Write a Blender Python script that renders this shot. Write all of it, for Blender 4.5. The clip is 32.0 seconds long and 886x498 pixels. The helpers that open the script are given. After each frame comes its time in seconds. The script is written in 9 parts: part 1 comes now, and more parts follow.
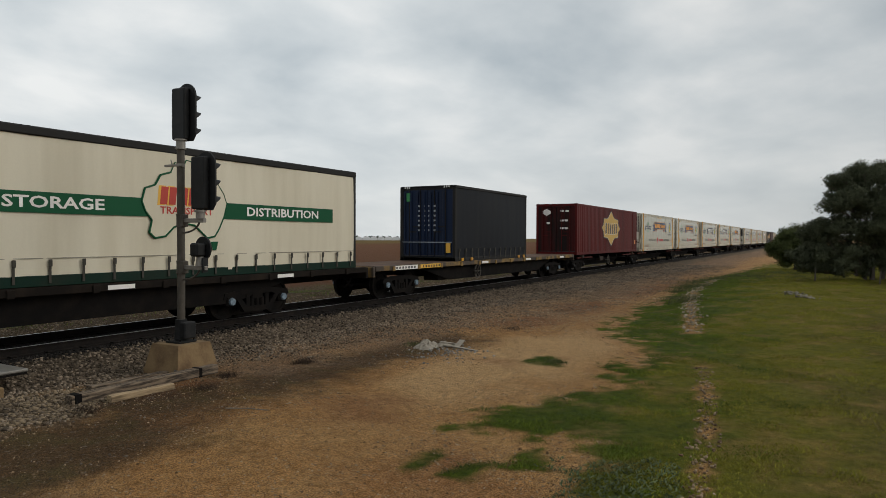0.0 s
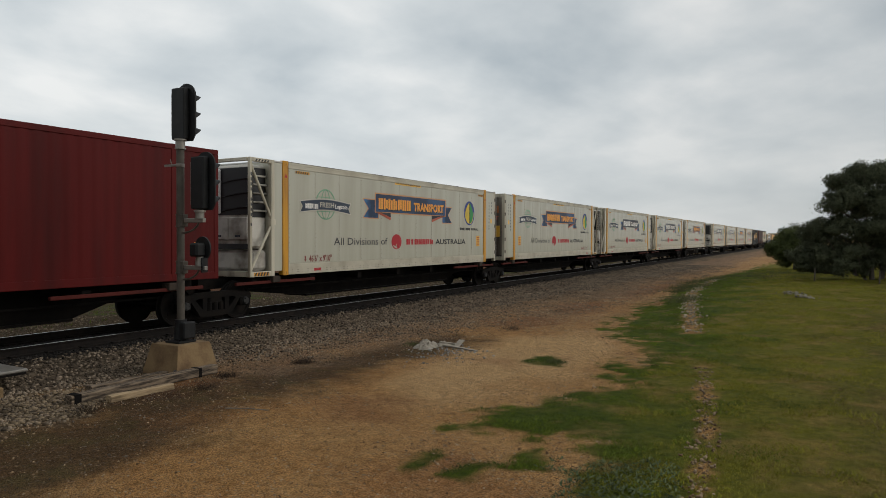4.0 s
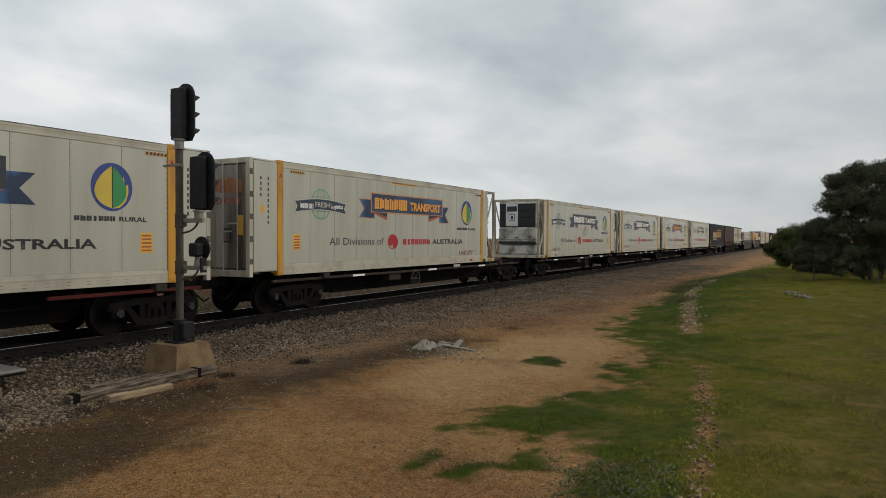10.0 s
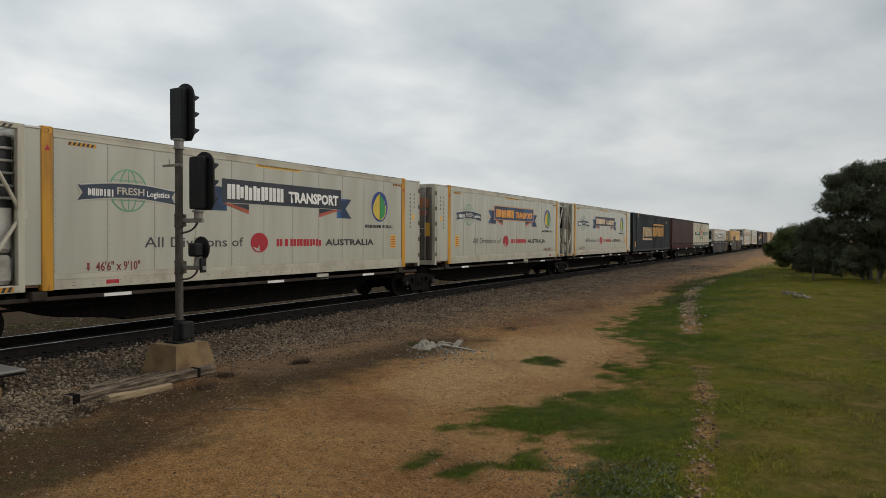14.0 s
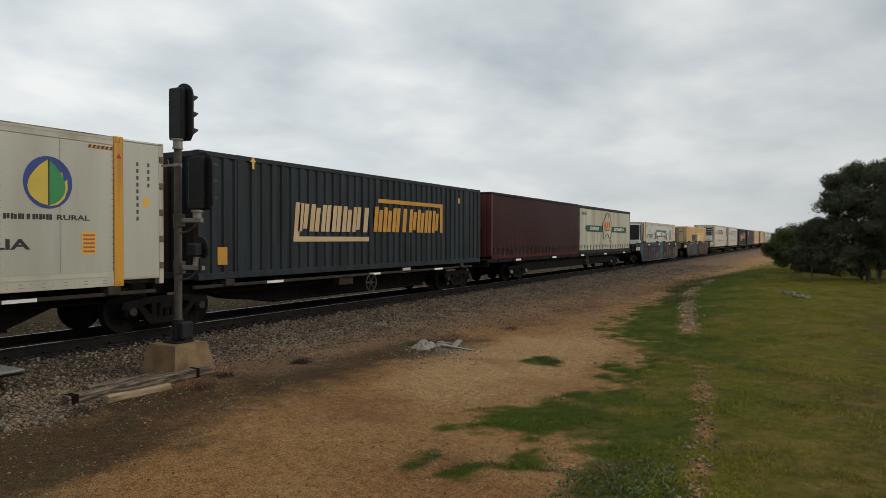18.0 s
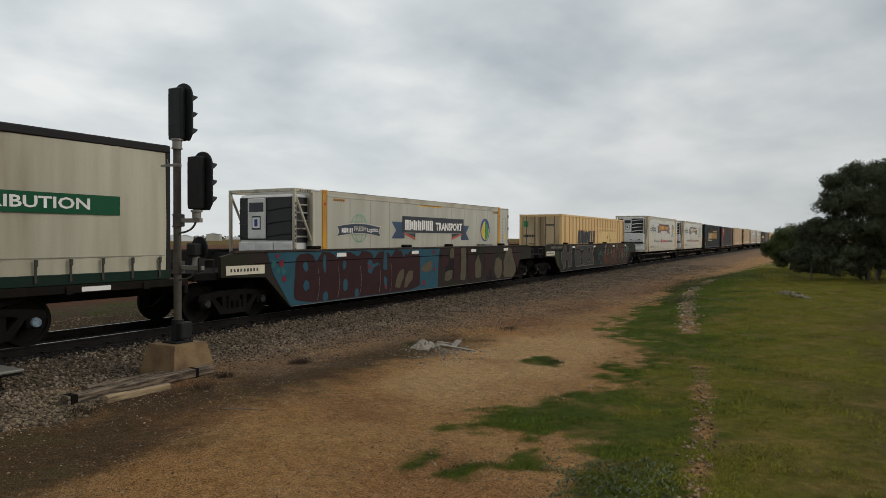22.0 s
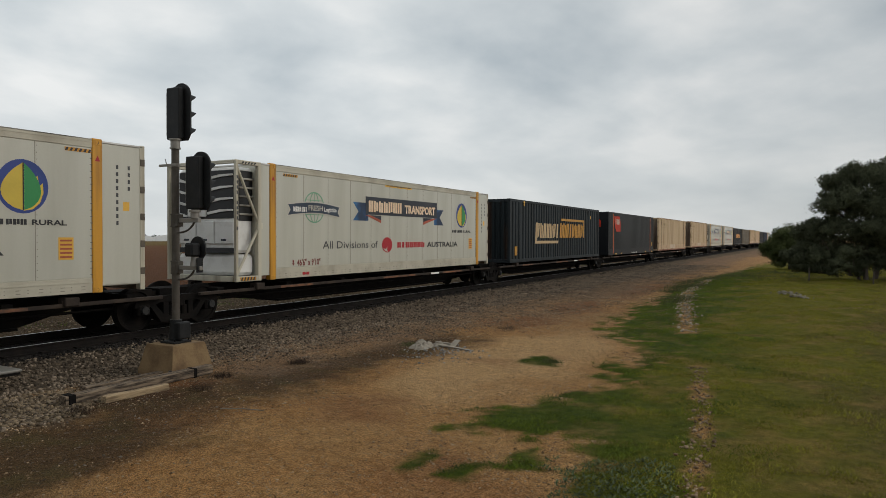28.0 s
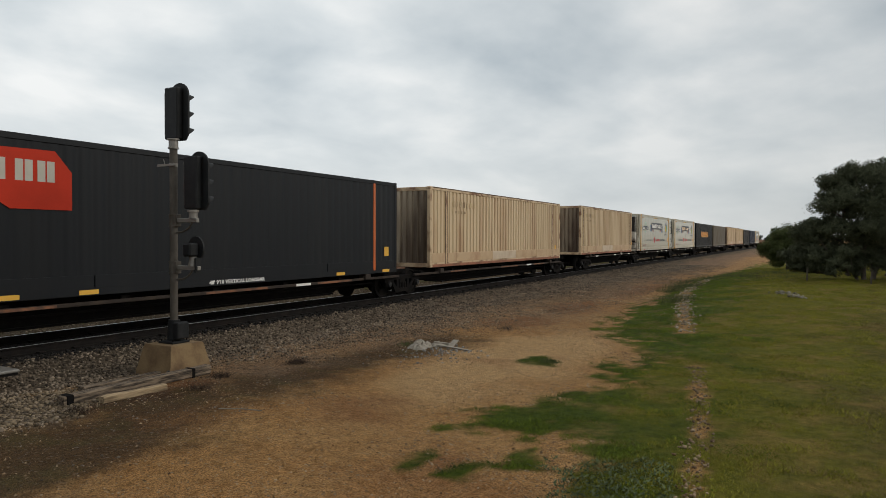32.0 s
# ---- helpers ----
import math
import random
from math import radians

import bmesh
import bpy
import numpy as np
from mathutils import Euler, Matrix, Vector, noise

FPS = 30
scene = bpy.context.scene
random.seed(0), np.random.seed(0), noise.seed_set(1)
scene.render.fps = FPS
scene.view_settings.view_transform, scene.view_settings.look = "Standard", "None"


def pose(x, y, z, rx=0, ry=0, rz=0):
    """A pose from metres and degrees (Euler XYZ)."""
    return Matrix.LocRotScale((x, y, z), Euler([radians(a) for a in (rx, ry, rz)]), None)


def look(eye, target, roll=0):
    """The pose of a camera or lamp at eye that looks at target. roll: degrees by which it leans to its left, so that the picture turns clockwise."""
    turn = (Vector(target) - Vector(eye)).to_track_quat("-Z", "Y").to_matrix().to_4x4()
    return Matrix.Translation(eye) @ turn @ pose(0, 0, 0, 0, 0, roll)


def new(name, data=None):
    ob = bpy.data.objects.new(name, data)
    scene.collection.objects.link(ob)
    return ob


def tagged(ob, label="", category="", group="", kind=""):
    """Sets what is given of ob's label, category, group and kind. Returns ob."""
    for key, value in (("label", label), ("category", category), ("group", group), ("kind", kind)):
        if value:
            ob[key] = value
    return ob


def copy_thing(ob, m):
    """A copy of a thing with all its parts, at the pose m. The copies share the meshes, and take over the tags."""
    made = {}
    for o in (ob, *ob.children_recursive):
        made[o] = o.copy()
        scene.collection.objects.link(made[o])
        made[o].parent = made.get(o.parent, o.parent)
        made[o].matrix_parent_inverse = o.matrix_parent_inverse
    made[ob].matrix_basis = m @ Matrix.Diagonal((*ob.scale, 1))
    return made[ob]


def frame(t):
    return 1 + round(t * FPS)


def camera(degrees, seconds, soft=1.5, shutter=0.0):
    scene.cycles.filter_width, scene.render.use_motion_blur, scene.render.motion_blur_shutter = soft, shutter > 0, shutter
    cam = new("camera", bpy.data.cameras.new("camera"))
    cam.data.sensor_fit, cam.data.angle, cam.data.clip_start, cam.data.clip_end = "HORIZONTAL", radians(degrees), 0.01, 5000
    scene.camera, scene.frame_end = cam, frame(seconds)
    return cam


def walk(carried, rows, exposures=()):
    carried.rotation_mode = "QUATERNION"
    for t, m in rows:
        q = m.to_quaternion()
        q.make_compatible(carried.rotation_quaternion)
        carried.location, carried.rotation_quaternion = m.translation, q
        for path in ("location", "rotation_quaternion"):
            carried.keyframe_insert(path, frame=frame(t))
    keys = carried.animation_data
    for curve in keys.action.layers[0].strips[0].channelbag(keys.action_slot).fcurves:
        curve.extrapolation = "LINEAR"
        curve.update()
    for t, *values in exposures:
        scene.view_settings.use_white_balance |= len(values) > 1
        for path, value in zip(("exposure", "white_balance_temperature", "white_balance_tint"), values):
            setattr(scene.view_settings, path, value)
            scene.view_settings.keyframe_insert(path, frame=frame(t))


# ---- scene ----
# Axes: x across the track (towards the viewer), y along it (the way the train comes from), z up; rail tops at z = 0.
cam = camera(66.96, 32.0, soft=0.75)
EYE = (13.49, 0.0, 2.02)
walk(cam, [(t, pose(*EYE, 89.06, 0, 29.30 + d) @ pose(0, 0, 0, 0, 0, 0.18)) for t, d in (
    (0.0, 0.097), (4.5, 0.06), (9.0, 0.0), (14.5, -0.05), (19.0, -0.14), (25.0, -0.21), (28.0, -0.30), (32.0, -0.435))],
     ((0.0, 0.02), (6.0, 0.02), (12.0, 0.0), (17.0, 0.04), (19.0, 0.11), (20.5, 0.11), (22.0, 0.0), (23.0, -0.07), (25.0, -0.06), (27.5, 0.0), (30.0, 0.07), (32.0, 0.11)))
SPEED = 10.196
CLIP = 32.0

# ---- light: an overcast sky with a soft sun behind the cloud, on the viewer's side of the track ----
SUN_ELEV, SUN_AZ = 30.0, 62.0


def make_world():
    w = bpy.data.worlds.new("overcast_sky")
    scene.world = w
    w.use_nodes = True
    nt = w.node_tree
    n, l = nt.nodes, nt.links
    n.clear()
    out = n.new("ShaderNodeOutputWorld")
    bg_sky, bg_cloud, mix = n.new("ShaderNodeBackground"), n.new("ShaderNodeBackground"), n.new("ShaderNodeMixShader")
    sky = n.new("ShaderNodeTexSky")
    sky.sky_type = "NISHITA"
    sky.sun_disc = False
    sky.sun_elevation, sky.sun_rotation = radians(SUN_ELEV), radians(SUN_AZ)
    bg_sky.inputs[1].default_value = 0.09
    l.new(sky.outputs[0], bg_sky.inputs[0])
    tc, sep = n.new("ShaderNodeTexCoord"), n.new("ShaderNodeSeparateXYZ")
    l.new(tc.outputs["Generated"], sep.inputs[0])
    # cloud sheet: the direction projected on a flat layer, so that clouds flatten towards the horizon
    zz = n.new("ShaderNodeMath"); zz.operation = "MAXIMUM"; zz.inputs[1].default_value = 0.0
    l.new(sep.outputs[2], zz.inputs[0])
    za = n.new("ShaderNodeMath"); za.operation = "ADD"; za.inputs[1].default_value = 0.24
    l.new(zz.outputs[0], za.inputs[0])
    dv = n.new("ShaderNodeVectorMath"); dv.operation = "DIVIDE"
    cmb = n.new("ShaderNodeCombineXYZ")
    for i in range(3):
        l.new(za.outputs[0], cmb.inputs[i])
    l.new(tc.outputs["Generated"], dv.inputs[0]); l.new(cmb.outputs[0], dv.inputs[1])
    mp = n.new("ShaderNodeMapping"); mp.inputs["Scale"].default_value = (1.0, 0.85, 0.0); mp.inputs["Location"].default_value = (1.3, 2.2, 0.0)
    mp.inputs["Rotation"].default_value = (0, 0, radians(30))
    l.new(dv.outputs[0], mp.inputs[0])
    no = n.new("ShaderNodeTexNoise"); no.inputs["Scale"].default_value = 1.75; no.inputs["Detail"].default_value = 7; no.inputs["Roughness"].default_value = 0.5
    no.inputs["Distortion"].default_value = 0.15
    l.new(mp.outputs[0], no.inputs[0])
    cr = n.new("ShaderNodeValToRGB")
    e = cr.color_ramp.elements
    e[0].position, e[0].color = 0.30, (0.46, 0.515, 0.55, 1)
    e[1].position, e[1].color = 0.66, (0.84, 0.85, 0.84, 1)
    x = cr.color_ramp.elements.new(0.5); x.color = (0.645, 0.685, 0.70, 1)
    l.new(no.outputs[0], cr.inputs[0])
    # brighter band low over the horizon
    hr = n.new("ShaderNodeMapRange"); hr.inputs[1].default_value = 0.0; hr.inputs[2].default_value = 0.22; hr.inputs[3].default_value = 0.75; hr.inputs[4].default_value = 0.0
    l.new(sep.outputs[2], hr.inputs[0])
    mh = n.new("ShaderNodeMix"); mh.data_type = "RGBA"; mh.inputs[7].default_value = (0.67, 0.695, 0.70, 1)
    l.new(hr.outputs[0], mh.inputs[0]); l.new(cr.outputs[0], mh.inputs[6])
    # the cloud sheet is thinner over the field side and heavier down the line
    # the unseen sky behind is dimmed as well, lowering light on the train's side
    sd = n.new("ShaderNodeMapRange"); sd.inputs[1].default_value, sd.inputs[2].default_value, sd.inputs[3].default_value, sd.inputs[4].default_value = -0.6, 0.1, 1.05, 0.81
    l.new(sep.outputs[0], sd.inputs[0])
    sc = n.new("ShaderNodeVectorMath"); sc.operation = "SCALE"
    l.new(mh.outputs[2], sc.inputs[0]); l.new(sd.outputs[0], sc.inputs["Scale"])
    l.new(sc.outputs[0], bg_cloud.inputs[0])
    bg_cloud.inputs[1].default_value = 1.0
    mix.inputs[0].default_value = 0.94
    l.new(bg_sky.outputs[0], mix.inputs[1]); l.new(bg_cloud.outputs[0], mix.inputs[2])
    l.new(mix.outputs[0], out.inputs[0])


make_world()
sun_data = bpy.data.lights.new("sun", "SUN")
sun_data.energy, sun_data.angle, sun_data.color = 0.95, radians(35), (1.0, 0.94, 0.85)
sun = new("sun", sun_data)
a, e = radians(SUN_AZ), radians(SUN_ELEV)
sun.matrix_world = look((0, 0, 60), (-60 * math.sin(a) * math.cos(e), -60 * math.cos(a) * math.cos(e), 60 - 60 * math.sin(e)))


# ---- materials ----
def mat(name, base, rough=0.6, metal=0.0, dirt=None, amt=0.5, scale=1.2, fine=25.0, vary=0.12, bump=0.08, streak=False, rand=0.0, lo=0.45, hi=0.75, spec=0.5, stretch=None):
    """Painted or natural surface: base colour with stains at a large scale and grain at a fine one."""
    m = bpy.data.materials.new(name)
    m.use_nodes = True
    n, l = m.node_tree.nodes, m.node_tree.links
    b = n["Principled BSDF"]
    b.inputs["Roughness"].default_value, b.inputs["Metallic"].default_value = rough, metal
    b.inputs["Specular IOR Level"].default_value = spec
    tc, mp = n.new("ShaderNodeTexCoord"), n.new("ShaderNodeMapping")
    l.new(tc.outputs["Object"], mp.inputs[0])
    if stretch:
        mp.inputs["Scale"].default_value = stretch
    if streak:
        mp.inputs["Scale"].default_value = (2.2, 2.2, 0.22)
    big, small = n.new("ShaderNodeTexNoise"), n.new("ShaderNodeTexNoise")
    big.inputs["Scale"].default_value, big.inputs["Detail"].default_value = scale, 5
    small.inputs["Scale"].default_value, small.inputs["Detail"].default_value = fine, 3
    l.new(mp.outputs[0], big.inputs[0]); l.new((mp if stretch else tc).outputs[0 if stretch else "Object"], small.inputs[0])
    col = n.new("ShaderNodeMix"); col.data_type = "RGBA"
    ramp = n.new("ShaderNodeMapRange")
    ramp.inputs[1].default_value, ramp.inputs[2].default_value, ramp.inputs[4].default_value = lo, hi, amt
    l.new(big.outputs[0], ramp.inputs[0]); l.new(ramp.outputs[0], col.inputs[0])
    col.inputs[6].default_value = (*base, 1)
    col.inputs[7].default_value = (*(dirt or [c * 0.55 for c in base]), 1)
    hsv = n.new("ShaderNodeHueSaturation")
    val = n.new("ShaderNodeMapRange"); val.inputs[3].default_value, val.inputs[4].default_value = 1 - vary, 1 + vary
    l.new(small.outputs[0], val.inputs[0])
    src = val.outputs[0]
    if rand:
        oi, rr, mul = n.new("ShaderNodeObjectInfo"), n.new("ShaderNodeMapRange"), n.new("ShaderNodeMath")
        rr.inputs[3].default_value, rr.inputs[4].default_value = 1 - rand, 1 + rand
        mul.operation = "MULTIPLY"
        l.new(oi.outputs["Random"], rr.inputs[0]); l.new(rr.outputs[0], mul.inputs[0]); l.new(src, mul.inputs[1])
        src = mul.outputs[0]
    l.new(src, hsv.inputs["Value"]); l.new(col.outputs[2], hsv.inputs["Color"])
    l.new(hsv.outputs[0], b.inputs["Base Color"])
    if bump:
        bp = n.new("ShaderNodeBump"); bp.inputs["Strength"].default_value, bp.inputs["Distance"].default_value = bump, 0.02
        l.new(small.outputs[0], bp.inputs["Height"]); l.new(bp.outputs[0], b.inputs["Normal"])
    return m


WHITE = mat("white_grp_panel", (0.4704, 0.4591, 0.3763), 0.26, spec=0.85, dirt=(0.3293, 0.3058, 0.2305), amt=0.5, scale=1.1, streak=True, vary=0.03, bump=0.02, lo=0.42, hi=0.8)
WHITE_CLEAN = mat("clean_white_grp_panel", (0.5333, 0.5196, 0.4421), 0.26, spec=0.85, dirt=(0.3829, 0.3601, 0.2872), amt=0.5, scale=1.1, streak=True, vary=0.03, bump=0.02, lo=0.42, hi=0.8)
OFFWHITE = mat("aged_white_paint", (0.5376, 0.4984, 0.392), 0.55, dirt=(0.168, 0.1288, 0.084), amt=0.8, scale=1.4, streak=True, vary=0.05, bump=0.03)
GRIME_WHITE = mat("soot_stained_white", (0.4301, 0.3927, 0.3272), 0.65, dirt=(0.04675, 0.03272, 0.02337), amt=0.95, scale=0.8, streak=True, vary=0.12, bump=0.05, lo=0.34, hi=0.60)
ALU = mat("weathered_aluminium", (0.55, 0.54, 0.52), 0.45, 0.35, dirt=(0.30, 0.28, 0.25), amt=0.7, scale=2, vary=0.1, bump=0.04)
YELLOW = mat("chrome_yellow_paint", (0.60, 0.285, 0.018), 0.5, dirt=(0.22, 0.085, 0.015), amt=0.75, streak=True, scale=2.5, vary=0.06)
YELLOW_STICKER = mat("orange_yellow_sticker", (0.75, 0.42, 0.05), 0.5, amt=0.3, vary=0.05)
ORANGE = mat("orange_lettering", (0.80, 0.34, 0.05), 0.5, dirt=(0.62, 0.28, 0.08), amt=0.6, scale=1.5, vary=0.08)
PALE = mat("pale_lettering", (0.82, 0.80, 0.76), 0.5, dirt=(0.55, 0.53, 0.5), amt=0.5, vary=0.06)
PEACH = mat("faded_peach_lettering", (0.80, 0.60, 0.42), 0.5, dirt=(0.7, 0.45, 0.25), amt=0.6, vary=0.06)
BLUE = mat("bright_blue_vinyl", (0.030, 0.145, 0.34), 0.45, dirt=(0.008, 0.022, 0.06), amt=0.95, scale=1.1, lo=0.44, hi=0.58, vary=0.06)
NAVY = mat("navy_black_vinyl", (0.018, 0.022, 0.035), 0.45, dirt=(0.06, 0.06, 0.065), amt=0.5, vary=0.08)
BANNER_BLUE = mat("navy_blue_banner", (0.014, 0.030, 0.075), 0.45, dirt=(0.03, 0.085, 0.20), amt=0.9, scale=0.6, vary=0.06, lo=0.42, hi=0.62)
RUST_RED_VINYL = mat("brick_red_ribbon", (0.42, 0.09, 0.045), 0.5, vary=0.06)
GREEN_LINE = mat("pale_green_print", (0.15, 0.35, 0.21), 0.5, vary=0.06)
TEAL = mat("emblem_green", (0.03, 0.26, 0.075), 0.5, vary=0.05)
LEMON = mat("emblem_yellow", (0.66, 0.48, 0.06), 0.5, vary=0.05)
EMBLEM_BLUE = mat("emblem_blue", (0.022, 0.05, 0.24), 0.5, vary=0.05)
CRIMSON = mat("crimson_print", (0.42, 0.012, 0.022), 0.5, vary=0.06)
BLACK_PRINT = mat("black_print", (0.02, 0.02, 0.022), 0.5, vary=0.1)
GREY_PRINT = mat("dark_grey_print", (0.045, 0.045, 0.047), 0.5, vary=0.1)
UNIT_BLACK = mat("black_plastic_grille", (0.0105, 0.0105, 0.012), 0.5, vary=0.15)
UNIT_WHITE = mat("white_plastic_cover", (0.72, 0.71, 0.68), 0.45, dirt=(0.36, 0.32, 0.27), amt=0.6, lo=0.50, hi=0.78, scale=2.4, vary=0.03, bump=0.02)
UNIT_GRIMY = mat("grimy_white_cover", (0.56, 0.535, 0.48), 0.55, dirt=(0.10, 0.075, 0.05), amt=0.85, lo=0.44, hi=0.68, scale=2.0, vary=0.08, bump=0.04)
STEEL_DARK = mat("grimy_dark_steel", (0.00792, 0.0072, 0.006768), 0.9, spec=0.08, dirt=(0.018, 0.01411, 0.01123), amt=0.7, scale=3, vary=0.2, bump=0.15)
WAGON_BROWN = mat("dusty_brown_underframe", (0.035, 0.027, 0.022), 0.8, spec=0.2, dirt=(0.085, 0.06, 0.042), amt=0.7, scale=2.5, vary=0.2, bump=0.12)
# darker version of the brown underframe, for the long flat wagons
WAGON_DARK = mat("dark_brown_underframe", (0.0119, 0.00945, 0.0077), 0.85, spec=0.12, dirt=(0.0294, 0.021, 0.0147), amt=0.7, scale=2.5, vary=0.2, bump=0.12, lo=0.48, hi=0.72)
WAGON_RED = mat("dull_red_side_sill", (0.085, 0.018, 0.014), 0.8, spec=0.15, dirt=(0.030, 0.012, 0.010), amt=0.7, scale=1.5, vary=0.15)
WAGON_YELLOW = mat("worn_yellow_deck_edge", (0.24, 0.145, 0.038), 0.75, dirt=(0.05, 0.036, 0.026), amt=1.0, scale=1.6, vary=0.25, lo=0.38, hi=0.54)
DECK = mat("rusty_deck_steel", (0.085, 0.052, 0.036), 0.85, spec=0.15, dirt=(0.16, 0.095, 0.06), amt=0.7, scale=1.5, vary=0.2, bump=0.2)
CREAM_TARP = mat("cream_curtain", (0.68, 0.625, 0.490), 0.55, dirt=(0.46, 0.40, 0.275), amt=0.55, scale=0.9, streak=True, vary=0.04, bump=0.05, lo=0.4, hi=0.8)
GREY_TARP = mat("grimy_cream_curtain", (0.52, 0.49, 0.375), 0.6, dirt=(0.26, 0.22, 0.145), amt=0.75, scale=0.8, streak=True, vary=0.06, bump=0.05, lo=0.38, hi=0.72)
BLACK_TARP = mat("black_curtain", (0.007425, 0.00918, 0.01323), 0.6, spec=0.16, dirt=(0.01553, 0.0162, 0.01688), amt=0.8, scale=0.7, streak=True, vary=0.1, bump=0.05)
MAROON_TARP = mat("maroon_curtain", (0.032, 0.0058, 0.0052), 0.5, spec=0.12, dirt=(0.019, 0.0048, 0.0042), amt=0.8, scale=0.7, streak=True, vary=0.08, bump=0.05)
MAROON_STEEL = mat("maroon_steel_end", (0.0992, 0.0186, 0.01364), 0.6, dirt=(0.031, 0.0093, 0.00868), amt=0.8, scale=1.2, streak=True, vary=0.1)
TARP_GREEN = mat("dark_green_side_rail", (0.0065, 0.0247, 0.0169), 0.6, spec=0.12, dirt=(0.026, 0.026, 0.0195), amt=0.6, scale=2, vary=0.15)
SIGN_GREEN = mat("green_print", (0.007, 0.080, 0.034), 0.5, spec=0.15, dirt=(0.012, 0.10, 0.045), amt=0.4, vary=0.05)
SIGN_RED = mat("red_print", (0.46, 0.035, 0.02), 0.5, vary=0.06)
BLACK_RAIL = mat("black_roof_rail", (0.0136, 0.01275, 0.0119), 0.65, spec=0.25, vary=0.15)
STRAP = mat("dark_webbing", (0.05, 0.045, 0.035), 0.8, vary=0.2)
CORR_RED = mat("oxide_red_container", (0.092, 0.0066, 0.0062), 0.5, spec=0.13, dirt=(0.040, 0.0075, 0.007), amt=0.8, scale=1.0, streak=True, vary=0.06)
CORR_BLUEGREY = mat("slate_blue_container", (0.025, 0.0325, 0.0375), 0.55, spec=0.2, dirt=(0.0135, 0.0165, 0.0175), amt=0.95, scale=1.3, streak=True, vary=0.12, lo=0.38, hi=0.64)
SLATE_RUSTED = mat("rust_streaked_slate_end", (0.013, 0.019, 0.021), 0.65, spec=0.15, dirt=(0.048, 0.024, 0.013), amt=0.85, scale=1.2, streak=True, vary=0.15, lo=0.46, hi=0.66)
CORR_CHARCOAL = mat("charcoal_container", (0.007462, 0.008954, 0.01125), 0.5, spec=0.22, dirt=(0.0132, 0.01378, 0.01435), amt=0.6, scale=1.0, streak=True, vary=0.08)
CORR_CREAM = mat("cream_container", (0.625, 0.475, 0.295), 0.55, dirt=(0.34, 0.18, 0.085), amt=0.8, scale=1.0, streak=True, vary=0.05)
SOOT_END = mat("soot_stained_cream_end", (0.52, 0.43, 0.30), 0.6, dirt=(0.16, 0.10, 0.06), amt=0.85, scale=1.1, streak=True, vary=0.08, lo=0.40, hi=0.66)


def add_soot(m, colour):
    """Diesel soot blown over one half of a container's end, uneven and running down."""
    n, l = m.node_tree.nodes, m.node_tree.links
    b = n["Principled BSDF"]
    under = b.inputs["Base Color"].links[0].from_socket
    tc, sep, noise = n.new("ShaderNodeTexCoord"), n.new("ShaderNodeSeparateXYZ"), n.new("ShaderNodeTexNoise")
    mp = n.new("ShaderNodeMapping"); mp.inputs["Scale"].default_value = (3.2, 1.0, 0.5)
    l.new(tc.outputs["Object"], sep.inputs[0]); l.new(tc.outputs["Object"], mp.inputs[0]); l.new(mp.outputs[0], noise.inputs[0])
    noise.inputs["Scale"].default_value, noise.inputs["Detail"].default_value = 1.6, 6
    spread = n.new("ShaderNodeMath"); spread.operation = "MULTIPLY_ADD"
    spread.inputs[1].default_value = 1.5
    l.new(noise.outputs[0], spread.inputs[0]); l.new(sep.outputs["X"], spread.inputs[2])
    low = n.new("ShaderNodeMath"); low.operation = "MULTIPLY_ADD"
    low.inputs[1].default_value = -0.22
    l.new(sep.outputs["Z"], low.inputs[0]); l.new(spread.outputs[0], low.inputs[2])
    k = n.new("ShaderNodeMapRange")
    k.inputs[1].default_value, k.inputs[2].default_value, k.inputs[4].default_value = 0.10, 1.35, 0.95
    l.new(low.outputs[0], k.inputs[0])
    mix = n.new("ShaderNodeMix"); mix.data_type = "RGBA"
    mix.inputs[7].default_value = (*colour, 1)
    l.new(k.outputs[0], mix.inputs[0]); l.new(under, mix.inputs[6]); l.new(mix.outputs[2], b.inputs["Base Color"])


add_soot(SOOT_END, (0.060, 0.034, 0.019))
CREAM_SKIRT = mat("cream_skirt", (0.53, 0.37, 0.215), 0.55, dirt=(0.36, 0.19, 0.10), amt=0.7, scale=1.6, vary=0.08)
CREAM_PATCH = mat("repainted_cream_skirt", (0.60, 0.49, 0.36), 0.5, dirt=(0.42, 0.27, 0.16), amt=0.6, scale=1.6, vary=0.08)
RUST_SILL = mat("rust_red_sill", (0.30, 0.12, 0.065), 0.8, dirt=(0.10, 0.05, 0.03), amt=0.8, scale=2.0, vary=0.2)
RUST_LINE = mat("dark_rust_joint", (0.085, 0.045, 0.025), 0.85, dirt=(0.30, 0.20, 0.12), amt=0.7, scale=2.5, vary=0.2)
CREAM_RAIL = mat("rust_edged_cream_rail", (0.56, 0.41, 0.25), 0.6, dirt=(0.17, 0.070, 0.030), amt=0.9, scale=2.2, vary=0.12, lo=0.48, hi=0.66)
CORR_TAN = mat("faded_yellow_container", (0.72, 0.475, 0.205), 0.5, dirt=(0.58, 0.35, 0.13), amt=0.6, scale=1.0, streak=True, vary=0.05)
TAN_STAINED = mat("grubby_tan_doors", (0.58, 0.43, 0.24), 0.6, dirt=(0.20, 0.13, 0.065), amt=0.85, scale=1.3, streak=True, vary=0.08, lo=0.4, hi=0.66)
CORR_BLUE = mat("navy_blue_container", (0.0078, 0.0169, 0.0442), 0.5, spec=0.15, dirt=(0.013, 0.0156, 0.0234), amt=0.7, scale=1.2, streak=True, vary=0.08)
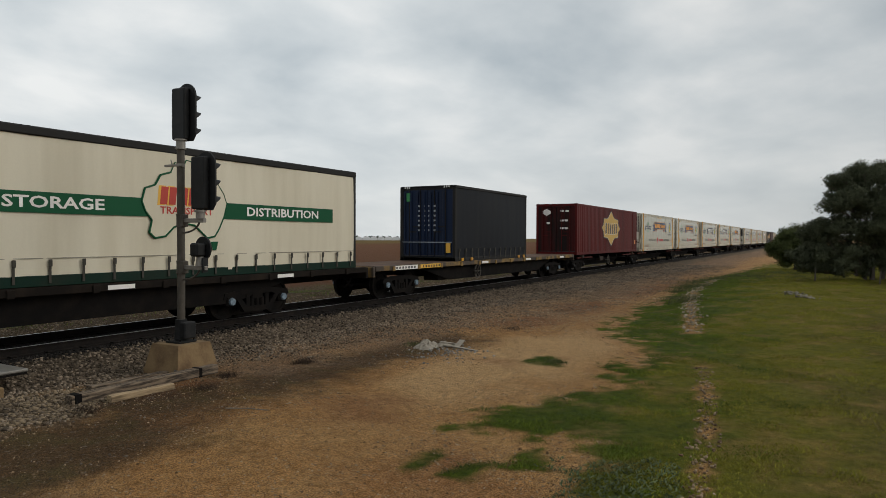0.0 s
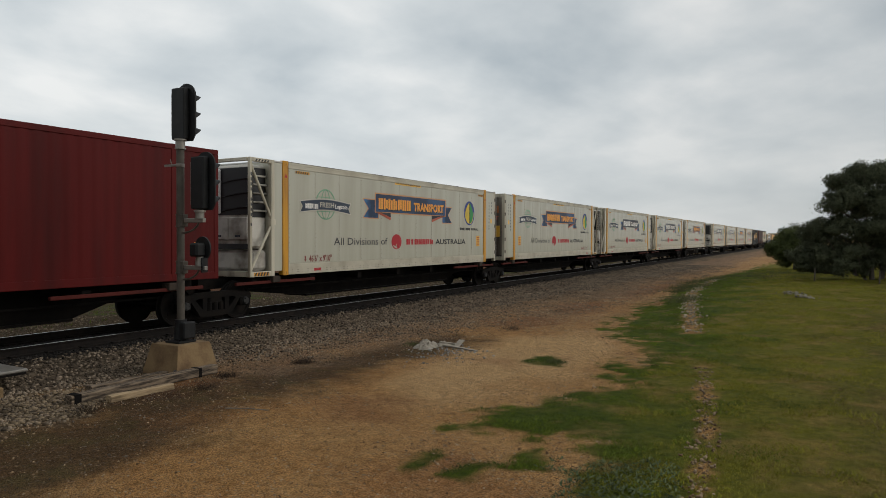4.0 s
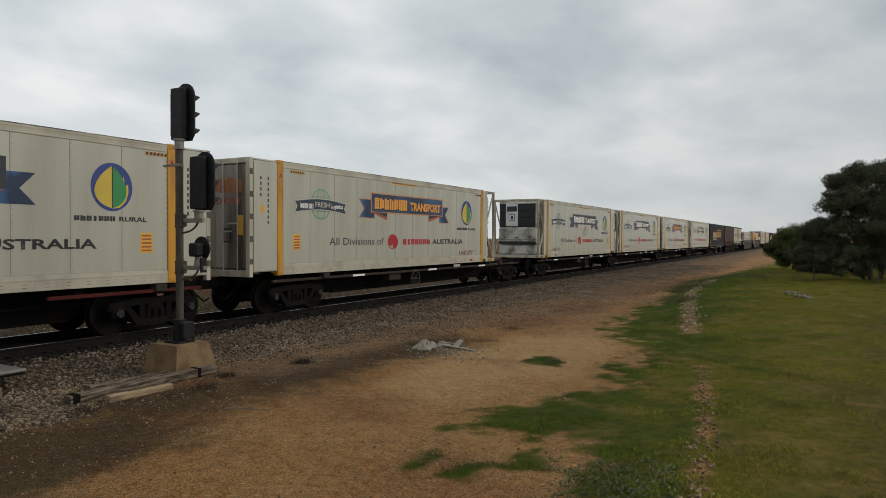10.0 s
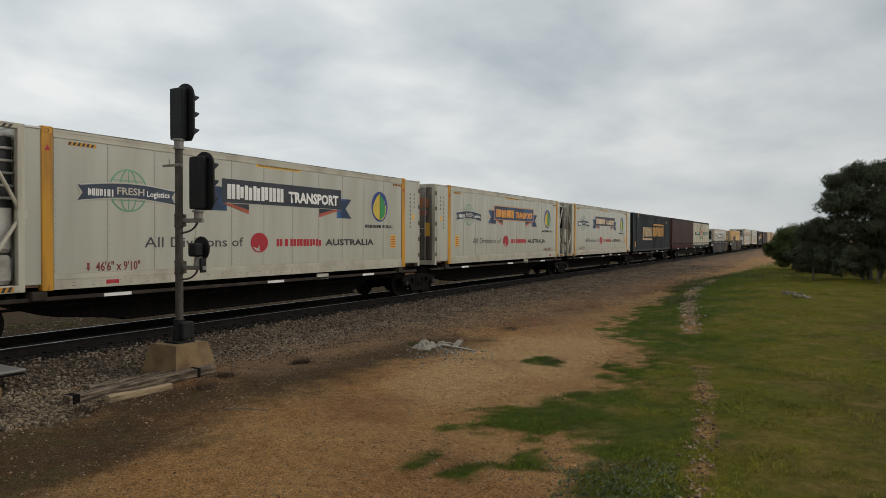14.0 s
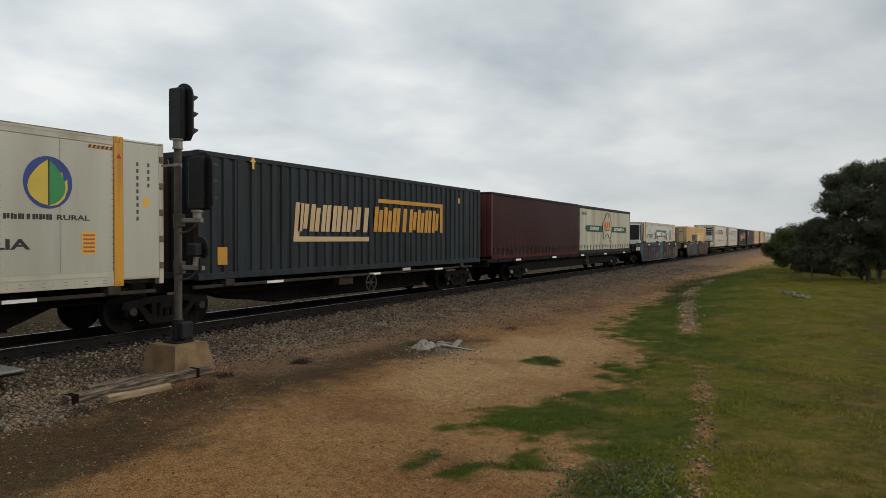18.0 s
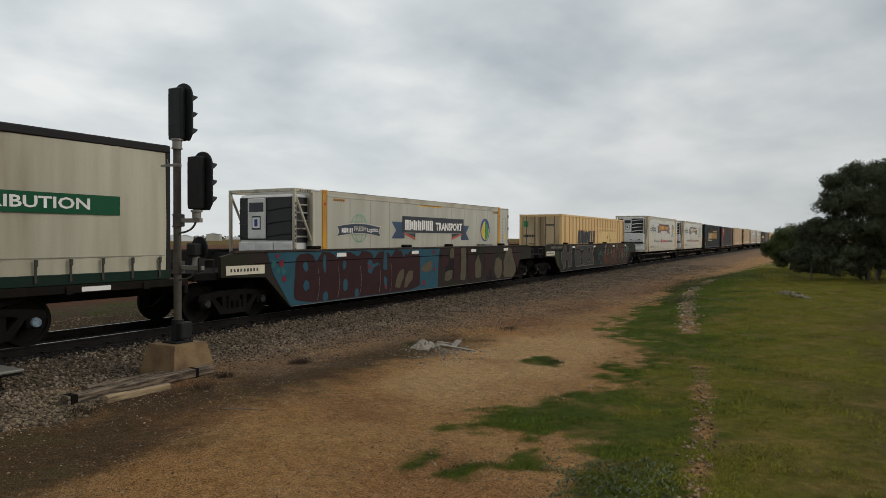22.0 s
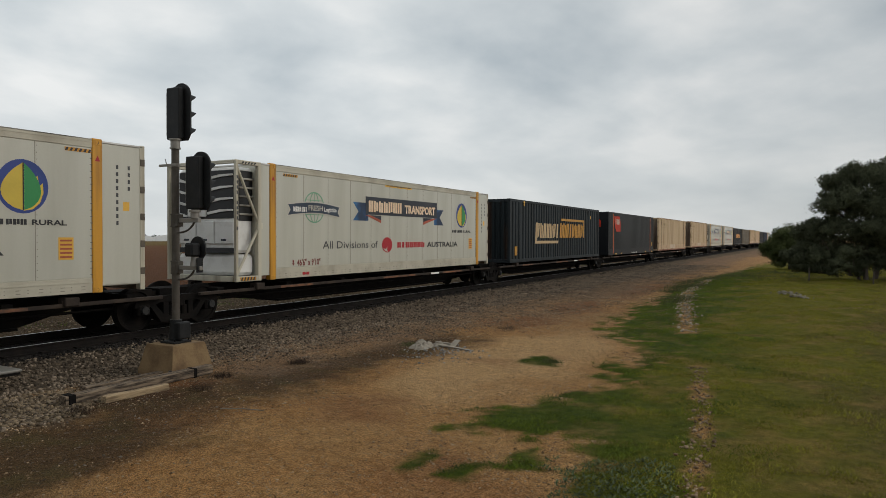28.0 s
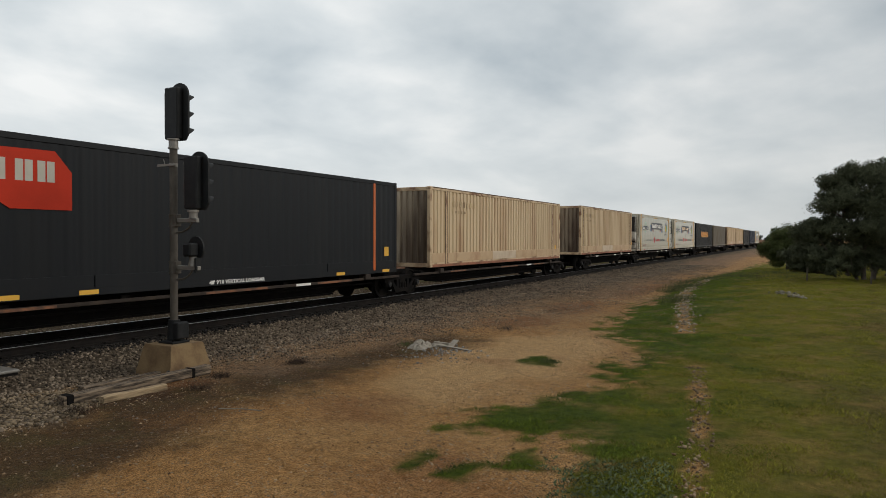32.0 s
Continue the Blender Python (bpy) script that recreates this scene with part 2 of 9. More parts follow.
CORR_BROWN = mat("olive_brown_container", (0.13, 0.105, 0.07), 0.55, dirt=(0.07, 0.055, 0.04), amt=0.7, scale=1.2, streak=True, vary=0.08)
AMBER_PALE = mat("faded_amber_lettering", (0.56, 0.40, 0.22), 0.5, dirt=(0.42, 0.26, 0.12), amt=0.6, vary=0.06)
AMBER = mat("amber_lettering", (0.52, 0.25, 0.022), 0.5, dirt=(0.38, 0.18, 0.03), amt=0.6, scale=1.5, vary=0.08)
DIM_RED = mat("dark_red_stencil", (0.20, 0.028, 0.022), 0.5, vary=0.08)
RED_GRIMY = mat("sooty_red_doors", (0.052, 0.0062, 0.0058), 0.6, spec=0.13, dirt=(0.011, 0.0075, 0.0065), amt=0.95, scale=1.1, streak=True, vary=0.1, lo=0.42, hi=0.60)
MAROON_POST = mat("faded_red_corner_post", (0.1, 0.021, 0.012), 0.6, dirt=(0.035, 0.01, 0.007), amt=0.7, streak=True, scale=1.5, vary=0.1)
GOLD = mat("mustard_emblem", (0.56, 0.35, 0.07), 0.5, dirt=(0.45, 0.29, 0.08), amt=0.5, vary=0.06)
POST_ORANGE = mat("orange_post", (0.55, 0.12, 0.025), 0.5, dirt=(0.35, 0.08, 0.02), amt=0.5, vary=0.08)
EMBLEM_RED = mat("signal_red_vinyl", (0.50, 0.034, 0.012), 0.5, spec=0.15, vary=0.05)
RUST = mat("rust", (0.20, 0.085, 0.04), 0.9, dirt=(0.10, 0.045, 0.025), amt=0.8, scale=6, vary=0.25, bump=0.2)
RAIL_TOP = mat("polished_rail_head", (0.58, 0.57, 0.55), 0.28, 0.95, vary=0.08, bump=0.0)
RAIL_WEB = mat("dark_rail_web", (0.0133, 0.0114, 0.01045), 0.85, spec=0.1, dirt=(0.0285, 0.0209, 0.0171), amt=0.7, scale=4, vary=0.2, bump=0.1)
SLEEPER = mat("concrete_sleeper", (0.08, 0.07, 0.06), 0.95, dirt=(0.035, 0.028, 0.023), amt=0.7, scale=3, vary=0.15, bump=0.2, rand=0.12)
SIGNAL_BLACK = mat("matt_black_signal_paint", (0.0084, 0.0091, 0.0098), 0.6, spec=0.25, dirt=(0.0196, 0.0196, 0.0196), amt=0.6, scale=8, vary=0.2)
MAST_GREY = mat("weathered_galvanised_mast", (0.062, 0.052, 0.04), 0.7, 0.1, dirt=(0.11, 0.098, 0.08), amt=0.8, scale=5, vary=0.15, bump=0.1)
GALV = mat("galvanised_bracket", (0.24, 0.225, 0.2), 0.5, 0.5, dirt=(0.2, 0.18, 0.16), amt=0.6, scale=6, vary=0.12)
CONCRETE = mat("stained_concrete", (0.200, 0.130, 0.062), 0.95, dirt=(0.075, 0.038, 0.017), amt=0.9, scale=2.6, vary=0.18, bump=0.35)
CAP_BLUE = mat("pale_blue_cap", (0.20, 0.27, 0.33), 0.5, dirt=(0.05, 0.05, 0.05), amt=0.7, vary=0.2, scale=8)
NAVY_BLUE = mat("dark_blue_vinyl", (0.03, 0.075, 0.15), 0.45, dirt=(0.015, 0.02, 0.04), amt=0.9, scale=0.6, vary=0.06)
PALE_BLUE = mat("pale_blue_grey_print", (0.30, 0.34, 0.38), 0.5, dirt=(0.10, 0.12, 0.15), amt=0.8, scale=3, vary=0.1)
AXLE_GREASE = mat("greasy_cap", (0.011, 0.0105, 0.010), 0.6, vary=0.2, scale=6)
SEAM = mat("dark_seam_sealant", (0.25, 0.23, 0.185), 0.7, vary=0.2)
OLD_TIMBER = mat("silvered_old_timber", (0.21, 0.155, 0.105), 0.95, dirt=(0.030, 0.021, 0.014), amt=0.95, scale=3.0, fine=9, vary=0.45, bump=0.9, stretch=(9, 0.9, 9), lo=0.40, hi=0.60)
PALE_TIMBER = mat("pale_sawn_timber", (0.36, 0.26, 0.15), 0.9, dirt=(0.10, 0.065, 0.035), amt=0.8, scale=3.0, fine=9, vary=0.3, bump=0.6, stretch=(9, 0.9, 9), lo=0.42, hi=0.66)
RAIL_CREAM = mat("cream_painted_rail", (0.50, 0.465, 0.37), 0.45, dirt=(0.27, 0.23, 0.17), amt=0.7, scale=1.5, vary=0.06, bump=0.03)
FADED_STRIP = mat("faded_orange_strip", (0.26, 0.10, 0.04), 0.6, dirt=(0.07, 0.035, 0.02), amt=0.9, scale=3, vary=0.2, lo=0.4, hi=0.6)
HINGE = mat("brown_steel_hinge", (0.11, 0.09, 0.065), 0.7, dirt=(0.03, 0.022, 0.016), amt=0.8, scale=5, vary=0.2)
RIVET = mat("dark_rivet_heads", (0.24, 0.215, 0.17), 0.6, vary=0.2)
RAIL_GRIME = mat("grimy_aluminium_rail", (0.42, 0.40, 0.35), 0.55, 0.1, dirt=(0.05, 0.042, 0.033), amt=0.9, scale=1.6, vary=0.15, bump=0.05, lo=0.36, hi=0.62)


# ---- mesh helpers ----
class Geo:
    """Collects verts and faces of one mesh."""

    def __init__(self):
        self.v, self.f = [], []

    def add(self, vs, fs):
        k = len(self.v)
        self.v.extend([tuple(p) for p in vs])
        self.f.extend([tuple(i + k for i in q) for q in fs])
        return self

    def box(self, x0, x1, y0, y1, z0, z1, c=0.0):
        if c <= 0:
            return self.add([(x, y, z) for x in (x0, x1) for y in (y0, y1) for z in (z0, z1)],
                            [(0, 1, 3, 2), (4, 6, 7, 5), (0, 4, 5, 1), (2, 3, 7, 6), (0, 2, 6, 4), (1, 5, 7, 3)])
        c = min(c, 0.45 * min(x1 - x0, y1 - y0, z1 - z0))
        vs, key = [], {}
        for sx in (0, 1):
            for sy in (0, 1):
                for sz in (0, 1):
                    p = [(x0, x1)[sx], (y0, y1)[sy], (z0, z1)[sz]]
                    s = [(c, -c)[sx], (c, -c)[sy], (c, -c)[sz]]
                    for ax in range(3):
                        q = [p[i] + (0 if i == ax else s[i]) for i in range(3)]
                        key[sx, sy, sz, ax] = len(vs)
                        vs.append(q)
        fs = []
        for ax in range(3):
            o1, o2 = (ax + 1) % 3, (ax + 2) % 3
            for s in (0, 1):
                loop = []
                for a1, a2 in ((0, 0), (1, 0), (1, 1), (0, 1)):
                    k = [0, 0, 0]; k[ax], k[o1], k[o2] = s, a1, a2
                    loop.append(key[k[0], k[1], k[2], ax])
                fs.append(loop if s else loop[::-1])
            for a1 in (0, 1):
                for a2 in (0, 1):
                    k0, k1 = [0, 0, 0], [0, 0, 0]
                    k0[ax], k0[o1], k0[o2] = 0, a1, a2
                    k1[ax], k1[o1], k1[o2] = 1, a1, a2
                    q = [key[(*k0, o1)], key[(*k1, o1)], key[(*k1, o2)], key[(*k0, o2)]]
                    fs.append(q if a1 == a2 else q[::-1])
        for sx in (0, 1):
            for sy in (0, 1):
                for sz in (0, 1):
                    q = [key[sx, sy, sz, i] for i in range(3)]
                    fs.append(q if (sx + sy + sz) % 2 else q[::-1])
        return self.add(vs, fs)

    def prism(self, pts, axis, a, b):
        """A polygon drawn on the two other axes (y, z for x; x, z for y; x, y for z), drawn out from a to b."""
        def at(p, h):
            return (h, p[0], p[1]) if axis == "x" else (p[0], h, p[1]) if axis == "y" else (p[0], p[1], h)
        n = len(pts)
        area = sum(pts[i][0] * pts[(i + 1) % n][1] - pts[(i + 1) % n][0] * pts[i][1] for i in range(n))
        if (area < 0) != (axis == "y"):
            pts = pts[::-1]
        lo, hi = min(a, b), max(a, b)
        vs = [at(p, lo) for p in pts] + [at(p, hi) for p in pts]
        fs = [tuple(range(n))[::-1], tuple(range(n, 2 * n))] + [(i, (i + 1) % n, n + (i + 1) % n, n + i) for i in range(n)]
        return self.add(vs, fs)

    def cyl(self, p0, p1, r, n=12, r2=None):
        p0, p1 = Vector(p0), Vector(p1)
        d = (p1 - p0).normalized()
        u = d.orthogonal().normalized()
        w = d.cross(u)
        r2 = r if r2 is None else r2
        vs = []
        for p, rr in ((p0, r), (p1, r2)):
            for i in range(n):
                t = 2 * math.pi * i / n
                vs.append(p + rr * (math.cos(t) * u + math.sin(t) * w))
        fs = [tuple(range(n))[::-1], tuple(range(n, 2 * n))] + [(i, (i + 1) % n, n + (i + 1) % n, n + i) for i in range(n)]
        return self.add(vs, fs)

    def tube(self, pts, r, n=8):
        """A round bar swept through the points, one closed skin."""
        pts = [Vector(p) for p in pts]
        k0, m = len(self.v), len(pts)
        u = None
        for i, p in enumerate(pts):
            d = (pts[min(i + 1, m - 1)] - pts[max(i - 1, 0)]).normalized()
            u = (d.orthogonal() if u is None else u - d * u.dot(d)).normalized()
            w = d.cross(u)
            for j in range(n):
                t = 2 * math.pi * j / n
                self.v.append(tuple(p + r * (math.cos(t) * u + math.sin(t) * w)))
        for i in range(m - 1):
            for j in range(n):
                a, b = k0 + i * n, k0 + (i + 1) * n
                self.f.append((a + j, a + (j + 1) % n, b + (j + 1) % n, b + j))
        self.f += [tuple(range(k0, k0 + n))[::-1], tuple(range(k0 + (m - 1) * n, k0 + m * n))]
        return self

    def lathe(self, prof, axis_pt, n=20):
        """Profile (offset along x, radius) turned round an x-wards axis through axis_pt."""
        ax, ay, az = axis_pt
        m = len(prof)
        vs = [(ax + o, ay + r * math.cos(2 * math.pi * i / n), az + r * math.sin(2 * math.pi * i / n)) for i in range(n) for o, r in prof]
        fs = [(i * m + j, i * m + j + 1, ((i + 1) % n) * m + j + 1, ((i + 1) % n) * m + j) for i in range(n) for j in range(m - 1)]
        return self.add(vs, fs)

    def mesh(self, name, material, smooth=True):
        me = bpy.data.meshes.new(name)
        me.from_pydata(self.v, [], self.f)
        me.materials.append(material)
        if smooth:
            me.polygons.foreach_set("use_smooth", [True] * len(me.polygons))
            me.set_sharp_from_angle(angle=radians(32))
        return me


def part(name, geo, material, parent, label="", origin=None):
    me = geo if isinstance(geo, bpy.types.Mesh) else geo.mesh(name, material)
    ob = new(name, me)
    ob.parent = parent
    if origin is not None:
        ob.location = origin
    if label:
        ob["label"] = label
    return ob


def thing(name, label, category, group="", m=None):
    ob = new(name)
    tagged(ob, label, category, group)
    if m is not None:
        ob.matrix_basis = m
    return ob


SIDE = Matrix(((0, 0, 1, 0), (1, 0, 0, 0), (0, 1, 0, 0), (0, 0, 0, 1)))    # reads on the +x side
FRONT = Matrix(((1, 0, 0, 0), (0, 0, -1, 0), (0, 1, 0, 0), (0, 0, 0, 1)))  # reads on the -y end


TEXTS = {}


def text_mesh(text, bold):
    """The outline of a word in the built-in font, made once and kept."""
    if (text, bold) not in TEXTS:
        cu = bpy.data.curves.new("word", "FONT")
        cu.body, cu.size, cu.extrude, cu.resolution_u, cu.offset = text, 1.0, 0.0, 2, bold
        tmp = bpy.data.objects.new("word", cu)
        scene.collection.objects.link(tmp)
        TEXTS[text, bold] = bpy.data.meshes.new_from_object(tmp.evaluated_get(bpy.context.evaluated_depsgraph_get()))
        bpy.data.objects.remove(tmp)
    return TEXTS[text, bold]


for word, weight in (("TRANSPORT", 0.05), ("TRANSPORT", 0.045), ("TRANSPORT", 0.022), ("RURAL", 0.03), ("All Divisions of", 0.004), ("AUSTRALIA", 0.03), ("FRESH", 0.022), ("Logistics", 0.022), ("46'6\" x 9'10\"", 0.022), ("STORAGE", 0.022), ("DISTRIBUTION", 0.022)):
    text_mesh(word, weight)


def lettering(name, text, width, height, material, parent, at, plane=SIDE, label="", bold=0.022):
    """Printed lettering, thickened by bold, fitted into width x height, lower left corner at `at`."""
    me = text_mesh(text, bold).copy()
    co = np.empty(len(me.vertices) * 3); me.vertices.foreach_get("co", co)
    co = co.reshape(-1, 3)
    lo, hi = co.min(0), co.max(0)
    co[:, 0] = (co[:, 0] - lo[0]) * width / (hi[0] - lo[0])
    co[:, 1] = (co[:, 1] - lo[1]) * height / (hi[1] - lo[1])
    co[:, 2] = 0.003
    me.vertices.foreach_set("co", co.ravel())
    me.transform(Matrix.Translation(at) @ plane)
    me.materials.clear(); me.materials.append(material)
    return tagged(part(name, me, material, parent, label), kind="stuff")


def sheet(name, pts, x, material, parent, thick=0.002, label=""):
    """A thin printed or glued-on shape on the +x side, outline in (y, z)."""
    return part(name, Geo().prism(pts, "x", x, x + thick), material, parent, label)


def rect(y0, y1, z0, z1, slant=0.0):
    return [(y0, z0), (y1, z0), (y1 + slant, z1), (y0 + slant, z1)]


def ellipse(cy, cz, ry, rz, n=28, a0=0.0, a1=360.0):
    k = n if a1 - a0 >= 360 else n + 1
    return [(cy + ry * math.cos(radians(a0 + (a1 - a0) * i / n)), cz + rz * math.sin(radians(a0 + (a1 - a0) * i / n))) for i in range(k)]


def bars(name, count, y0, y1, z0, z1, x, material, parent, slant=0.0, fill=0.70, label="", seed=1, split=True):
    """A trade name or an illegible word as plain bars: a close pair of upright bars for each letter."""
    rnd = random.Random(seed)
    g, w = Geo(), (y1 - y0) / count
    last = None
    for i in range(count):
        k = min(fill * 1.08, 0.88) * rnd.uniform(0.94, 1.04)
        a = y0 + i * w + (1 - k) * w / 2
        one = Geo() if split and count <= 9 else g
        t = k * w * 0.455
        h = (z1 - z0)
        if rnd.random() < 0.12:
            one.prism(rect(a + 0.5 * (k * w - t * 1.2), a + 0.5 * (k * w + t * 1.2), z0, z1, slant), "x", x, x + 0.002)
        else:
            one.prism(rect(a, a + t, z0, z1, slant), "x", x, x + 0.002)
            one.prism(rect(a + k * w - t, a + k * w, z0 + h * rnd.choice((0, 0, 0.10)), z1 - h * rnd.choice((0, 0, 0.12)), slant), "x", x, x + 0.002)
        if one is not g:
            last = part(name, one, material, parent, label)
            last["kind"] = "stuff"
    if g.v:
        last = part(name, g, material, parent, label)
        last["kind"] = "stuff"
    return last


def corrugated(y0, y1, z0, z1, x, depth, pitch, flat=0.5):
    """A corrugated wall in the y, z plane: outer faces at x, grooves depth deeper towards the middle."""
    n = max(1, round((y1 - y0) / pitch))
    p = (y1 - y0) / n
    sg = 1 if x > 0 else -1
    prof = []
    for i in range(n):
        a, s = y0 + i * p, p * (1 - flat) / 4
        w = p * flat / 2
        prof += [(a, x), (a + w, x), (a + w + s, x - sg * depth), (a + 2 * w + s, x - sg * depth), (a + 2 * w + 2 * s, x)]
    prof.append((y1, x))
    g = Geo()
    m = len(prof)
    g.add([(q, y, z) for z in (z0, z1) for y, q in prof],
          [(i, i + 1, m + i + 1, m + i) if sg > 0 else (i + 1, i, m + i, m + i + 1) for i in range(m - 1)])
    return g


def corrugated_end(x0, x1, z0, z1, y, depth, pitch, flat=0.5):
    """The same across the -y end."""
    g = corrugated(x0, x1, z0, z1, 1.0, depth, pitch, flat)
    g.v = [(v[1], y + (1.0 - v[0]), v[2]) for v in g.v]
    return g


# ---- the ground: one sheet from the ballast to the horizon ----
def lattice(ix, iy, seed):
    h = (ix.astype(np.int64) * 374761393 + iy.astype(np.int64) * 668265263 + seed * 974711) & 0x7FFFFFFF
    h = ((h ^ (h >> 13)) * 1274126177) & 0x7FFFFFFF
    return ((h ^ (h >> 16)) & 0xFFFF) / 65535.0


def vnoise(x, y, scale, seed=0):
    x, y = x * scale, y * scale
    ix, iy = np.floor(x), np.floor(y)
    fx, fy = x - ix, y - iy
    fx, fy = fx * fx * (3 - 2 * fx), fy * fy * (3 - 2 * fy)
    a, b, c, d = lattice(ix, iy, seed), lattice(ix + 1, iy, seed), lattice(ix, iy + 1, seed), lattice(ix + 1, iy + 1, seed)
    return (a * (1 - fx) + b * fx) * (1 - fy) + (c * (1 - fx) + d * fx) * fy


def fbm(x, y, scale, seed=0, octaves=4):
    s, k = 0.0, 0.5
    for i in range(octaves):
        s = s + k * vnoise(x, y, scale * 2 ** i, seed + 17 * i)
        k *= 0.5
    return s / (1 - 0.5 ** octaves)


def inside(x, y, poly):
    """Signed distance to a polygon, positive inside."""
    d = np.full(x.shape, 1e9)
    odd = np.zeros(x.shape, bool)
    n = len(poly)
    for i in range(n):
        (ax, ay), (bx, by) = poly[i], poly[(i + 1) % n]
        ex, ey = bx - ax, by - ay
        t = np.clip(((x - ax) * ex + (y - ay) * ey) / (ex * ex + ey * ey + 1e-9), 0, 1)
        d = np.minimum(d, np.hypot(x - ax - t * ex, y - ay - t * ey))
        cross = ((ay > y) != (by > y)) & (x < ex * (y - ay) / (by - ay + 1e-12) + ax)
        odd ^= cross
    return np.where(odd, d, -d)


def smooth(v, a, b):
    t = np.clip((v - a) / (b - a), 0, 1)
    return t * t * (3 - 2 * t)


GRASS = [(9.0, 68), (8.3, 49.0), (7.4, 38.4), (8.0, 30.4), (8.0, 24.9), (8.3, 20.0), (8.6, 16.9), (9.7, 16.1), (10.0, 14.5), (10.5, 14.0), (10.05, 12.9), (10.15, 11.6), (10.8, 11.1), (10.4, 10.5), (9.95, 10.1), (9.9, 9.3), (9.5, 8.95), (9.35, 8.6), (9.4, 7.85), (9.65, 7.45), (10.0, 7.6), (10.5, 7.65), (10.7, 8.1), (11.0, 7.9), (11.2, 7.85), (11.05, 7.4), (11.3, 6.75), (11.4, 6.2), (11.5, 5.6), (11.8, 2.0), (12.2, -30), (80, -30), (80, 140), (14, 140)]
PATCHES = [[(8.42, 12.25), (8.45, 12.76), (8.7, 13.1), (9.05, 12.7), (9.2, 12.1), (8.75, 11.97)], [(9.73, 5.92), (9.59, 6.2), (9.57, 6.52), (9.67, 6.69), (9.83, 6.33), (9.88, 6.0)],
           [(10.54, 6.63), (10.53, 7.06), (10.68, 7.27), (10.96, 6.98), (10.94, 6.6), (10.69, 6.5)], [(9.33, 7.22), (9.23, 7.51), (9.33, 7.72), (9.5, 7.46)], [(10.14, 5.97), (10.22, 6.45), (10.45, 6.69), (10.56, 6.52), (10.44, 6.0)]]
STRIPS = [[(8.9, 38.5), (8.35, 35.0), (8.9, 29.2), (10.0, 22.0), (10.66, 18.0)], [(11.6, 13.4), (11.85, 11.7), (12.1, 10.2), (12.3, 8.9), (12.4, 7.7), (12.56, 6.0)]]
ASH = [(4.6, 4.6), (4.2, 6.5), (4.5, 7.6), (4.5, 8.9), (4.55, 10.0), (4.7, 11.6), (5.1, 13.7), (5.4, 15.3), (6.2, 14.4), (6.35, 12.2), (6.5, 10.4), (6.75, 8.5), (6.5, 7.4), (6.5, 6.1), (6.8, 5.1), (7.0, 4.3), (7.4, 3.5), (7.4, 1.5), (4.6, 1.5)]
WEEDS = [(11.35, 5.4), (11.35, 6.4), (11.3, 6.85), (11.55, 7.3), (11.9, 7.6), (12.3, 7.35), (12.5, 6.6), (12.5, 5.4)]


def along(x, y, line):
    d = np.full(x.shape, 1e9)
    for (ax, ay), (bx, by) in zip(line[:-1], line[1:]):
        ex, ey = bx - ax, by - ay
        t = np.clip(((x - ax) * ex + (y - ay) * ey) / (ex * ex + ey * ey), 0, 1)
        d = np.minimum(d, np.hypot(x - ax - t * ex, y - ay - t * ey))
    return d


def grass_amount(x, y):
    wob = (fbm(x, y, 1.4, 5) - 0.5) * 0.8 + (fbm(x, y, 4.5, 9) - 0.5) * 1.5
    g = smooth(inside(x, y, GRASS) + wob * np.clip(y / 14, 0.45, 2.2), -0.10, 0.30)
    for p in PATCHES:
        g = np.maximum(g, smooth(inside(x, y, p) + wob * 0.25, -0.06, 0.08))
    for k, s in enumerate(STRIPS):
        g = g * smooth(along(x, y, s) + wob * 0.35, (0.02, -0.06)[k], (0.30, 0.14)[k])
    return g * smooth(x, 4.0, 5.5)


def dryness(x, y):
    """0 for lush grass by the bare dirt, 1 for the yellowing sward further in."""
    return smooth(x + 0.045 * y + (fbm(x, y, 0.8, 72) - 0.5) * 3.4 + (fbm(x, y, 3.5, 73) - 0.5) * 1.2, 10.9, 13.4)


def strawness(x, y):
    """Brown, thin sward out in the paddock."""
    return smooth(x - 0.10 * y + (fbm(x, y, 0.6, 76) - 0.5) * 4.0 + (fbm(x, y, 3.0, 77) - 0.5) * 1.4, 11.4, 15.0) * 0.85


def height(x, y):
    far = smooth(np.abs(y), 60, 200)
    ax = np.abs(x)
    toe = np.where(x > 0, 2.55, 2.8)
    t = np.clip((ax - 1.36) / (toe - 1.36), 0, 1)
    h = -0.165 - 0.255 * t * t * (3 - 2 * t)
    side = smooth(x, 3.0, 12.0)
    h = h - 0.25 * smooth(-x, 3.0, 14.0)
    h = h + (fbm(x, y, 0.35, 3) - 0.5) * 0.10 * smooth(ax, 2.6, 5.0) * (1 - far)
    h = h + (fbm(x, y, 2.2, 4) - 0.5) * 0.035 * smooth(ax, 1.7, 2.4) * (1 - far)
    # tussocky rise under the trees and the low bank beside the sandy strip
    h = h + 0.10 * smooth(x - 8.5, 2.0, 4.5) * smooth(y, 14, 22) * (1 - far)
    near = (y > 10) & (y < 90) & (x > 5) & (x < 40)
    if np.any(near):
        turf = np.zeros(np.shape(h))
        xn, yn = x[near], y[near]
        turf[near] = smooth(inside(xn, yn, GRASS) + (fbm(xn, yn, 0.7, 6) - 0.5) * 1.6, -0.4, 2.2) * smooth(yn, 16, 26) * (1 - smooth(yn, 60, 85))
        h = h + 0.30 * turf
    h = h + (fbm(x, y, 0.55, 8) - 0.5) * 0.30 * smooth(x, 10, 12) * smooth(y, 20, 30) * (1 - far)
    return h


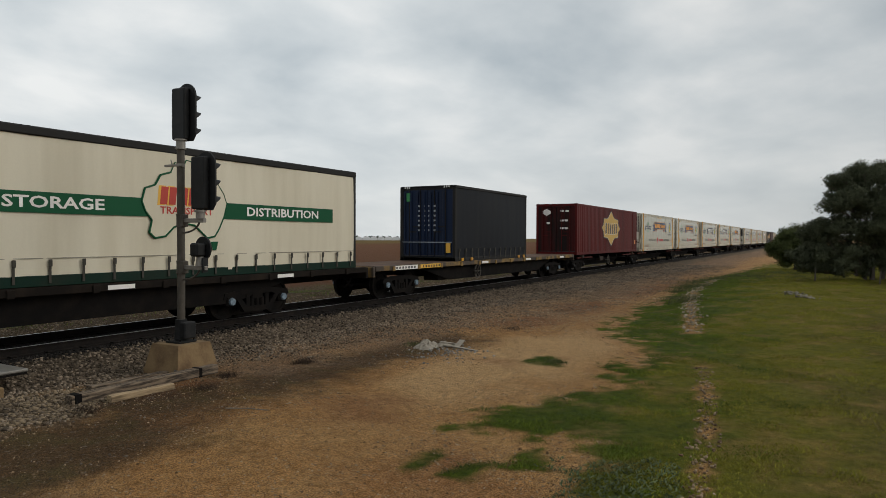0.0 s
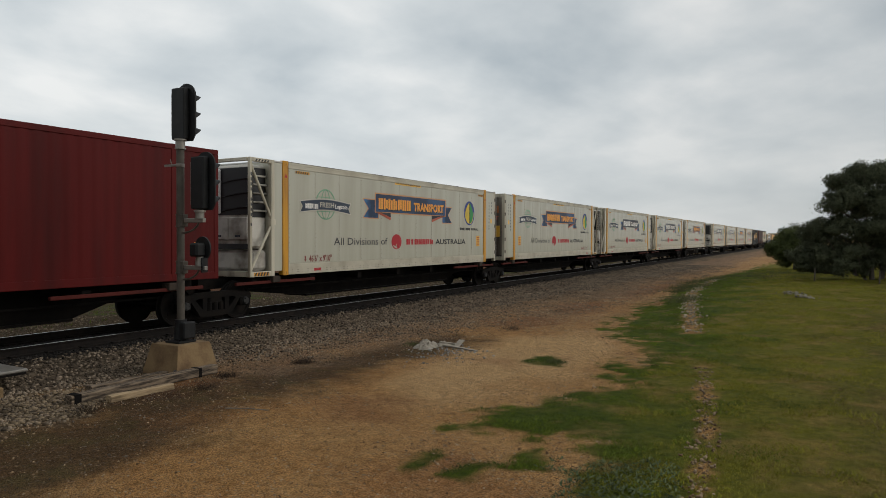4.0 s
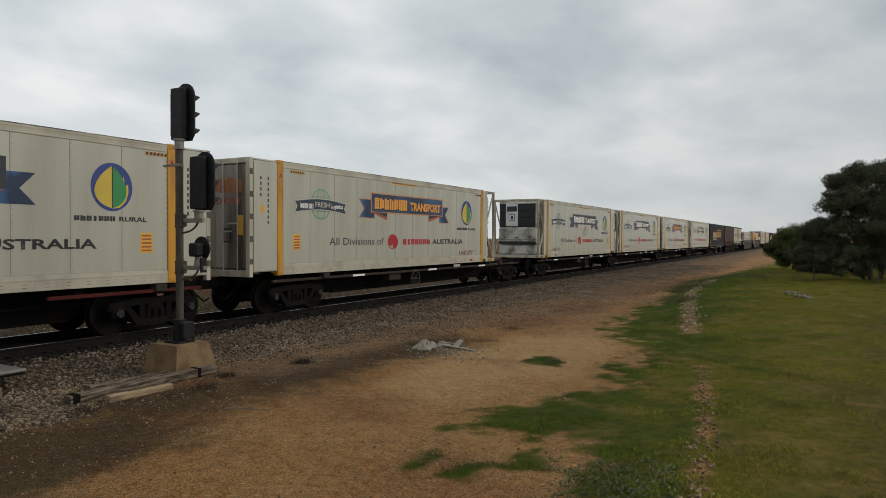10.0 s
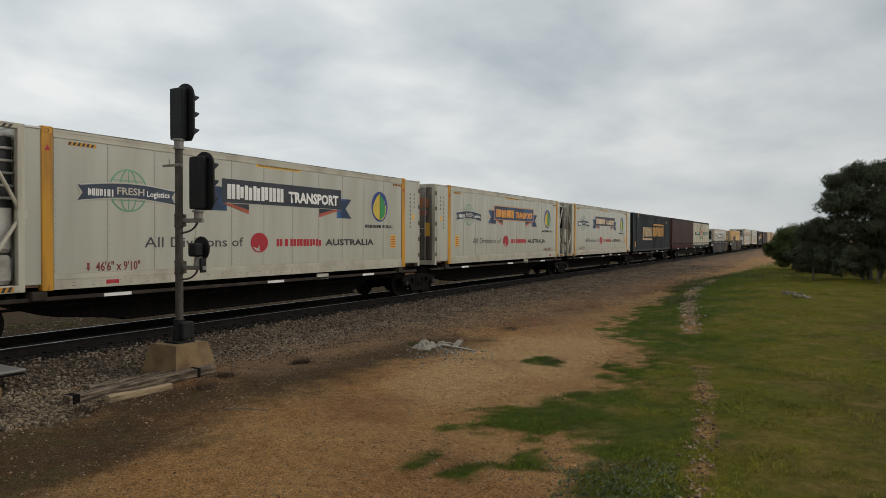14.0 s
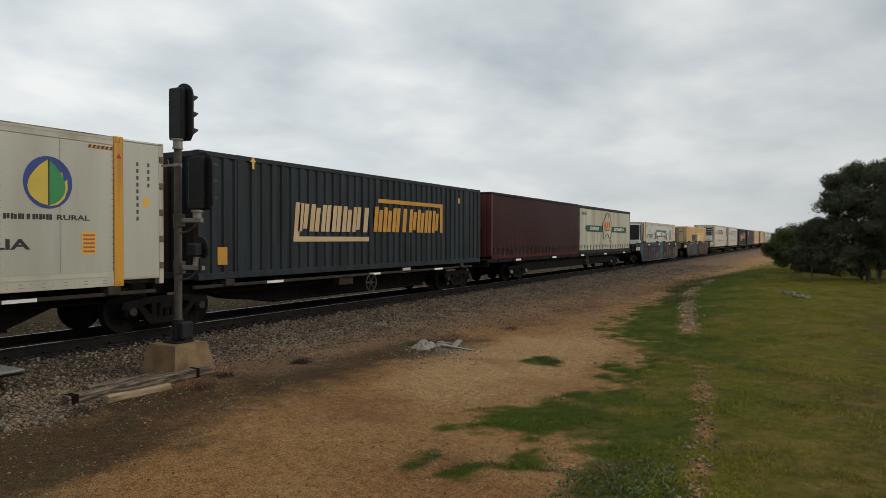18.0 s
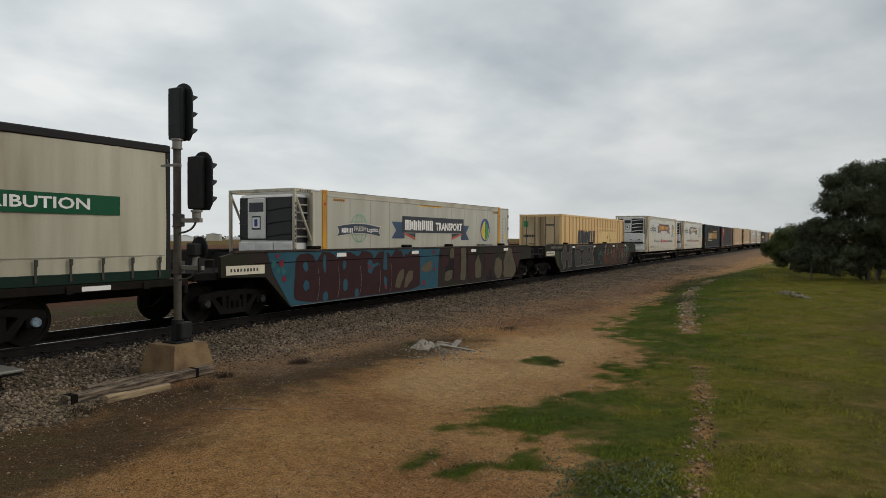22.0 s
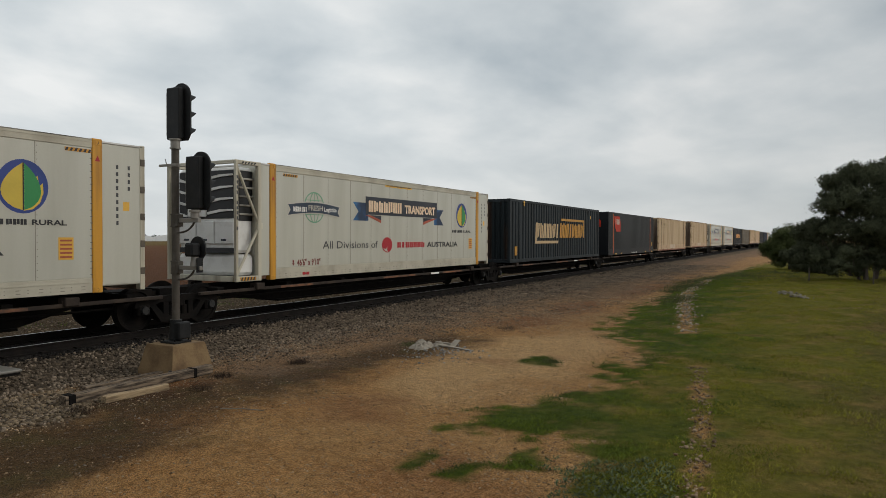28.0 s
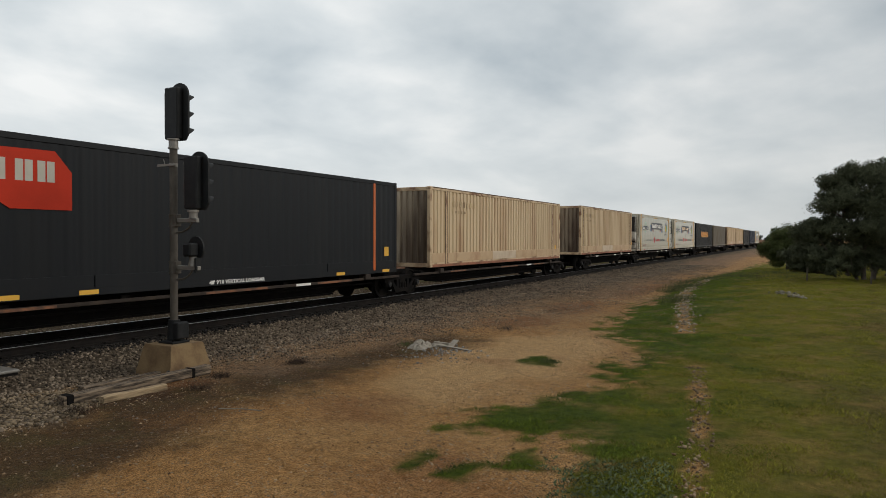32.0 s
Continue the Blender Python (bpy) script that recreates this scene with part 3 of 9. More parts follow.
def axis_steps(lo, d0, d1, hi, step, ratio):
    mid = list(np.arange(d0, d1 + step / 2, step))
    up, s, v = [], step, d1
    while v < hi:
        s *= ratio; v += s; up.append(min(v, hi))
    dn, s, v = [], step, d0
    while v > lo:
        s *= ratio; v -= s; dn.append(max(v, lo))
    return np.array(dn[::-1] + mid + up)


def ground_material():
    m = bpy.data.materials.new("dirt_gravel_and_turf")
    m.use_nodes = True
    n, l = m.node_tree.nodes, m.node_tree.links
    b = n["Principled BSDF"]
    b.inputs["Roughness"].default_value = 0.95
    b.inputs["Specular IOR Level"].default_value = 0.15
    tc = n.new("ShaderNodeTexCoord")

    def tex(scale, detail=5, rough=0.6):
        t = n.new("ShaderNodeTexNoise")
        t.inputs["Scale"].default_value, t.inputs["Detail"].default_value, t.inputs["Roughness"].default_value = scale, detail, rough
        l.new(tc.outputs["Object"], t.inputs[0])
        return t.outputs[0]

    def ramp(src, *stops):
        r = n.new("ShaderNodeValToRGB")
        e = r.color_ramp.elements
        while len(e) < len(stops):
            e.new(0.5)
        for q, (p, c) in zip(e, stops):
            q.position, q.color = p, (*c, 1)
        l.new(src, r.inputs[0])
        return r.outputs[0]

    def mixed(fac, c0, c1):
        x = n.new("ShaderNodeMix"); x.data_type = "RGBA"
        l.new(fac, x.inputs[0]); l.new(c0, x.inputs[6]); l.new(c1, x.inputs[7])
        return x.outputs[2]

    def attr(name):
        t = n.new("ShaderNodeAttribute"); t.attribute_name = name
        return t.outputs["Fac"]

    fine, mid, big = tex(60, 4, 0.7), tex(7, 6), tex(0.7, 6)
    vor = n.new("ShaderNodeTexVoronoi"); vor.inputs["Scale"].default_value = 34
    l.new(tc.outputs["Object"], vor.inputs[0])
    vor2 = n.new("ShaderNodeTexVoronoi"); vor2.inputs["Scale"].default_value = 15
    l.new(tc.outputs["Object"], vor2.inputs[0])
    dirt = mixed(ramp(big, (0.36, (0, 0, 0)), (0.64, (1, 1, 1))), ramp(mid, (0.3, (0.33, 0.160, 0.052)), (0.72, (0.54, 0.285, 0.102))), ramp(mid, (0.3, (0.39, 0.215, 0.080)), (0.7, (0.58, 0.335, 0.136))))
    vor3 = n.new("ShaderNodeTexVoronoi"); vor3.inputs["Scale"].default_value = 92
    l.new(tc.outputs["Object"], vor3.inputs[0])
    dirt = mixed(ramp(vor.outputs["Color"], (0.72, (0, 0, 0)), (0.95, (0.55, 0.55, 0.55))), dirt, ramp(fine, (0.3, (0.38, 0.25, 0.13)), (0.7, (0.52, 0.38, 0.23))))
    red = ramp(mid, (0.3, (0.20, 0.080, 0.030)), (0.7, (0.34, 0.155, 0.062)))
    grit = n.new("ShaderNodeMapRange"); grit.inputs[1].default_value, grit.inputs[2].default_value, grit.inputs[3].default_value, grit.inputs[4].default_value = 0.15, 0.85, 0.42, 1.62
    l.new(vor3.outputs["Color"], grit.inputs[0])

    def gritty(col):
        h = n.new("ShaderNodeHueSaturation")
        l.new(grit.outputs[0], h.inputs["Value"]); l.new(col, h.inputs["Color"])
        return h.outputs[0]

    ash = mixed(ramp(vor.outputs["Color"], (0.75, (0, 0, 0)), (0.97, (0.6, 0.6, 0.6))), ramp(mid, (0.3, (0.032, 0.020, 0.010)), (0.7, (0.068, 0.042, 0.021))), ramp(fine, (0.3, (0.18, 0.15, 0.12)), (0.7, (0.28, 0.24, 0.2))))
    ash = mixed(ramp(tex(1.7, 7, 0.7), (0.50, (0, 0, 0)), (0.64, (0.7, 0.7, 0.7))), ash, ramp(fine, (0.3, (0.030, 0.034, 0.010)), (0.7, (0.085, 0.086, 0.030))))   # thin moss
    ash = mixed(ramp(tex(2.6, 6, 0.7), (0.54, (0, 0, 0)), (0.68, (0.6, 0.6, 0.6))), ash, ramp(fine, (0.3, (0.085, 0.042, 0.017)), (0.7, (0.19, 0.105, 0.048))))   # red dirt showing through
    stones = mixed(ramp(mid, (0.35, (0, 0, 0)), (0.65, (1, 1, 1))), ramp(vor2.outputs["Color"], (0.0, (0.033, 0.024, 0.017)), (1.0, (0.205, 0.156, 0.110))), ramp(vor2.outputs["Color"], (0.0, (0.046, 0.034, 0.023)), (1.0, (0.27, 0.203, 0.139))))
    turf = mixed(attr("dry"), ramp(mid, (0.3, (0.036, 0.062, 0.003)), (0.72, (0.096, 0.130, 0.007))), ramp(mid, (0.3, (0.112, 0.112, 0.008)), (0.7, (0.225, 0.202, 0.020))))
    turf = mixed(attr("straw"), turf, ramp(mid, (0.3, (0.080, 0.066, 0.011)), (0.7, (0.170, 0.132, 0.030))))
    field = ramp(tex(0.9, 8, 0.7), (0.3, (0.088, 0.035, 0.0115)), (0.7, (0.140, 0.056, 0.019)))
    bare = gritty(ramp(mid, (0.3, (0.062, 0.036, 0.015)), (0.7, (0.115, 0.075, 0.034))))
    dirt = mixed(attr("sand"), dirt, ramp(mid, (0.3, (0.52, 0.315, 0.140)), (0.7, (0.70, 0.455, 0.225))))
    c = mixed(attr("red"), dirt, red)
    c = gritty(mixed(attr("ash"), c, ash))
    c = mixed(attr("stones"), c, stones)
    bank = gritty(mixed(ramp(mid, (0.35, (0, 0, 0)), (0.65, (1, 1, 1))), ramp(vor2.outputs["Color"], (0.0, (0.105, 0.064, 0.038)), (1.0, (0.33, 0.220, 0.140))), ramp(vor.outputs["Color"], (0.0, (0.14, 0.080, 0.042)), (1.0, (0.43, 0.280, 0.175)))))
    c = mixed(attr("bank"), c, bank)
    # near-black track bed: oiled ballast with the train's shade painted into the colour
    c = mixed(attr("oil_shade"), c, ramp(vor2.outputs["Color"], (0.0, (0.006, 0.0055, 0.005)), (1.0, (0.026, 0.022, 0.019))))
    c = mixed(attr("far_side"), c, bare)
    c = mixed(attr("field"), c, field)
    c = mixed(attr("grass"), c, turf)
    l.new(c, b.inputs["Base Color"])
    bp = n.new("ShaderNodeBump"); bp.inputs["Strength"].default_value, bp.inputs["Distance"].default_value = 1.0, 0.04
    add = n.new("ShaderNodeMath"); add.operation = "ADD"
    l.new(fine, add.inputs[0]); l.new(vor3.outputs["Distance"], add.inputs[1])
    l.new(add.outputs[0], bp.inputs["Height"]); l.new(bp.outputs[0], b.inputs["Normal"])
    return m


def red_amount(x, y):
    r = smooth(fbm(x, y, 0.5, 21) + 0.35 * np.exp(-((x - 5.9 - 0.01 * y) / 1.1) ** 2) * smooth(y, 14, 19) * (1 - smooth(y, 34, 46)), 0.60, 0.95)
    r = np.maximum(r, smooth(1 - np.hypot((x - 4.55) / 0.75, (y - 7.0) / 2.0) + (fbm(x, y, 3, 22) - 0.5), 0.1, 0.5))
    return r


def stone_amount(x, y):
    edge = 3.0 + 0.03 * np.clip(y, 0, 60) + (fbm(x, y, 0.8, 31) - 0.5) * 1.6
    k = 1 - smooth(np.abs(x) + (fbm(x, y, 5.0, 36) - 0.5) * 1.2, edge - 0.7, edge + 1.1)
    spread = 0.62 * smooth(fbm(x, y, 2.6, 37), 0.36, 0.62) * (1 - smooth(np.abs(x) + (fbm(x, y, 0.7, 38) - 0.5) * 2.5, edge + 0.4, edge + 2.9)) * smooth(y, 6.0, 11.0)
    k = np.maximum(k, spread)
    corner = smooth(1 - np.hypot((x - 3.8) / 1.3, (y - 4.6) / 1.7) + (fbm(x, y, 1.5, 33) - 0.5) * 0.6, 0.0, 0.3)
    return np.maximum(k, corner)


def make_ground():
    xs = axis_steps(-2600, -3.4, 17.5, 2600, 0.11, 1.12)
    ys = axis_steps(-400, 2.6, 44.0, 3800, 0.13, 1.10)
    X, Y = np.meshgrid(xs, ys)
    Z = height(X, Y)
    nx, ny = len(xs), len(ys)
    co = np.stack([X.ravel(), Y.ravel(), Z.ravel()], 1)
    i = np.arange(nx * ny).reshape(ny, nx)
    f = np.stack([i[:-1, :-1].ravel(), i[:-1, 1:].ravel(), i[1:, 1:].ravel(), i[1:, :-1].ravel()], 1)
    me = bpy.data.meshes.new("ground")
    me.from_pydata(co.tolist(), [], f.tolist())
    me.materials.append(ground_material())
    x, y = X.ravel(), Y.ravel()
    grass = grass_amount(x, y) * (0.72 + 0.28 * smooth(fbm(x, y, 2.0, 12), 0.3, 0.5))
    verge = smooth(-x + (fbm(x, y, 0.6, 41) - 0.5) * 3, 5.0, 6.5) * (1 - smooth(-x, 9, 12)) * smooth(fbm(x, y, 0.9, 42), 0.50, 0.66)
    far_turf = 0.5 * smooth(-x, 150, 190) + smooth(x, 60, 90)
    vals = {"grass": np.clip(np.maximum(np.maximum(grass, 0.7 * verge), far_turf), 0, 1),
            "bank": np.maximum(0.8 * smooth(y, 7.6, 9.2) * smooth(x, 2.2, 3.0) * (1 - smooth(x + (fbm(x, y, 1.6, 53) - 0.5) * 1.6, 4.2, 5.8)), 0.88 * smooth(y + (fbm(x, y, 0.4, 48) - 0.5) * 10, 13, 26) * smooth(x + (fbm(x, y, 1.2, 49) - 0.5) * 1.2, 1.9, 2.8) * (1 - 0.65 * smooth(x + (fbm(x, y, 0.5, 50) - 0.5) * 3.0, 4.8, 7.2))),
            "sand": 0.85 * smooth(1 - np.hypot((x - 8.35 - 0.02 * (y - 12)) / 1.9, (y - 12.8) / 5.4) + (fbm(x, y, 0.8, 54) - 0.5) * 0.9, 0.0, 0.55), "red": red_amount(x, y), "stones": stone_amount(x, y),
            "ash": smooth(inside(x, y, ASH) + (fbm(x, y, 0.9, 51) - 0.5) * 2.2 + (fbm(x, y, 5.0, 52) - 0.5) * 0.8, -0.9, 0.7) * 0.86,
            # band along the rails, darkened for both oil and the train's shade
            "oil_shade": 1 - smooth(np.abs(x) + (fbm(x, y, 2.5, 35) - 0.5) * 0.4, 1.25, 1.75),
            "dry": np.maximum(dryness(x, y), 0.45 * smooth(-x, 40, 60)), "straw": np.maximum(strawness(x, y), 0.72 * smooth(-x, 40, 60)), "far_side": smooth(-x + (fbm(x, y, 1.2, 46) - 0.5) * 1.5, 2.4, 3.6), "field": smooth(-x, 9.5, 12.5)}
    for k, v in vals.items():
        me.attributes.new(k, "FLOAT", "POINT").data.foreach_set("value", v.astype(np.float32))
    me.polygons.foreach_set("use_smooth", [True] * len(me.polygons))
    return tagged(new("ground", me), "red-brown dirt and gravel verge with patchy green turf", "ground", kind="structure")


make_ground()


def hz(x, y):
    return float(height(np.array([float(x)]), np.array([float(y)]))[0])


# ---- the track ----
def make_track():
    t = tagged(new("railway_track"), "straight standard-gauge railway track on dark ballast", "track", kind="structure")
    prof = [(-0.07, -0.165), (0.07, -0.165), (0.07, -0.153), (0.014, -0.135), (0.012, -0.045), (0.035, -0.034), (0.035, -0.004), (-0.035, -0.004), (-0.035, -0.034), (-0.012, -0.045), (-0.014, -0.135), (-0.07, -0.153)]
    for x in (-0.7525, 0.7525):
        r = part("rail", Geo().prism([(x + a, z) for a, z in prof], "y", -60, 900), RAIL_WEB, t, "dark rail with polished head")
        part("rail_head", Geo().prism([(x - 0.017, -0.0035), (x + 0.017, -0.0035), (x + 0.013, 0.0), (x - 0.013, 0.0)], "y", -60, 900), RAIL_TOP, r)
    me = Geo().prism([(-1.25, -0.23), (1.25, -0.23), (1.25, -0.19), (0.95, -0.168), (0.5, -0.168), (0.3, -0.182), (-0.3, -0.182), (-0.5, -0.168), (-0.95, -0.168), (-1.25, -0.19)], "y", -0.12, 0.12).mesh("sleeper", SLEEPER)
    clip = Geo().box(-0.05, 0.05, -0.06, 0.06, -0.167, -0.13, 0.01).cyl((-0.04, -0.07, -0.14), (-0.04, 0.07, -0.14), 0.012, 6).mesh("rail_clip", RAIL_WEB)
    for k in range(150):
        s = part("sleeper", me, None, t, "", (0, -4 + k * 0.667, 0))
        if k < 75:
            for x in (-0.85, -0.655, 0.655, 0.85):
                part("rail_clip", clip, None, s, "", (x, 0, 0))


make_track()


def scatter_stones(name, pts, sizes, material, label, seed, category="gravel", low=False):
    """Angular stones, one joined mesh: squashed eight-cornered lumps."""
    rng = np.random.default_rng(seed)
    n = len(pts)
    base = np.array([(x, y, z) for x in (-1, 1) for y in (-1, 1) for z in (-1, 1)], float) * 0.62
    base = np.concatenate([base, [(0, 0, 1.0), (0, 0, -1.0)]])
    if low:
        base = np.array([(1, 0, 0), (0, 1, 0), (-1, 0, 0), (0, -1, 0), (0, 0, 1), (0, 0, -1)], float)
    nv = len(base)
    v = base[None] * rng.uniform(0.6, 1.25, (n, nv, 3)) * np.stack([rng.uniform(0.7, 1.3, n), rng.uniform(0.7, 1.3, n), rng.uniform(0.45, 0.85, n)], 1)[:, None, :]
    a, t = rng.uniform(0, 6.28, n), rng.uniform(-0.5, 0.5, n)
    ca, sa, ct, st = np.cos(a)[:, None], np.sin(a)[:, None], np.cos(t)[:, None], np.sin(t)[:, None]
    x, y, z = v[..., 0], v[..., 1], v[..., 2]
    x, z = x * ct + z * st, -x * st + z * ct
    x, y = x * ca - y * sa, x * sa + y * ca
    v = np.stack([x, y, z], 2) * (np.asarray(sizes) / 2)[:, None, None] + np.asarray(pts)[:, None, :]
    faces = [(0, 1, 3, 2), (4, 6, 7, 5), (0, 4, 5, 1), (2, 3, 7, 6)] + [(8, 1, 5), (8, 5, 7), (8, 7, 3), (8, 3, 1), (9, 4, 0), (9, 6, 4), (9, 2, 6), (9, 0, 2)]
    if low:
        faces = [(0, 1, 4), (1, 2, 4), (2, 3, 4), (3, 0, 4), (1, 0, 5), (2, 1, 5), (3, 2, 5), (0, 3, 5)]
    tri = []
    for f in faces:
        tri += [f] if len(f) == 3 else [(f[0], f[1], f[2]), (f[0], f[2], f[3])]
    tri = np.array(tri)
    F = (tri[None] + (np.arange(n) * nv)[:, None, None]).reshape(-1, 3)
    me = bpy.data.meshes.new(name)
    me.vertices.add(n * nv); me.vertices.foreach_set("co", v.ravel().astype(np.float32))
    me.loops.add(len(F) * 3); me.loops.foreach_set("vertex_index", F.ravel().astype(np.int32))
    me.polygons.add(len(F)); me.polygons.foreach_set("loop_start", np.arange(0, len(F) * 3, 3, dtype=np.int32))
    me.update(calc_edges=True)
    me.materials.append(material)
    return tagged(new(name, me), label, category, kind="stuff")


def island_material(name, c0, c1, rough=0.9, spec=0.2):
    """Each separate lump or leaf takes its own shade between two colours."""
    m = bpy.data.materials.new(name)
    m.use_nodes = True
    n, l = m.node_tree.nodes, m.node_tree.links
    b = n["Principled BSDF"]
    b.inputs["Roughness"].default_value = rough
    b.inputs["Specular IOR Level"].default_value = spec
    g, r, t, no, h, mr = n.new("ShaderNodeNewGeometry"), n.new("ShaderNodeMix"), n.new("ShaderNodeTexCoord"), n.new("ShaderNodeTexNoise"), n.new("ShaderNodeHueSaturation"), n.new("ShaderNodeMapRange")
    r.data_type = "RGBA"
    r.inputs[6].default_value, r.inputs[7].default_value = (*c0, 1), (*c1, 1)
    l.new(g.outputs["Random Per Island"], r.inputs[0])
    no.inputs["Scale"].default_value = 1.3
    l.new(t.outputs["Object"], no.inputs[0]); l.new(no.outputs[0], mr.inputs[0])
    mr.inputs[1].default_value, mr.inputs[2].default_value, mr.inputs[3].default_value, mr.inputs[4].default_value = 0.3, 0.7, 0.7, 1.3
    l.new(mr.outputs[0], h.inputs["Value"]); l.new(r.outputs[2], h.inputs["Color"]); l.new(h.outputs[0], b.inputs["Base Color"])
    return m


def make_stones():
    rng = np.random.default_rng(4)
    ballast = island_material("ballast_stone", (0.032, 0.024, 0.017), (0.265, 0.205, 0.148))
    pale = island_material("pale_gravel", (0.08, 0.050, 0.028), (0.31, 0.22, 0.14))
    n = 56000
    y = 3.0 + 62.0 * rng.random(n) ** 1.55
    x = rng.uniform(0.9, 6.4, n)
    keep = (rng.random(n) < stone_amount(x, y) * np.clip(1.7 - (x - 2.8) * 0.42, 0.22, 1)) & (x > 1.02)
    x, y = x[keep], y[keep]
    s = rng.uniform(0.032, 0.072, len(x)) * (1 + 0.010 * y)
    # stones by the rails get black colour, part oil and part painted shade
    oil_shaded = x + rng.normal(0, 0.12, len(x)) < 1.45
    scatter_stones("oily_ballast_stones", np.stack([x, y, height(x, y) + s * 0.12], 1)[oil_shaded], s[oil_shaded], island_material("oil_and_shade_black", (0.009, 0.008, 0.0075), (0.040, 0.034, 0.029)), "oiled ballast stones, blackened further as train shade, between and beside the rails", 5)
    x, y, s = x[~oil_shaded], y[~oil_shaded], s[~oil_shaded]
    loose = stone_amount(x, y) + rng.normal(0, 0.12, len(x)) < 0.62
    scatter_stones("bank_gravel", np.stack([x, y, height(x, y) + s * 0.08], 1)[loose], s[loose] * 0.75, pale, "brown and tan gravel thinning out from the ballast", 25)
    x, y, s = x[~loose], y[~loose], s[~loose]
    scatter_stones("ballast_stones", np.stack([x, y, height(x, y) + s * 0.12], 1), s, ballast, "dark grey-brown crushed ballast stones on the shoulder", 5)
    # pale pebbles lying on the dark ash
    n = 7000
    x, y = rng.uniform(4.0, 8.2, n), 2.6 + 13.0 * rng.random(n) ** 1.2
    keep = rng.random(n) < smooth(inside(x, y, ASH) + (fbm(x, y, 2.0, 51) - 0.5) * 1.2, -0.6, 0.5) * (0.15 + 0.85 * smooth(fbm(x, y, 1.3, 58), 0.42, 0.64))
    x, y = x[keep], y[keep]
    s = 0.009 + 0.034 * rng.random(len(x)) ** 6
    scatter_stones("ash_pebbles", np.stack([x, y, height(x, y) + s * 0.2], 1), s, island_material("ash_pebble", (0.07, 0.052, 0.036), (0.27, 0.22, 0.17)), "pale pebbles scattered over the dark ash", 27, low=True)
    # coarse tan gravel in the near corner by the timbers
    n = 5200
    x, y = rng.uniform(2.4, 6.0, n), rng.uniform(3.0, 6.6, n)
    k = smooth(1 - np.hypot((x - 3.7) / 1.2, (y - 4.9) / 1.7) + (fbm(x, y, 1.5, 33) - 0.5) * 0.6, 0.0, 0.3)
    keep = rng.random(n) < k
    x, y = x[keep], y[keep]
    s = rng.uniform(0.035, 0.085, len(x))
    scatter_stones("tan_gravel", np.stack([x, y, height(x, y) + s * 0.15], 1), s, island_material("brown_gravel", (0.055, 0.039, 0.024), (0.24, 0.18, 0.115)), "coarse brown gravel beside the ballast", 6)
    # loose pebbles over the dirt
    n = 130000
    y = 2.6 + 26.0 * rng.random(n) ** 2.0
    x = rng.uniform(3.0, 12.5, n)
    keep = rng.random(n) < (1 - grass_amount(x, y)) * (0.25 + 0.9 * smooth(fbm(x, y, 0.9, 61), 0.42, 0.65)) * (0.3 + 0.7 * smooth(np.hypot((x - 8.35) / 1.9, (y - 12.8) / 5.4), 0.5, 1.1)) * (1 - 0.75 * smooth(inside(x, y, ASH) + (fbm(x, y, 2.0, 51) - 0.5), -0.5, 0.3))
    x, y = x[keep], y[keep]
    s = (0.008 + 0.026 * rng.random(len(x)) ** 5) * (1 + 0.03 * y)
    scatter_stones("loose_pebbles", np.stack([x, y, height(x, y) + s * 0.15], 1), s, island_material("dirt_pebble", (0.12, 0.066, 0.030), (0.52, 0.38, 0.235)), "small tan pebbles strewn over the dirt", 7, low=True)
    n = 620
    t = rng.random(n)
    y = 38.0 - 20 * t
    x = np.interp(-y, [-38.5, -35.0, -29.2, -22.0, -18.0], [8.9, 8.35, 8.9, 10.0, 10.66]) + rng.normal(0, 0.17, n)
    s = rng.uniform(0.02, 0.10, n)
    scatter_stones("edge_stones", np.stack([x, y, height(x, y) + s * 0.2], 1), s, island_material("bleached_stone", (0.16, 0.13, 0.088), (0.42, 0.35, 0.26)), "curved line of bleached stones in the grass", 12)
    n = 520
    t = rng.random(n)
    y = 13.4 - 8.4 * t
    x = np.interp(-y, [-13.4, -11.7, -10.2, -8.9, -7.7, -6.0, -5.0], [11.6, 11.85, 12.1, 12.3, 12.4, 12.56, 12.65]) + rng.normal(0, 0.09, n)
    s = 0.012 + 0.04 * rng.random(n) ** 2
    s *= 1.25
    scatter_stones("strip_stones", np.stack([x, y, height(x, y) + s * 0.2], 1), s, island_material("strip_stone", (0.13, 0.08, 0.045), (0.34, 0.25, 0.155)), "thin line of pale stones and sand through the grass", 13)
    n = 40000
    y = 9 + 56 * rng.random(n) ** 1.3
    x = 2.4 + 4.8 * rng.random(n) ** 1.3
    keep = rng.random(n) < (1 - grass_amount(x, y)) * (0.2 + 0.8 * smooth(fbm(x, y, 0.8, 62), 0.4, 0.6)) * smooth(y + 4 * (4 - x), 8, 12)
    x, y = x[keep], y[keep]
    s = (0.018 + 0.045 * rng.random(len(x)) ** 3) * (1 + 0.010 * y)
    scatter_stones("bank_stones", np.stack([x, y, height(x, y) + s * 0.2], 1), s, island_material("bank_stone", (0.08, 0.054, 0.036), (0.37, 0.28, 0.19)), "brown and pale gravel strewn along the bank", 8, low=True)
    n = 6000
    y = 6 + 40 * rng.random(n) ** 1.6
    x = -rng.uniform(1.9, 6.5, n)
    s = rng.uniform(0.03, 0.08, n)
    scatter_stones("far_verge_stones", np.stack([x, y, height(x, y) + s * 0.15], 1), s, island_material("far_gravel", (0.07, 0.045, 0.025), (0.34, 0.25, 0.16)), "loose gravel beyond the track", 9, low=True)


make_stones()


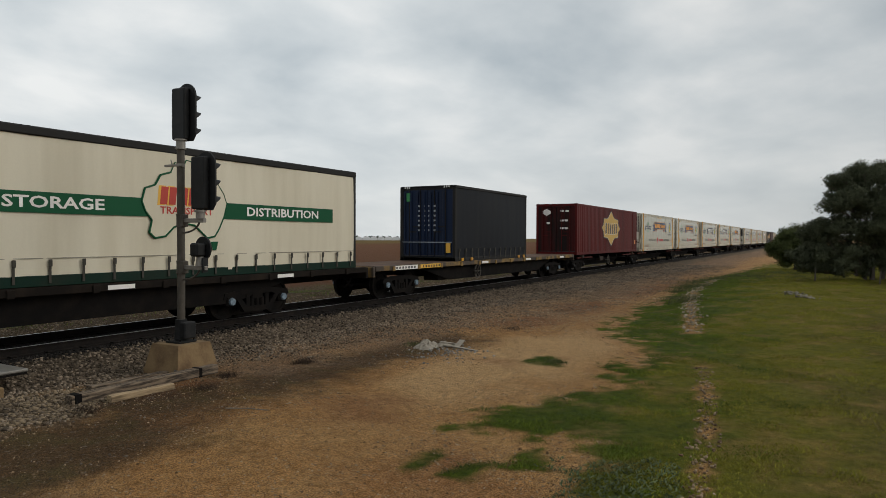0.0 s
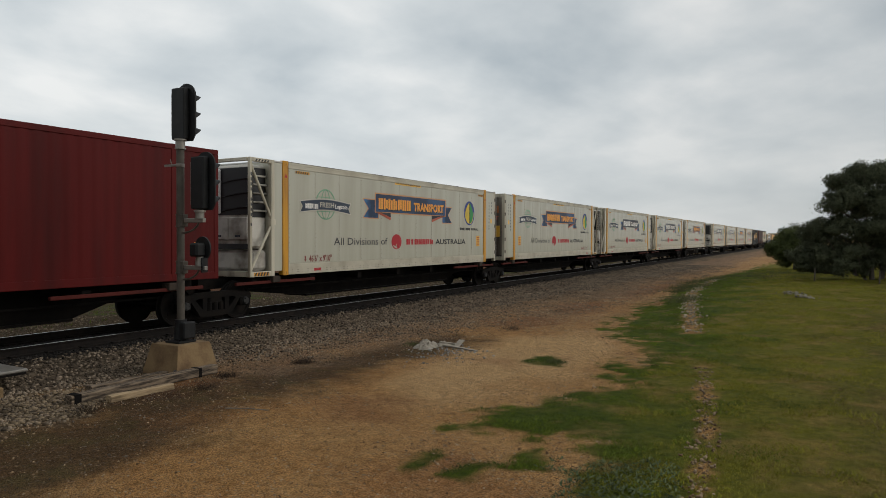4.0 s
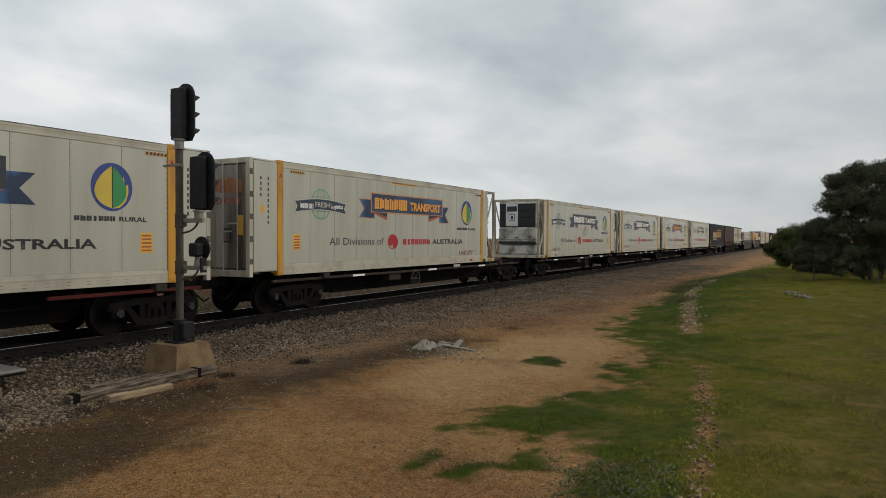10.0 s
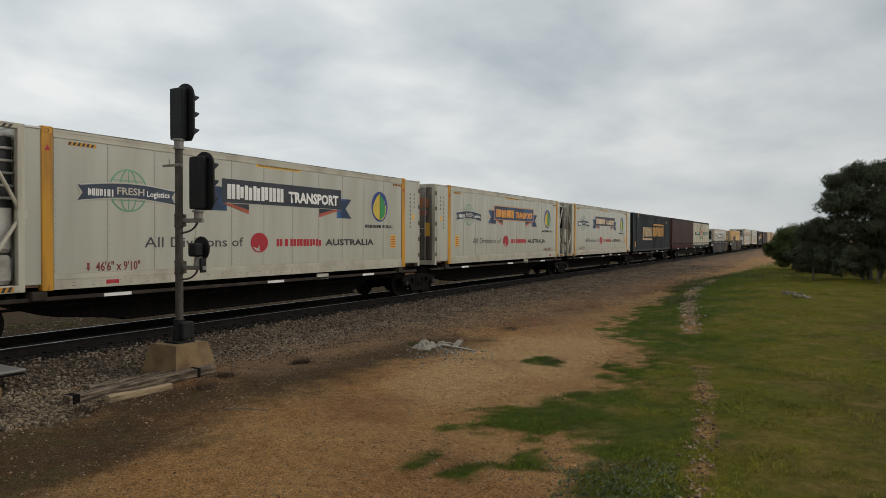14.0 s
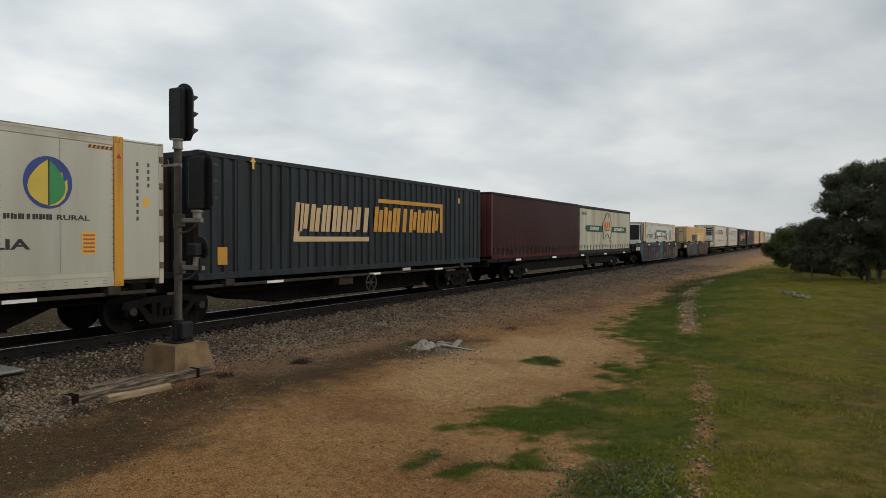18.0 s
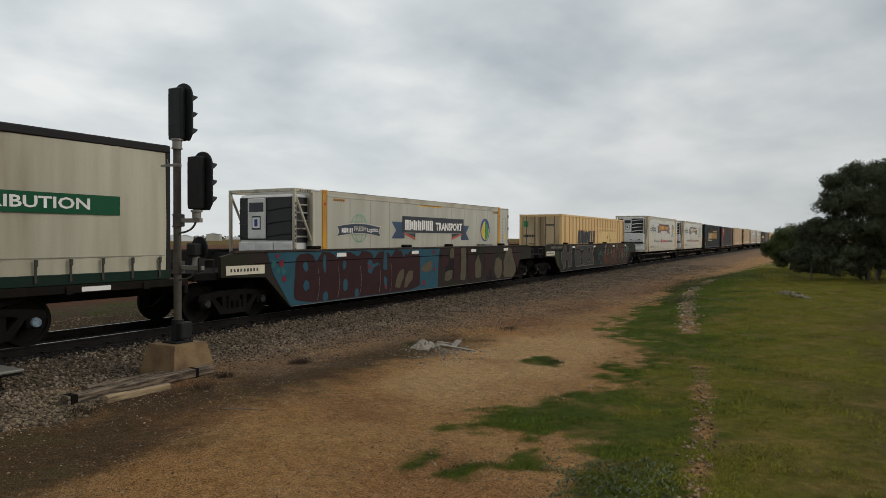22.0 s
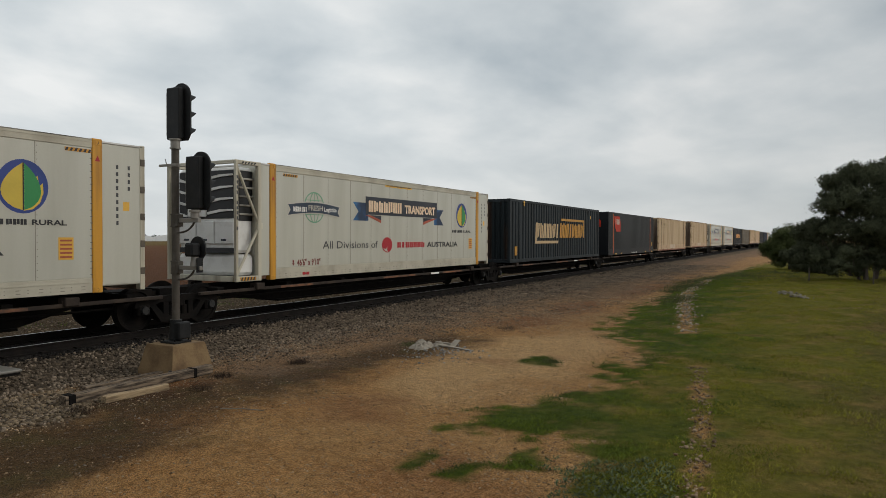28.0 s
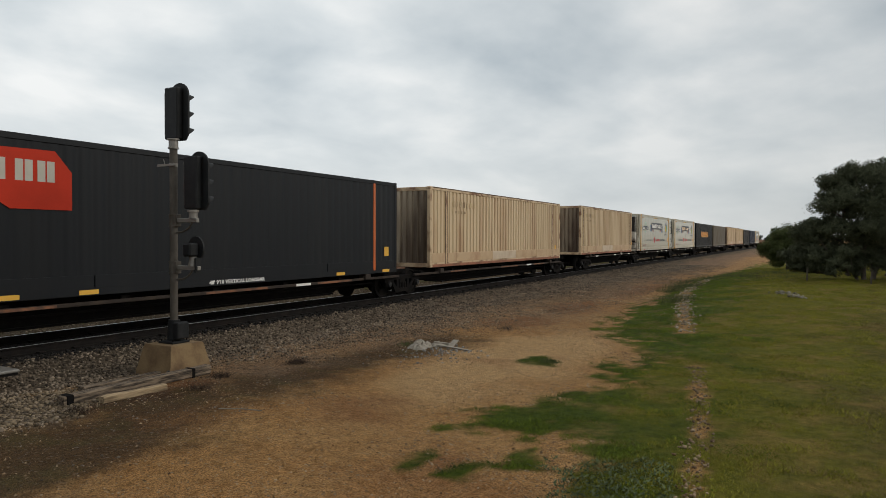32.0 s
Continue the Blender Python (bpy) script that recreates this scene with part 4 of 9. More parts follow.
def blades_mesh(name, x, y, z, hgt, wid, lean, material, seed, rows=1):
    """Grass: narrow bent blades, three corners below and a tip, joined in one mesh."""
    rng = np.random.default_rng(seed)
    n = len(x)
    wid = np.zeros(n) + wid
    a = rng.uniform(0, 3.14, n)
    dx, dy = np.sin(a), np.cos(a)   # faces turned to the near side of the paddock
    la = rng.uniform(0, 6.28, n)
    lx, ly = np.cos(la) * lean * hgt, np.sin(la) * lean * hgt
    p = np.stack([x, y, z], 1)
    w = np.stack([dx * wid, dy * wid, 0 * wid], 1)
    mid = p + np.stack([lx * 0.35, ly * 0.35, hgt * 0.6], 1)
    tip = p + np.stack([lx, ly, hgt], 1)
    v = np.stack([p - w, p + w, mid + w * 0.7, mid - w * 0.7, tip], 1)
    F = np.array([(0, 1, 2), (0, 2, 3), (3, 2, 4)])
    F = (F[None] + (np.arange(n) * 5)[:, None, None]).reshape(-1, 3)
    me = bpy.data.meshes.new(name)
    me.vertices.add(n * 5); me.vertices.foreach_set("co", v.ravel().astype(np.float32))
    me.loops.add(len(F) * 3); me.loops.foreach_set("vertex_index", F.ravel().astype(np.int32))
    me.polygons.add(len(F)); me.polygons.foreach_set("loop_start", np.arange(0, len(F) * 3, 3, dtype=np.int32))
    me.update(calc_edges=True)
    me.polygons.foreach_set("use_smooth", [True] * len(me.polygons))
    up = np.repeat(np.stack([0.35 * np.cos(la), 0.35 * np.sin(la), np.ones(n)], 1), 5, axis=0)
    me.normals_split_custom_set_from_vertices(up / np.linalg.norm(up, axis=1)[:, None])
    me.materials.append(material)
    return me


def make_grass():
    rng = np.random.default_rng(14)
    deep = island_material("deep_green_grass", (0.020, 0.042, 0.003), (0.062, 0.096, 0.008), 0.85)
    lush = island_material("lush_grass", (0.052, 0.086, 0.003), (0.125, 0.160, 0.008), 0.85)
    dry = island_material("drying_grass", (0.112, 0.114, 0.006), (0.235, 0.215, 0.018), 0.85)
    straw = island_material("straw_grass", (0.075, 0.062, 0.012), (0.215, 0.168, 0.055), 0.85)
    n = 430000
    r = rng.random(n)
    y = 4.0 + 52.0 * r ** 1.9
    x = 8.2 + rng.random(n) * (6.5 + 0.45 * y)
    g = grass_amount(x, y)
    clump = fbm(x, y, 2.4, 71)
    keep = rng.random(n) < g * (0.30 + 0.9 * smooth(clump, 0.30, 0.62))
    x, y, clump = x[keep], y[keep], clump[keep]
    yellow = dryness(x, y) + rng.uniform(-0.35, 0.35, len(x)) + 0.02
    size = (0.012 + 0.024 * smooth(clump, 0.35, 0.75)) * rng.uniform(0.6, 1.5, len(x)) * (1 + 0.014 * y)
    dead = strawness(x, y) + rng.uniform(-0.45, 0.45, len(x)) > 0.52
    dark = smooth(fbm(x, y, 0.9, 78), 0.45, 0.62) * (1 - smooth(y, 11, 17)) + rng.uniform(-0.3, 0.3, len(x)) > 0.5
    for k, m, nm, lb in (((yellow <= 0.56) & ~dead & dark, deep, "dark_grass", "dense dark green grass patches"), ((yellow <= 0.56) & ~dead & ~dark, lush, "green_grass", "short bright green grass blades in patches"), ((yellow > 0.56) & ~dead, dry, "yellowing_grass", "short yellowing grass blades"), (dead, straw, "dry_grass", "short brown straw-dry grass blades")):
        xx, yy, s = x[k], y[k], size[k]
        tagged(new(nm, blades_mesh(nm, xx, yy, height(xx, yy) - 0.005, s, 0.0024 + 0.0003 * yy, 1.1, m, 15)), lb, "grass", kind="stuff")
    # weeds with small grey-green leaves
    n = 4200
    x, y = rng.uniform(10.6, 12.6, n), rng.uniform(5.0, 7.8, n)
    k = np.maximum(inside(x, y, WEEDS), inside(x, y, [(10.8, 6.6), (11.0, 6.95), (11.25, 6.6), (11.0, 6.4)])) + (fbm(x, y, 3.0, 75) - 0.5) * 0.5
    keep = k > 0.02
    x, y = x[keep], y[keep]
    weed = island_material("grey_green_weed_leaf", (0.030, 0.046, 0.014), (0.12, 0.145, 0.062), 0.75)
    tagged(new("ground_weeds", blades_mesh("ground_weeds", x, y, height(x, y) + 0.005 + 0.03 * rng.random(len(x)), rng.uniform(0.012, 0.035, len(x)), 0.012, 1.6, weed, 16)), "low grey-green broadleaf weeds in the dirt", "weeds", kind="stuff")
    # straggly dark tufts on the bank and among the stones
    tx, ty = [], []
    for cx, cy, r0, m in ((8.15, 31.5, 0.35, 500), (8.0, 34.5, 0.45, 700), (8.2, 38.0, 0.7, 700), (9.6, 41.5, 0.9, 700), (11.5, 44.5, 1.2, 700), (9.3, 25.0, 0.3, 260), (13.0, 40.0, 1.5, 500), (8.7, 26.5, 0.3, 400), (5.6, 12.9, 0.2, 160), (9.05, 12.35, 0.10, 260)):
        tx.append(cx + rng.normal(0, r0, m)); ty.append(cy + rng.normal(0, r0 * 0.7, m))
    x, y = np.concatenate(tx), np.concatenate(ty)
    tuft = island_material("dark_tuft", (0.035, 0.042, 0.012), (0.11, 0.12, 0.035), 0.8)
    tagged(new("grass_tufts", blades_mesh("grass_tufts", x, y, height(x, y), rng.uniform(0.06, 0.30, len(x)) * np.where(y < 20, 0.35, 1.0), 0.006, 0.6, tuft, 17)), "straggly dark grass tufts", "grass", kind="stuff")
    tx, ty = [], []
    for cx, cy, r0, m in ((4.8, 9.94, 0.10, 420), (4.98, 7.43, 0.10, 200), (4.53, 8.27, 0.09, 260), (4.65, 5.61, 0.09, 160), (5.75, 13.25, 0.16, 300), (6.3, 16.5, 0.15, 200)):
        tx.append(cx + rng.normal(0, r0, m)); ty.append(cy + rng.normal(0, r0, m))
    x, y = np.concatenate(tx), np.concatenate(ty)
    dead_weed = island_material("dead_weed", (0.022, 0.014, 0.010), (0.085, 0.055, 0.034), 0.9)
    tagged(new("dead_weeds", blades_mesh("dead_weeds", x, y, height(x, y), rng.uniform(0.03, 0.13, len(x)), 0.003, 1.0, dead_weed, 19)), "small wiry dead brown weeds in the gravel", "weeds", kind="stuff")
    # far verge beyond the track
    n = 9000
    y = 6 + 70 * rng.random(n) ** 1.4
    x = -rng.uniform(4.6, 9.5, n)
    keep = rng.random(n) < smooth(fbm(x, y, 0.9, 42), 0.50, 0.66)
    x, y = x[keep], y[keep]
    tagged(new("verge_grass", blades_mesh("verge_grass", x, y, height(x, y), rng.uniform(0.04, 0.13, len(x)), 0.008, 0.6, lush, 18)), "rough green grass along the far verge", "grass", kind="stuff")


make_grass()


# ---- the train: bogies and wagons ----
WHEEL_R = 0.46
MOVING, WHEELS = [], []
MESHES = {}


def shared(key, make):
    if key not in MESHES:
        MESHES[key] = make()
    return MESHES[key]


def wheelset_mesh():
    g = Geo().cyl((-0.95, 0, 0), (0.95, 0, 0), 0.075, 10)
    for s in (-1, 1):
        g.lathe([(s * 0.66, 0.10), (s * 0.66, 0.485), (s * 0.695, 0.485), (s * 0.70, WHEEL_R), (s * 0.80, WHEEL_R - 0.006), (s * 0.80, 0.395), (s * 0.765, 0.375), (s * 0.745, 0.17), (s * 0.80, 0.13), (s * 0.80, 0.09)], (0, 0, 0), 28)
        for k in range(3):  # cast marks on the web, which show the turning
            t = 2 * math.pi * k / 3
            g.cyl((s * 0.752, 0.27 * math.cos(t), 0.27 * math.sin(t)), (s * 0.775, 0.27 * math.cos(t), 0.27 * math.sin(t)), 0.045, 8)
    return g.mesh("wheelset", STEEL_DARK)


def side_frame_mesh(s):
    g = Geo()
    x0, x1 = (0.93, 1.06) if s > 0 else (-1.06, -0.93)
    g.prism([(-1.12, 0.52), (-1.08, 0.66), (-0.45, 0.74), (0.45, 0.74), (1.08, 0.66), (1.12, 0.52), (0.72, 0.52), (0.5, 0.60), (-0.5, 0.60), (-0.72, 0.52)], "x", x0, x1)
    g.prism([(-0.72, 0.52), (-0.60, 0.56), (-0.36, 0.30), (0.36, 0.30), (0.60, 0.56), (0.72, 0.52), (0.46, 0.17), (-0.46, 0.17)], "x", x0, x1)
    for y in (-0.33, 0.33):
        g.box(x0, x1, y - 0.07, y + 0.07, 0.29, 0.62, 0.01)
    for y in (-0.89, 0.89):
        g.box(x0 - 0.02, x1 + 0.02, y - 0.15, y + 0.15, 0.34, 0.58, 0.03)
    for y in (-0.17, 0.0, 0.17):
        g.cyl((s * 1.0, y, 0.30), (s * 1.0, y, 0.50), 0.072, 10)
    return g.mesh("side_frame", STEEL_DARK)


def axle_cap_mesh(s, y, material):
    g = Geo()
    g.cyl((s * 1.05, y, WHEEL_R), (s * 1.13, y, WHEEL_R), 0.10, 12, 0.085)
    for k in range(3):
        t = 2 * math.pi * k / 3
        g.cyl((s * 1.12, y + 0.055 * math.cos(t), WHEEL_R + 0.055 * math.sin(t)), (s * 1.15, y + 0.055 * math.cos(t), WHEEL_R + 0.055 * math.sin(t)), 0.014, 6)
    return g.mesh("axle_cap", material)


def bolster_mesh():
    g = Geo().box(-1.05, 1.05, -0.20, 0.20, 0.46, 0.64, 0.03).cyl((0, 0, 0.6), (0, 0, 0.78), 0.22, 14)
    for y in (-0.42, 0.42):
        g.box(-0.85, 0.85, y - 0.05, y + 0.05, 0.28, 0.38)
        for s in (-1, 1):
            g.box(s * 0.76 - 0.06, s * 0.76 + 0.06, y - 0.06, y + 0.06, 0.22, 0.52, 0.02)
    return g.mesh("bolster", STEEL_DARK)


def add_bogie(wagon, y, cap=None):
    """A three-piece freight bogie: side frames, bolster, axle caps, two turning wheelsets."""
    b = part("bogie", shared("bolster", bolster_mesh), None, wagon, "grimy cast-steel freight bogie", (0, y, 0))
    for s in (-1, 1):
        part("side_frame", shared(("side_frame", s), lambda: side_frame_mesh(s)), None, b)
        for dy in (-0.89, 0.89):
            part("axle_cap", shared(("axle_cap", s, dy, cap is None), lambda: axle_cap_mesh(s, dy, cap or AXLE_GREASE)), None, b, "pale blue bearing cap" if cap else "greasy bearing cap")
    for dy in (-0.89, 0.89):
        w = part("wheelset", shared("wheelset", wheelset_mesh), None, b, "", (0, dy, WHEEL_R))
        WHEELS.append((w, wagon, y + dy))
    return b


def moving(ob, s):
    """Places a thing of the train; s is where it stands along the track at the clip's start."""
    ob.location.y = s
    MOVING.append((ob, s))
    return ob


def handbrake(wagon, y, z=0.62):
    g = Geo()
    n = 20
    for i in range(n):
        a0, a1 = 2 * math.pi * i / n, 2 * math.pi * (i + 1) / n
        g.cyl((1.22, y + 0.27 * math.cos(a0), z + 0.27 * math.sin(a0)), (1.22, y + 0.27 * math.cos(a1), z + 0.27 * math.sin(a1)), 0.018, 6)
    for i in range(6):
        a0 = math.pi * i / 3
        g.cyl((1.20, y, z), (1.22, y + 0.26 * math.cos(a0), z + 0.26 * math.sin(a0)), 0.012, 6)
    g.cyl((1.0, y, z), (1.25, y, z), 0.035, 10)
    part("handbrake_wheel", g, MAST_GREY, wagon, "grey spoked handbrake wheel")


def coupler(wagon, y, s):
    g = Geo().box(-0.09, 0.09, min(y, y + s * 0.5), max(y, y + s * 0.5), 0.76, 0.94, 0.02)
    g.box(-0.16, 0.16, min(y + s * 0.45, y + s * 0.75), max(y + s * 0.45, y + s * 0.75), 0.72, 0.98, 0.04)
    part("coupler", g, STEEL_DARK, wagon)
    part("brake_hose", Geo().tube([(0.35, y, 0.8), (0.36, y + s * 0.2, 0.6), (0.34, y + s * 0.4, 0.45), (0.3, y + s * 0.6, 0.5)], 0.022, 6), STEEL_DARK, wagon)


def spine_wagon(s0, s1, bogies, deck, sill, first=False, last=False, brake=None, keel=0.35):
    """One platform of an articulated container wagon, from s0 to s1, with the bogies that it carries."""
    mid, half = (s0 + s1) / 2, (s1 - s0) / 2
    w = thing("container_wagon", "dark skeletal container wagon with %s side sills on bogies" % ("dull red" if sill is WAGON_RED else "dusty brown"), "railway wagon", "wagons of the freight train")
    d = deck
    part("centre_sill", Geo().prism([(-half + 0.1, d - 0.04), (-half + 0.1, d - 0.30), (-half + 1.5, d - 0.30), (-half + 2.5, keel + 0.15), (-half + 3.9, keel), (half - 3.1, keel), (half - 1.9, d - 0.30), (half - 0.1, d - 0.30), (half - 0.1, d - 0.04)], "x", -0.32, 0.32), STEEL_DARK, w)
    for s in (-1, 1):
        for y0, y1 in ((-half + 0.5, -half + 3.4), (half - 4.0, half - 0.5)) if sill is WAGON_RED else ((-half + 0.5, half - 0.5),):
            part("side_sill", Geo().box(min(s * 1.12, s * 1.20), max(s * 1.12, s * 1.20), y0, y1, d - 0.19, d - 0.115, 0.01), sill, w)
    for k in range(7):
        y = -half + 1.2 + k * (2 * half - 2.4) / 6
        part("cross_bearer", shared(("cross", d), lambda: Geo().box(-1.1, 1.1, -0.10, 0.10, d - 0.24, d - 0.05, 0.01).mesh("cross_bearer", STEEL_DARK)), None, w, "", (0, y, 0))
    for y in (-5.99, 5.99):
        for s in (-1, 1):
            part("container_pedestal", shared(("ped", d), lambda: Geo().box(-0.13, 0.13, -0.14, 0.14, d - 0.17, d - 0.004, 0.015).cyl((0, -0.16, d - 0.1), (0, 0.16, d - 0.1), 0.05, 8).mesh("container_pedestal", WAGON_BROWN)), None, w, "", (s * 1.14, y, 0))
    for y in () if sill is WAGON_RED else (3.0,) if keel == 0.28 else (-4.4, 0.1, 4.2):
        part("marker_plate", shared(("mark", d), lambda: Geo().box(1.201, 1.206, -0.30, 0.30, d - 0.185, d - 0.120).mesh("marker_plate", PALE)), None, w, "white reflective strip", (0, y, 0))
    if sill is not WAGON_RED and keel != 0.28:
        part("data_board", Geo().box(1.16, 1.20, 1.75, 2.25, d - 0.19, d - 0.03, 0.006), FADED_PALE, w, "faded cream data board")
    part("brake_pipe", Geo().tube([(0.72, -half + 1.0, d - 0.35), (0.72, half - 1.0, d - 0.35)], 0.028, 6), STEEL_DARK, w)
    part("sill_flange", Geo().box(-0.42, 0.42, -half + 3.9, half - 3.1, keel - 0.03, keel + 0.02), STEEL_DARK, w)
    if keel == 0.28:
        for y0, y1 in ((-5.2, -3.9), (-0.4, 1.6), (3.6, 5.2)):
            part("reflective_strip", Geo().box(1.201, 1.205, y0, y1, d - 0.18, d - 0.125), FADED_STRIP, w, "faded orange reflective strip")
    part("air_tank", Geo().cyl((-0.55, -1.3, d - 0.42), (-0.55, 0.1, d - 0.42), 0.2, 12), STEEL_DARK, w)
    for b in bogies:
        add_bogie(w, b - mid)
    if first:
        coupler(w, -half + 0.1, -1)
    if last:
        coupler(w, half - 0.1, 1)
    if brake is not None:
        handbrake(w, brake - mid, d - 0.42)
        part("brake_valve_box", Geo().box(0.85, 1.12, brake - mid - 1.5, brake - mid - 0.8, d - 0.42, d - 0.16, 0.02), WAGON_BROWN, w)
    return moving(w, mid)


def flat_wagon(s0, s1, bogies, deck, edge, brake=None, plates=(), open_deck=True, label=""):
    """A long flat container wagon with a deck, deep side girders and headstocks."""
    mid, half = (s0 + s1) / 2, (s1 - s0) / 2
    w = thing("flat_wagon", label, "railway wagon", "wagons of the freight train")
    d = deck
    part("deck", Geo().box(-1.18, 1.18, -half + 0.05, half - 0.05, d - 0.10, d - 0.004), DECK, w)
    for s in (-1, 1):
        part("side_sill", Geo().box(min(s * 1.182, s * 1.26), max(s * 1.182, s * 1.26), -half, half, d - 0.17, d - 0.008, 0.012), edge, w)
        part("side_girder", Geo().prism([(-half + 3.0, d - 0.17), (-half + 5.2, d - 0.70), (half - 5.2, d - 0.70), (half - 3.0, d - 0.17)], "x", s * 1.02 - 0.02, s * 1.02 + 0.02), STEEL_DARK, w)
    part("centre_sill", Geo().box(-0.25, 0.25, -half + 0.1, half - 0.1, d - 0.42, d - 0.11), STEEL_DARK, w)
    n = int(half * 2 / 1.6)
    for k in range(n):
        y = -half + 1.0 + k * (2 * half - 2.0) / (n - 1)
        part("stake_pocket", shared(("stake", d, edge.name), lambda: Geo().box(1.261, 1.30, -0.07, 0.07, d - 0.19, d - 0.03, 0.01).mesh("stake_pocket", edge)), None, w, "", (0, y, 0))
        if k % 3 == 1:
            part("marker_plate", shared(("mark2", d), lambda: Geo().box(1.262, 1.268, -0.3, 0.3, d - 0.145, d - 0.055).mesh("marker_plate", PALE)), None, w, "white reflective strip", (0, y + 0.55, 0))
    for e in (-1, 1):
        part("headstock", Geo().box(-1.24, 1.24, min(e * half, e * (half + 0.12)), max(e * half, e * (half + 0.12)), d - 0.36, d - 0.02, 0.02), edge, w)
        coupler(w, e * half, e)
    for k, y in enumerate(plates):
        part("number_board", Geo().box(1.262, 1.27, y - 0.75, y + 0.75, d - 0.165, d - 0.03), PALE if k == 0 else YELLOW_STICKER, w, "worn pale wagon number board")
        bars("marking", 7, y - 0.65, y + 0.65, d - 0.14, d - 0.06, 1.271, BLACK_PRINT, w, fill=0.5, seed=k + 3)
    for k in range(4):
        y = -half * 0.5 + k * half / 3
        part("underframe_box", shared(("ubox", d), lambda: Geo().box(0.3, 0.95, -0.4, 0.4, d - 0.7, d - 0.25, 0.03).mesh("underframe_box", STEEL_DARK)), None, w, "", (0, y, 0))
    for b in bogies:
        add_bogie(w, b - mid, CAP_BLUE)
    if brake is not None:
        handbrake(w, brake - mid, d - 0.45)
    return moving(w, mid)


def blob(cy, cz, ry, rz, seed, n=14, rough=0.22):
    rnd = random.Random(seed)
    return [(cy + ry * math.cos(2 * math.pi * i / n) * rnd.uniform(1 - rough, 1 + rough), cz + rz * math.sin(2 * math.pi * i / n) * rnd.uniform(1 - rough, 1 + rough)) for i in range(n)]


COATS = 0


def paint(name, pts, material, parent, layer=0, label=""):
    global COATS
    COATS += 1
    x = 1.405 + 0.003 * layer + 0.00016 * (COATS % 17)
    return part(name, Geo().prism([(min(9.5, max(-9.5, y)), min(1.635, max(0.215, z))) for y, z in pts], "x", x, x + 0.001), material, parent, label)


def well_wagon(mid, bogies, label):
    """A well wagon: deep side walls that drop between the bogies, raised end platforms."""
    w = thing("well_wagon", label, "railway wagon", "wagons of the freight train")
    wall = [(-9.7, 1.56), (-9.7, 1.08), (-8.25, 1.02), (-7.35, 0.20), (7.35, 0.20), (8.25, 1.02), (9.7, 1.08), (9.7, 1.56), (9.3, 1.64), (-9.3, 1.64)]
    for s in (-1, 1):
        part("side_wall", Geo().prism(wall, "x", s * 1.30, s * 1.40), WELL_PAINT, w, "camouflage-painted steel side wall")
        part("top_chord", Geo().box(min(s * 1.28, s * 1.43), max(s * 1.28, s * 1.43), -9.3, 9.3, 1.641, 1.70, 0.012), WAGON_BROWN, w)
    for k in range(5):
        y = -6.4 + k * 3.2
        part("side_seam", shared("well_post", lambda: Geo().box(1.401, 1.4055, -0.012, 0.012, 0.24, 1.64).mesh("side_seam", WELL_PAINT)), None, w, "", (0, y, 0))
    part("side_crease", Geo().box(1.401, 1.412, -8.6, 8.6, 1.36, 1.385), STEEL_DARK, w)
    for k, y in enumerate((-6.3, -1.5, 1.5, 6.3)):
        part("locating_block", shared("well_lug", lambda: Geo().box(1.2, 1.42, -0.22, 0.22, 1.702, 1.79, 0.03).mesh("locating_block", STEEL_DARK)), None, w, "", (0, y, 0))
    for y in (-5.2, -1.1, 3.4, 6.6):
        part("marker_plate", shared("mark3", lambda: Geo().box(1.425, 1.43, -0.22, 0.22, 1.47, 1.58).mesh("marker_plate", PALE)), None, w, "white reflective strip", (0, y, 0))
    # thin pale strip that paints the highlight along the wall's lower edge
    part("sill_edge", Geo().box(1.401, 1.409, -7.33, 7.33, 0.20, 0.214), GALV, w, "pale strip drawn as a highlight on the lower edge")
    part("well_floor", Geo().box(-1.29, 1.29, -7.4, 7.4, 0.20, 0.34), STEEL_DARK, w)
    for e in (-1, 1):
        part("end_platform", Geo().box(-1.29, 1.29, min(e * 7.4, e * 10.4), max(e * 7.4, e * 10.4), 1.02, 1.2, 0.02), STEEL_DARK, w)
        part("slope_sheet", Geo().prism([(e * 7.38, 0.30), (e * 7.38, 1.6), (e * 7.5, 1.6), (e * 8.2, 1.05), (e * 7.5, 0.30)], "x", -1.28, 1.28), STEEL_DARK, w)
        coupler(w, e * 10.35, e)
        for s in (-1, 1):
            part("grab_iron", Geo().tube([(s * 1.27, e * 9.80, 1.18), (s * 1.27, e * 9.80, 1.50), (s * 1.27, e * 10.3, 1.50), (s * 1.27, e * 10.3, 1.18)], 0.016, 6), WAGON_BROWN, w)
    part("number_board", Geo().box(1.402, 1.412, -9.55, -8.3, 1.12, 1.34), CREAM_TARP, w, "cream wagon number board")
    bars("marking", 9, -9.45, -8.5, 1.19, 1.27, 1.413, BLACK_PRINT, w, fill=0.5)
    for b in bogies:
        add_bogie(w, b - mid)
    return moving(w, mid)


# ---- containers ----
def castings(c, L, H, ys, W=1.25, material=None):
    """Corner castings at the given stations, top and bottom, both sides."""
    me = shared(("casting", material.name), lambda: Geo().box(-0.09, 0.09, -0.09, 0.09, 0, 0.118, 0.012).cyl((0, -0.02, 0.06), (0.092, -0.02, 0.06), 0.03, 8).mesh("corner_casting", material))
    for y in ys:
        for s in (-1, 1):
            for z in (0.0, H - 0.118):
                part("corner_casting", me, None, c, "", (s * (W - 0.088), y, z))


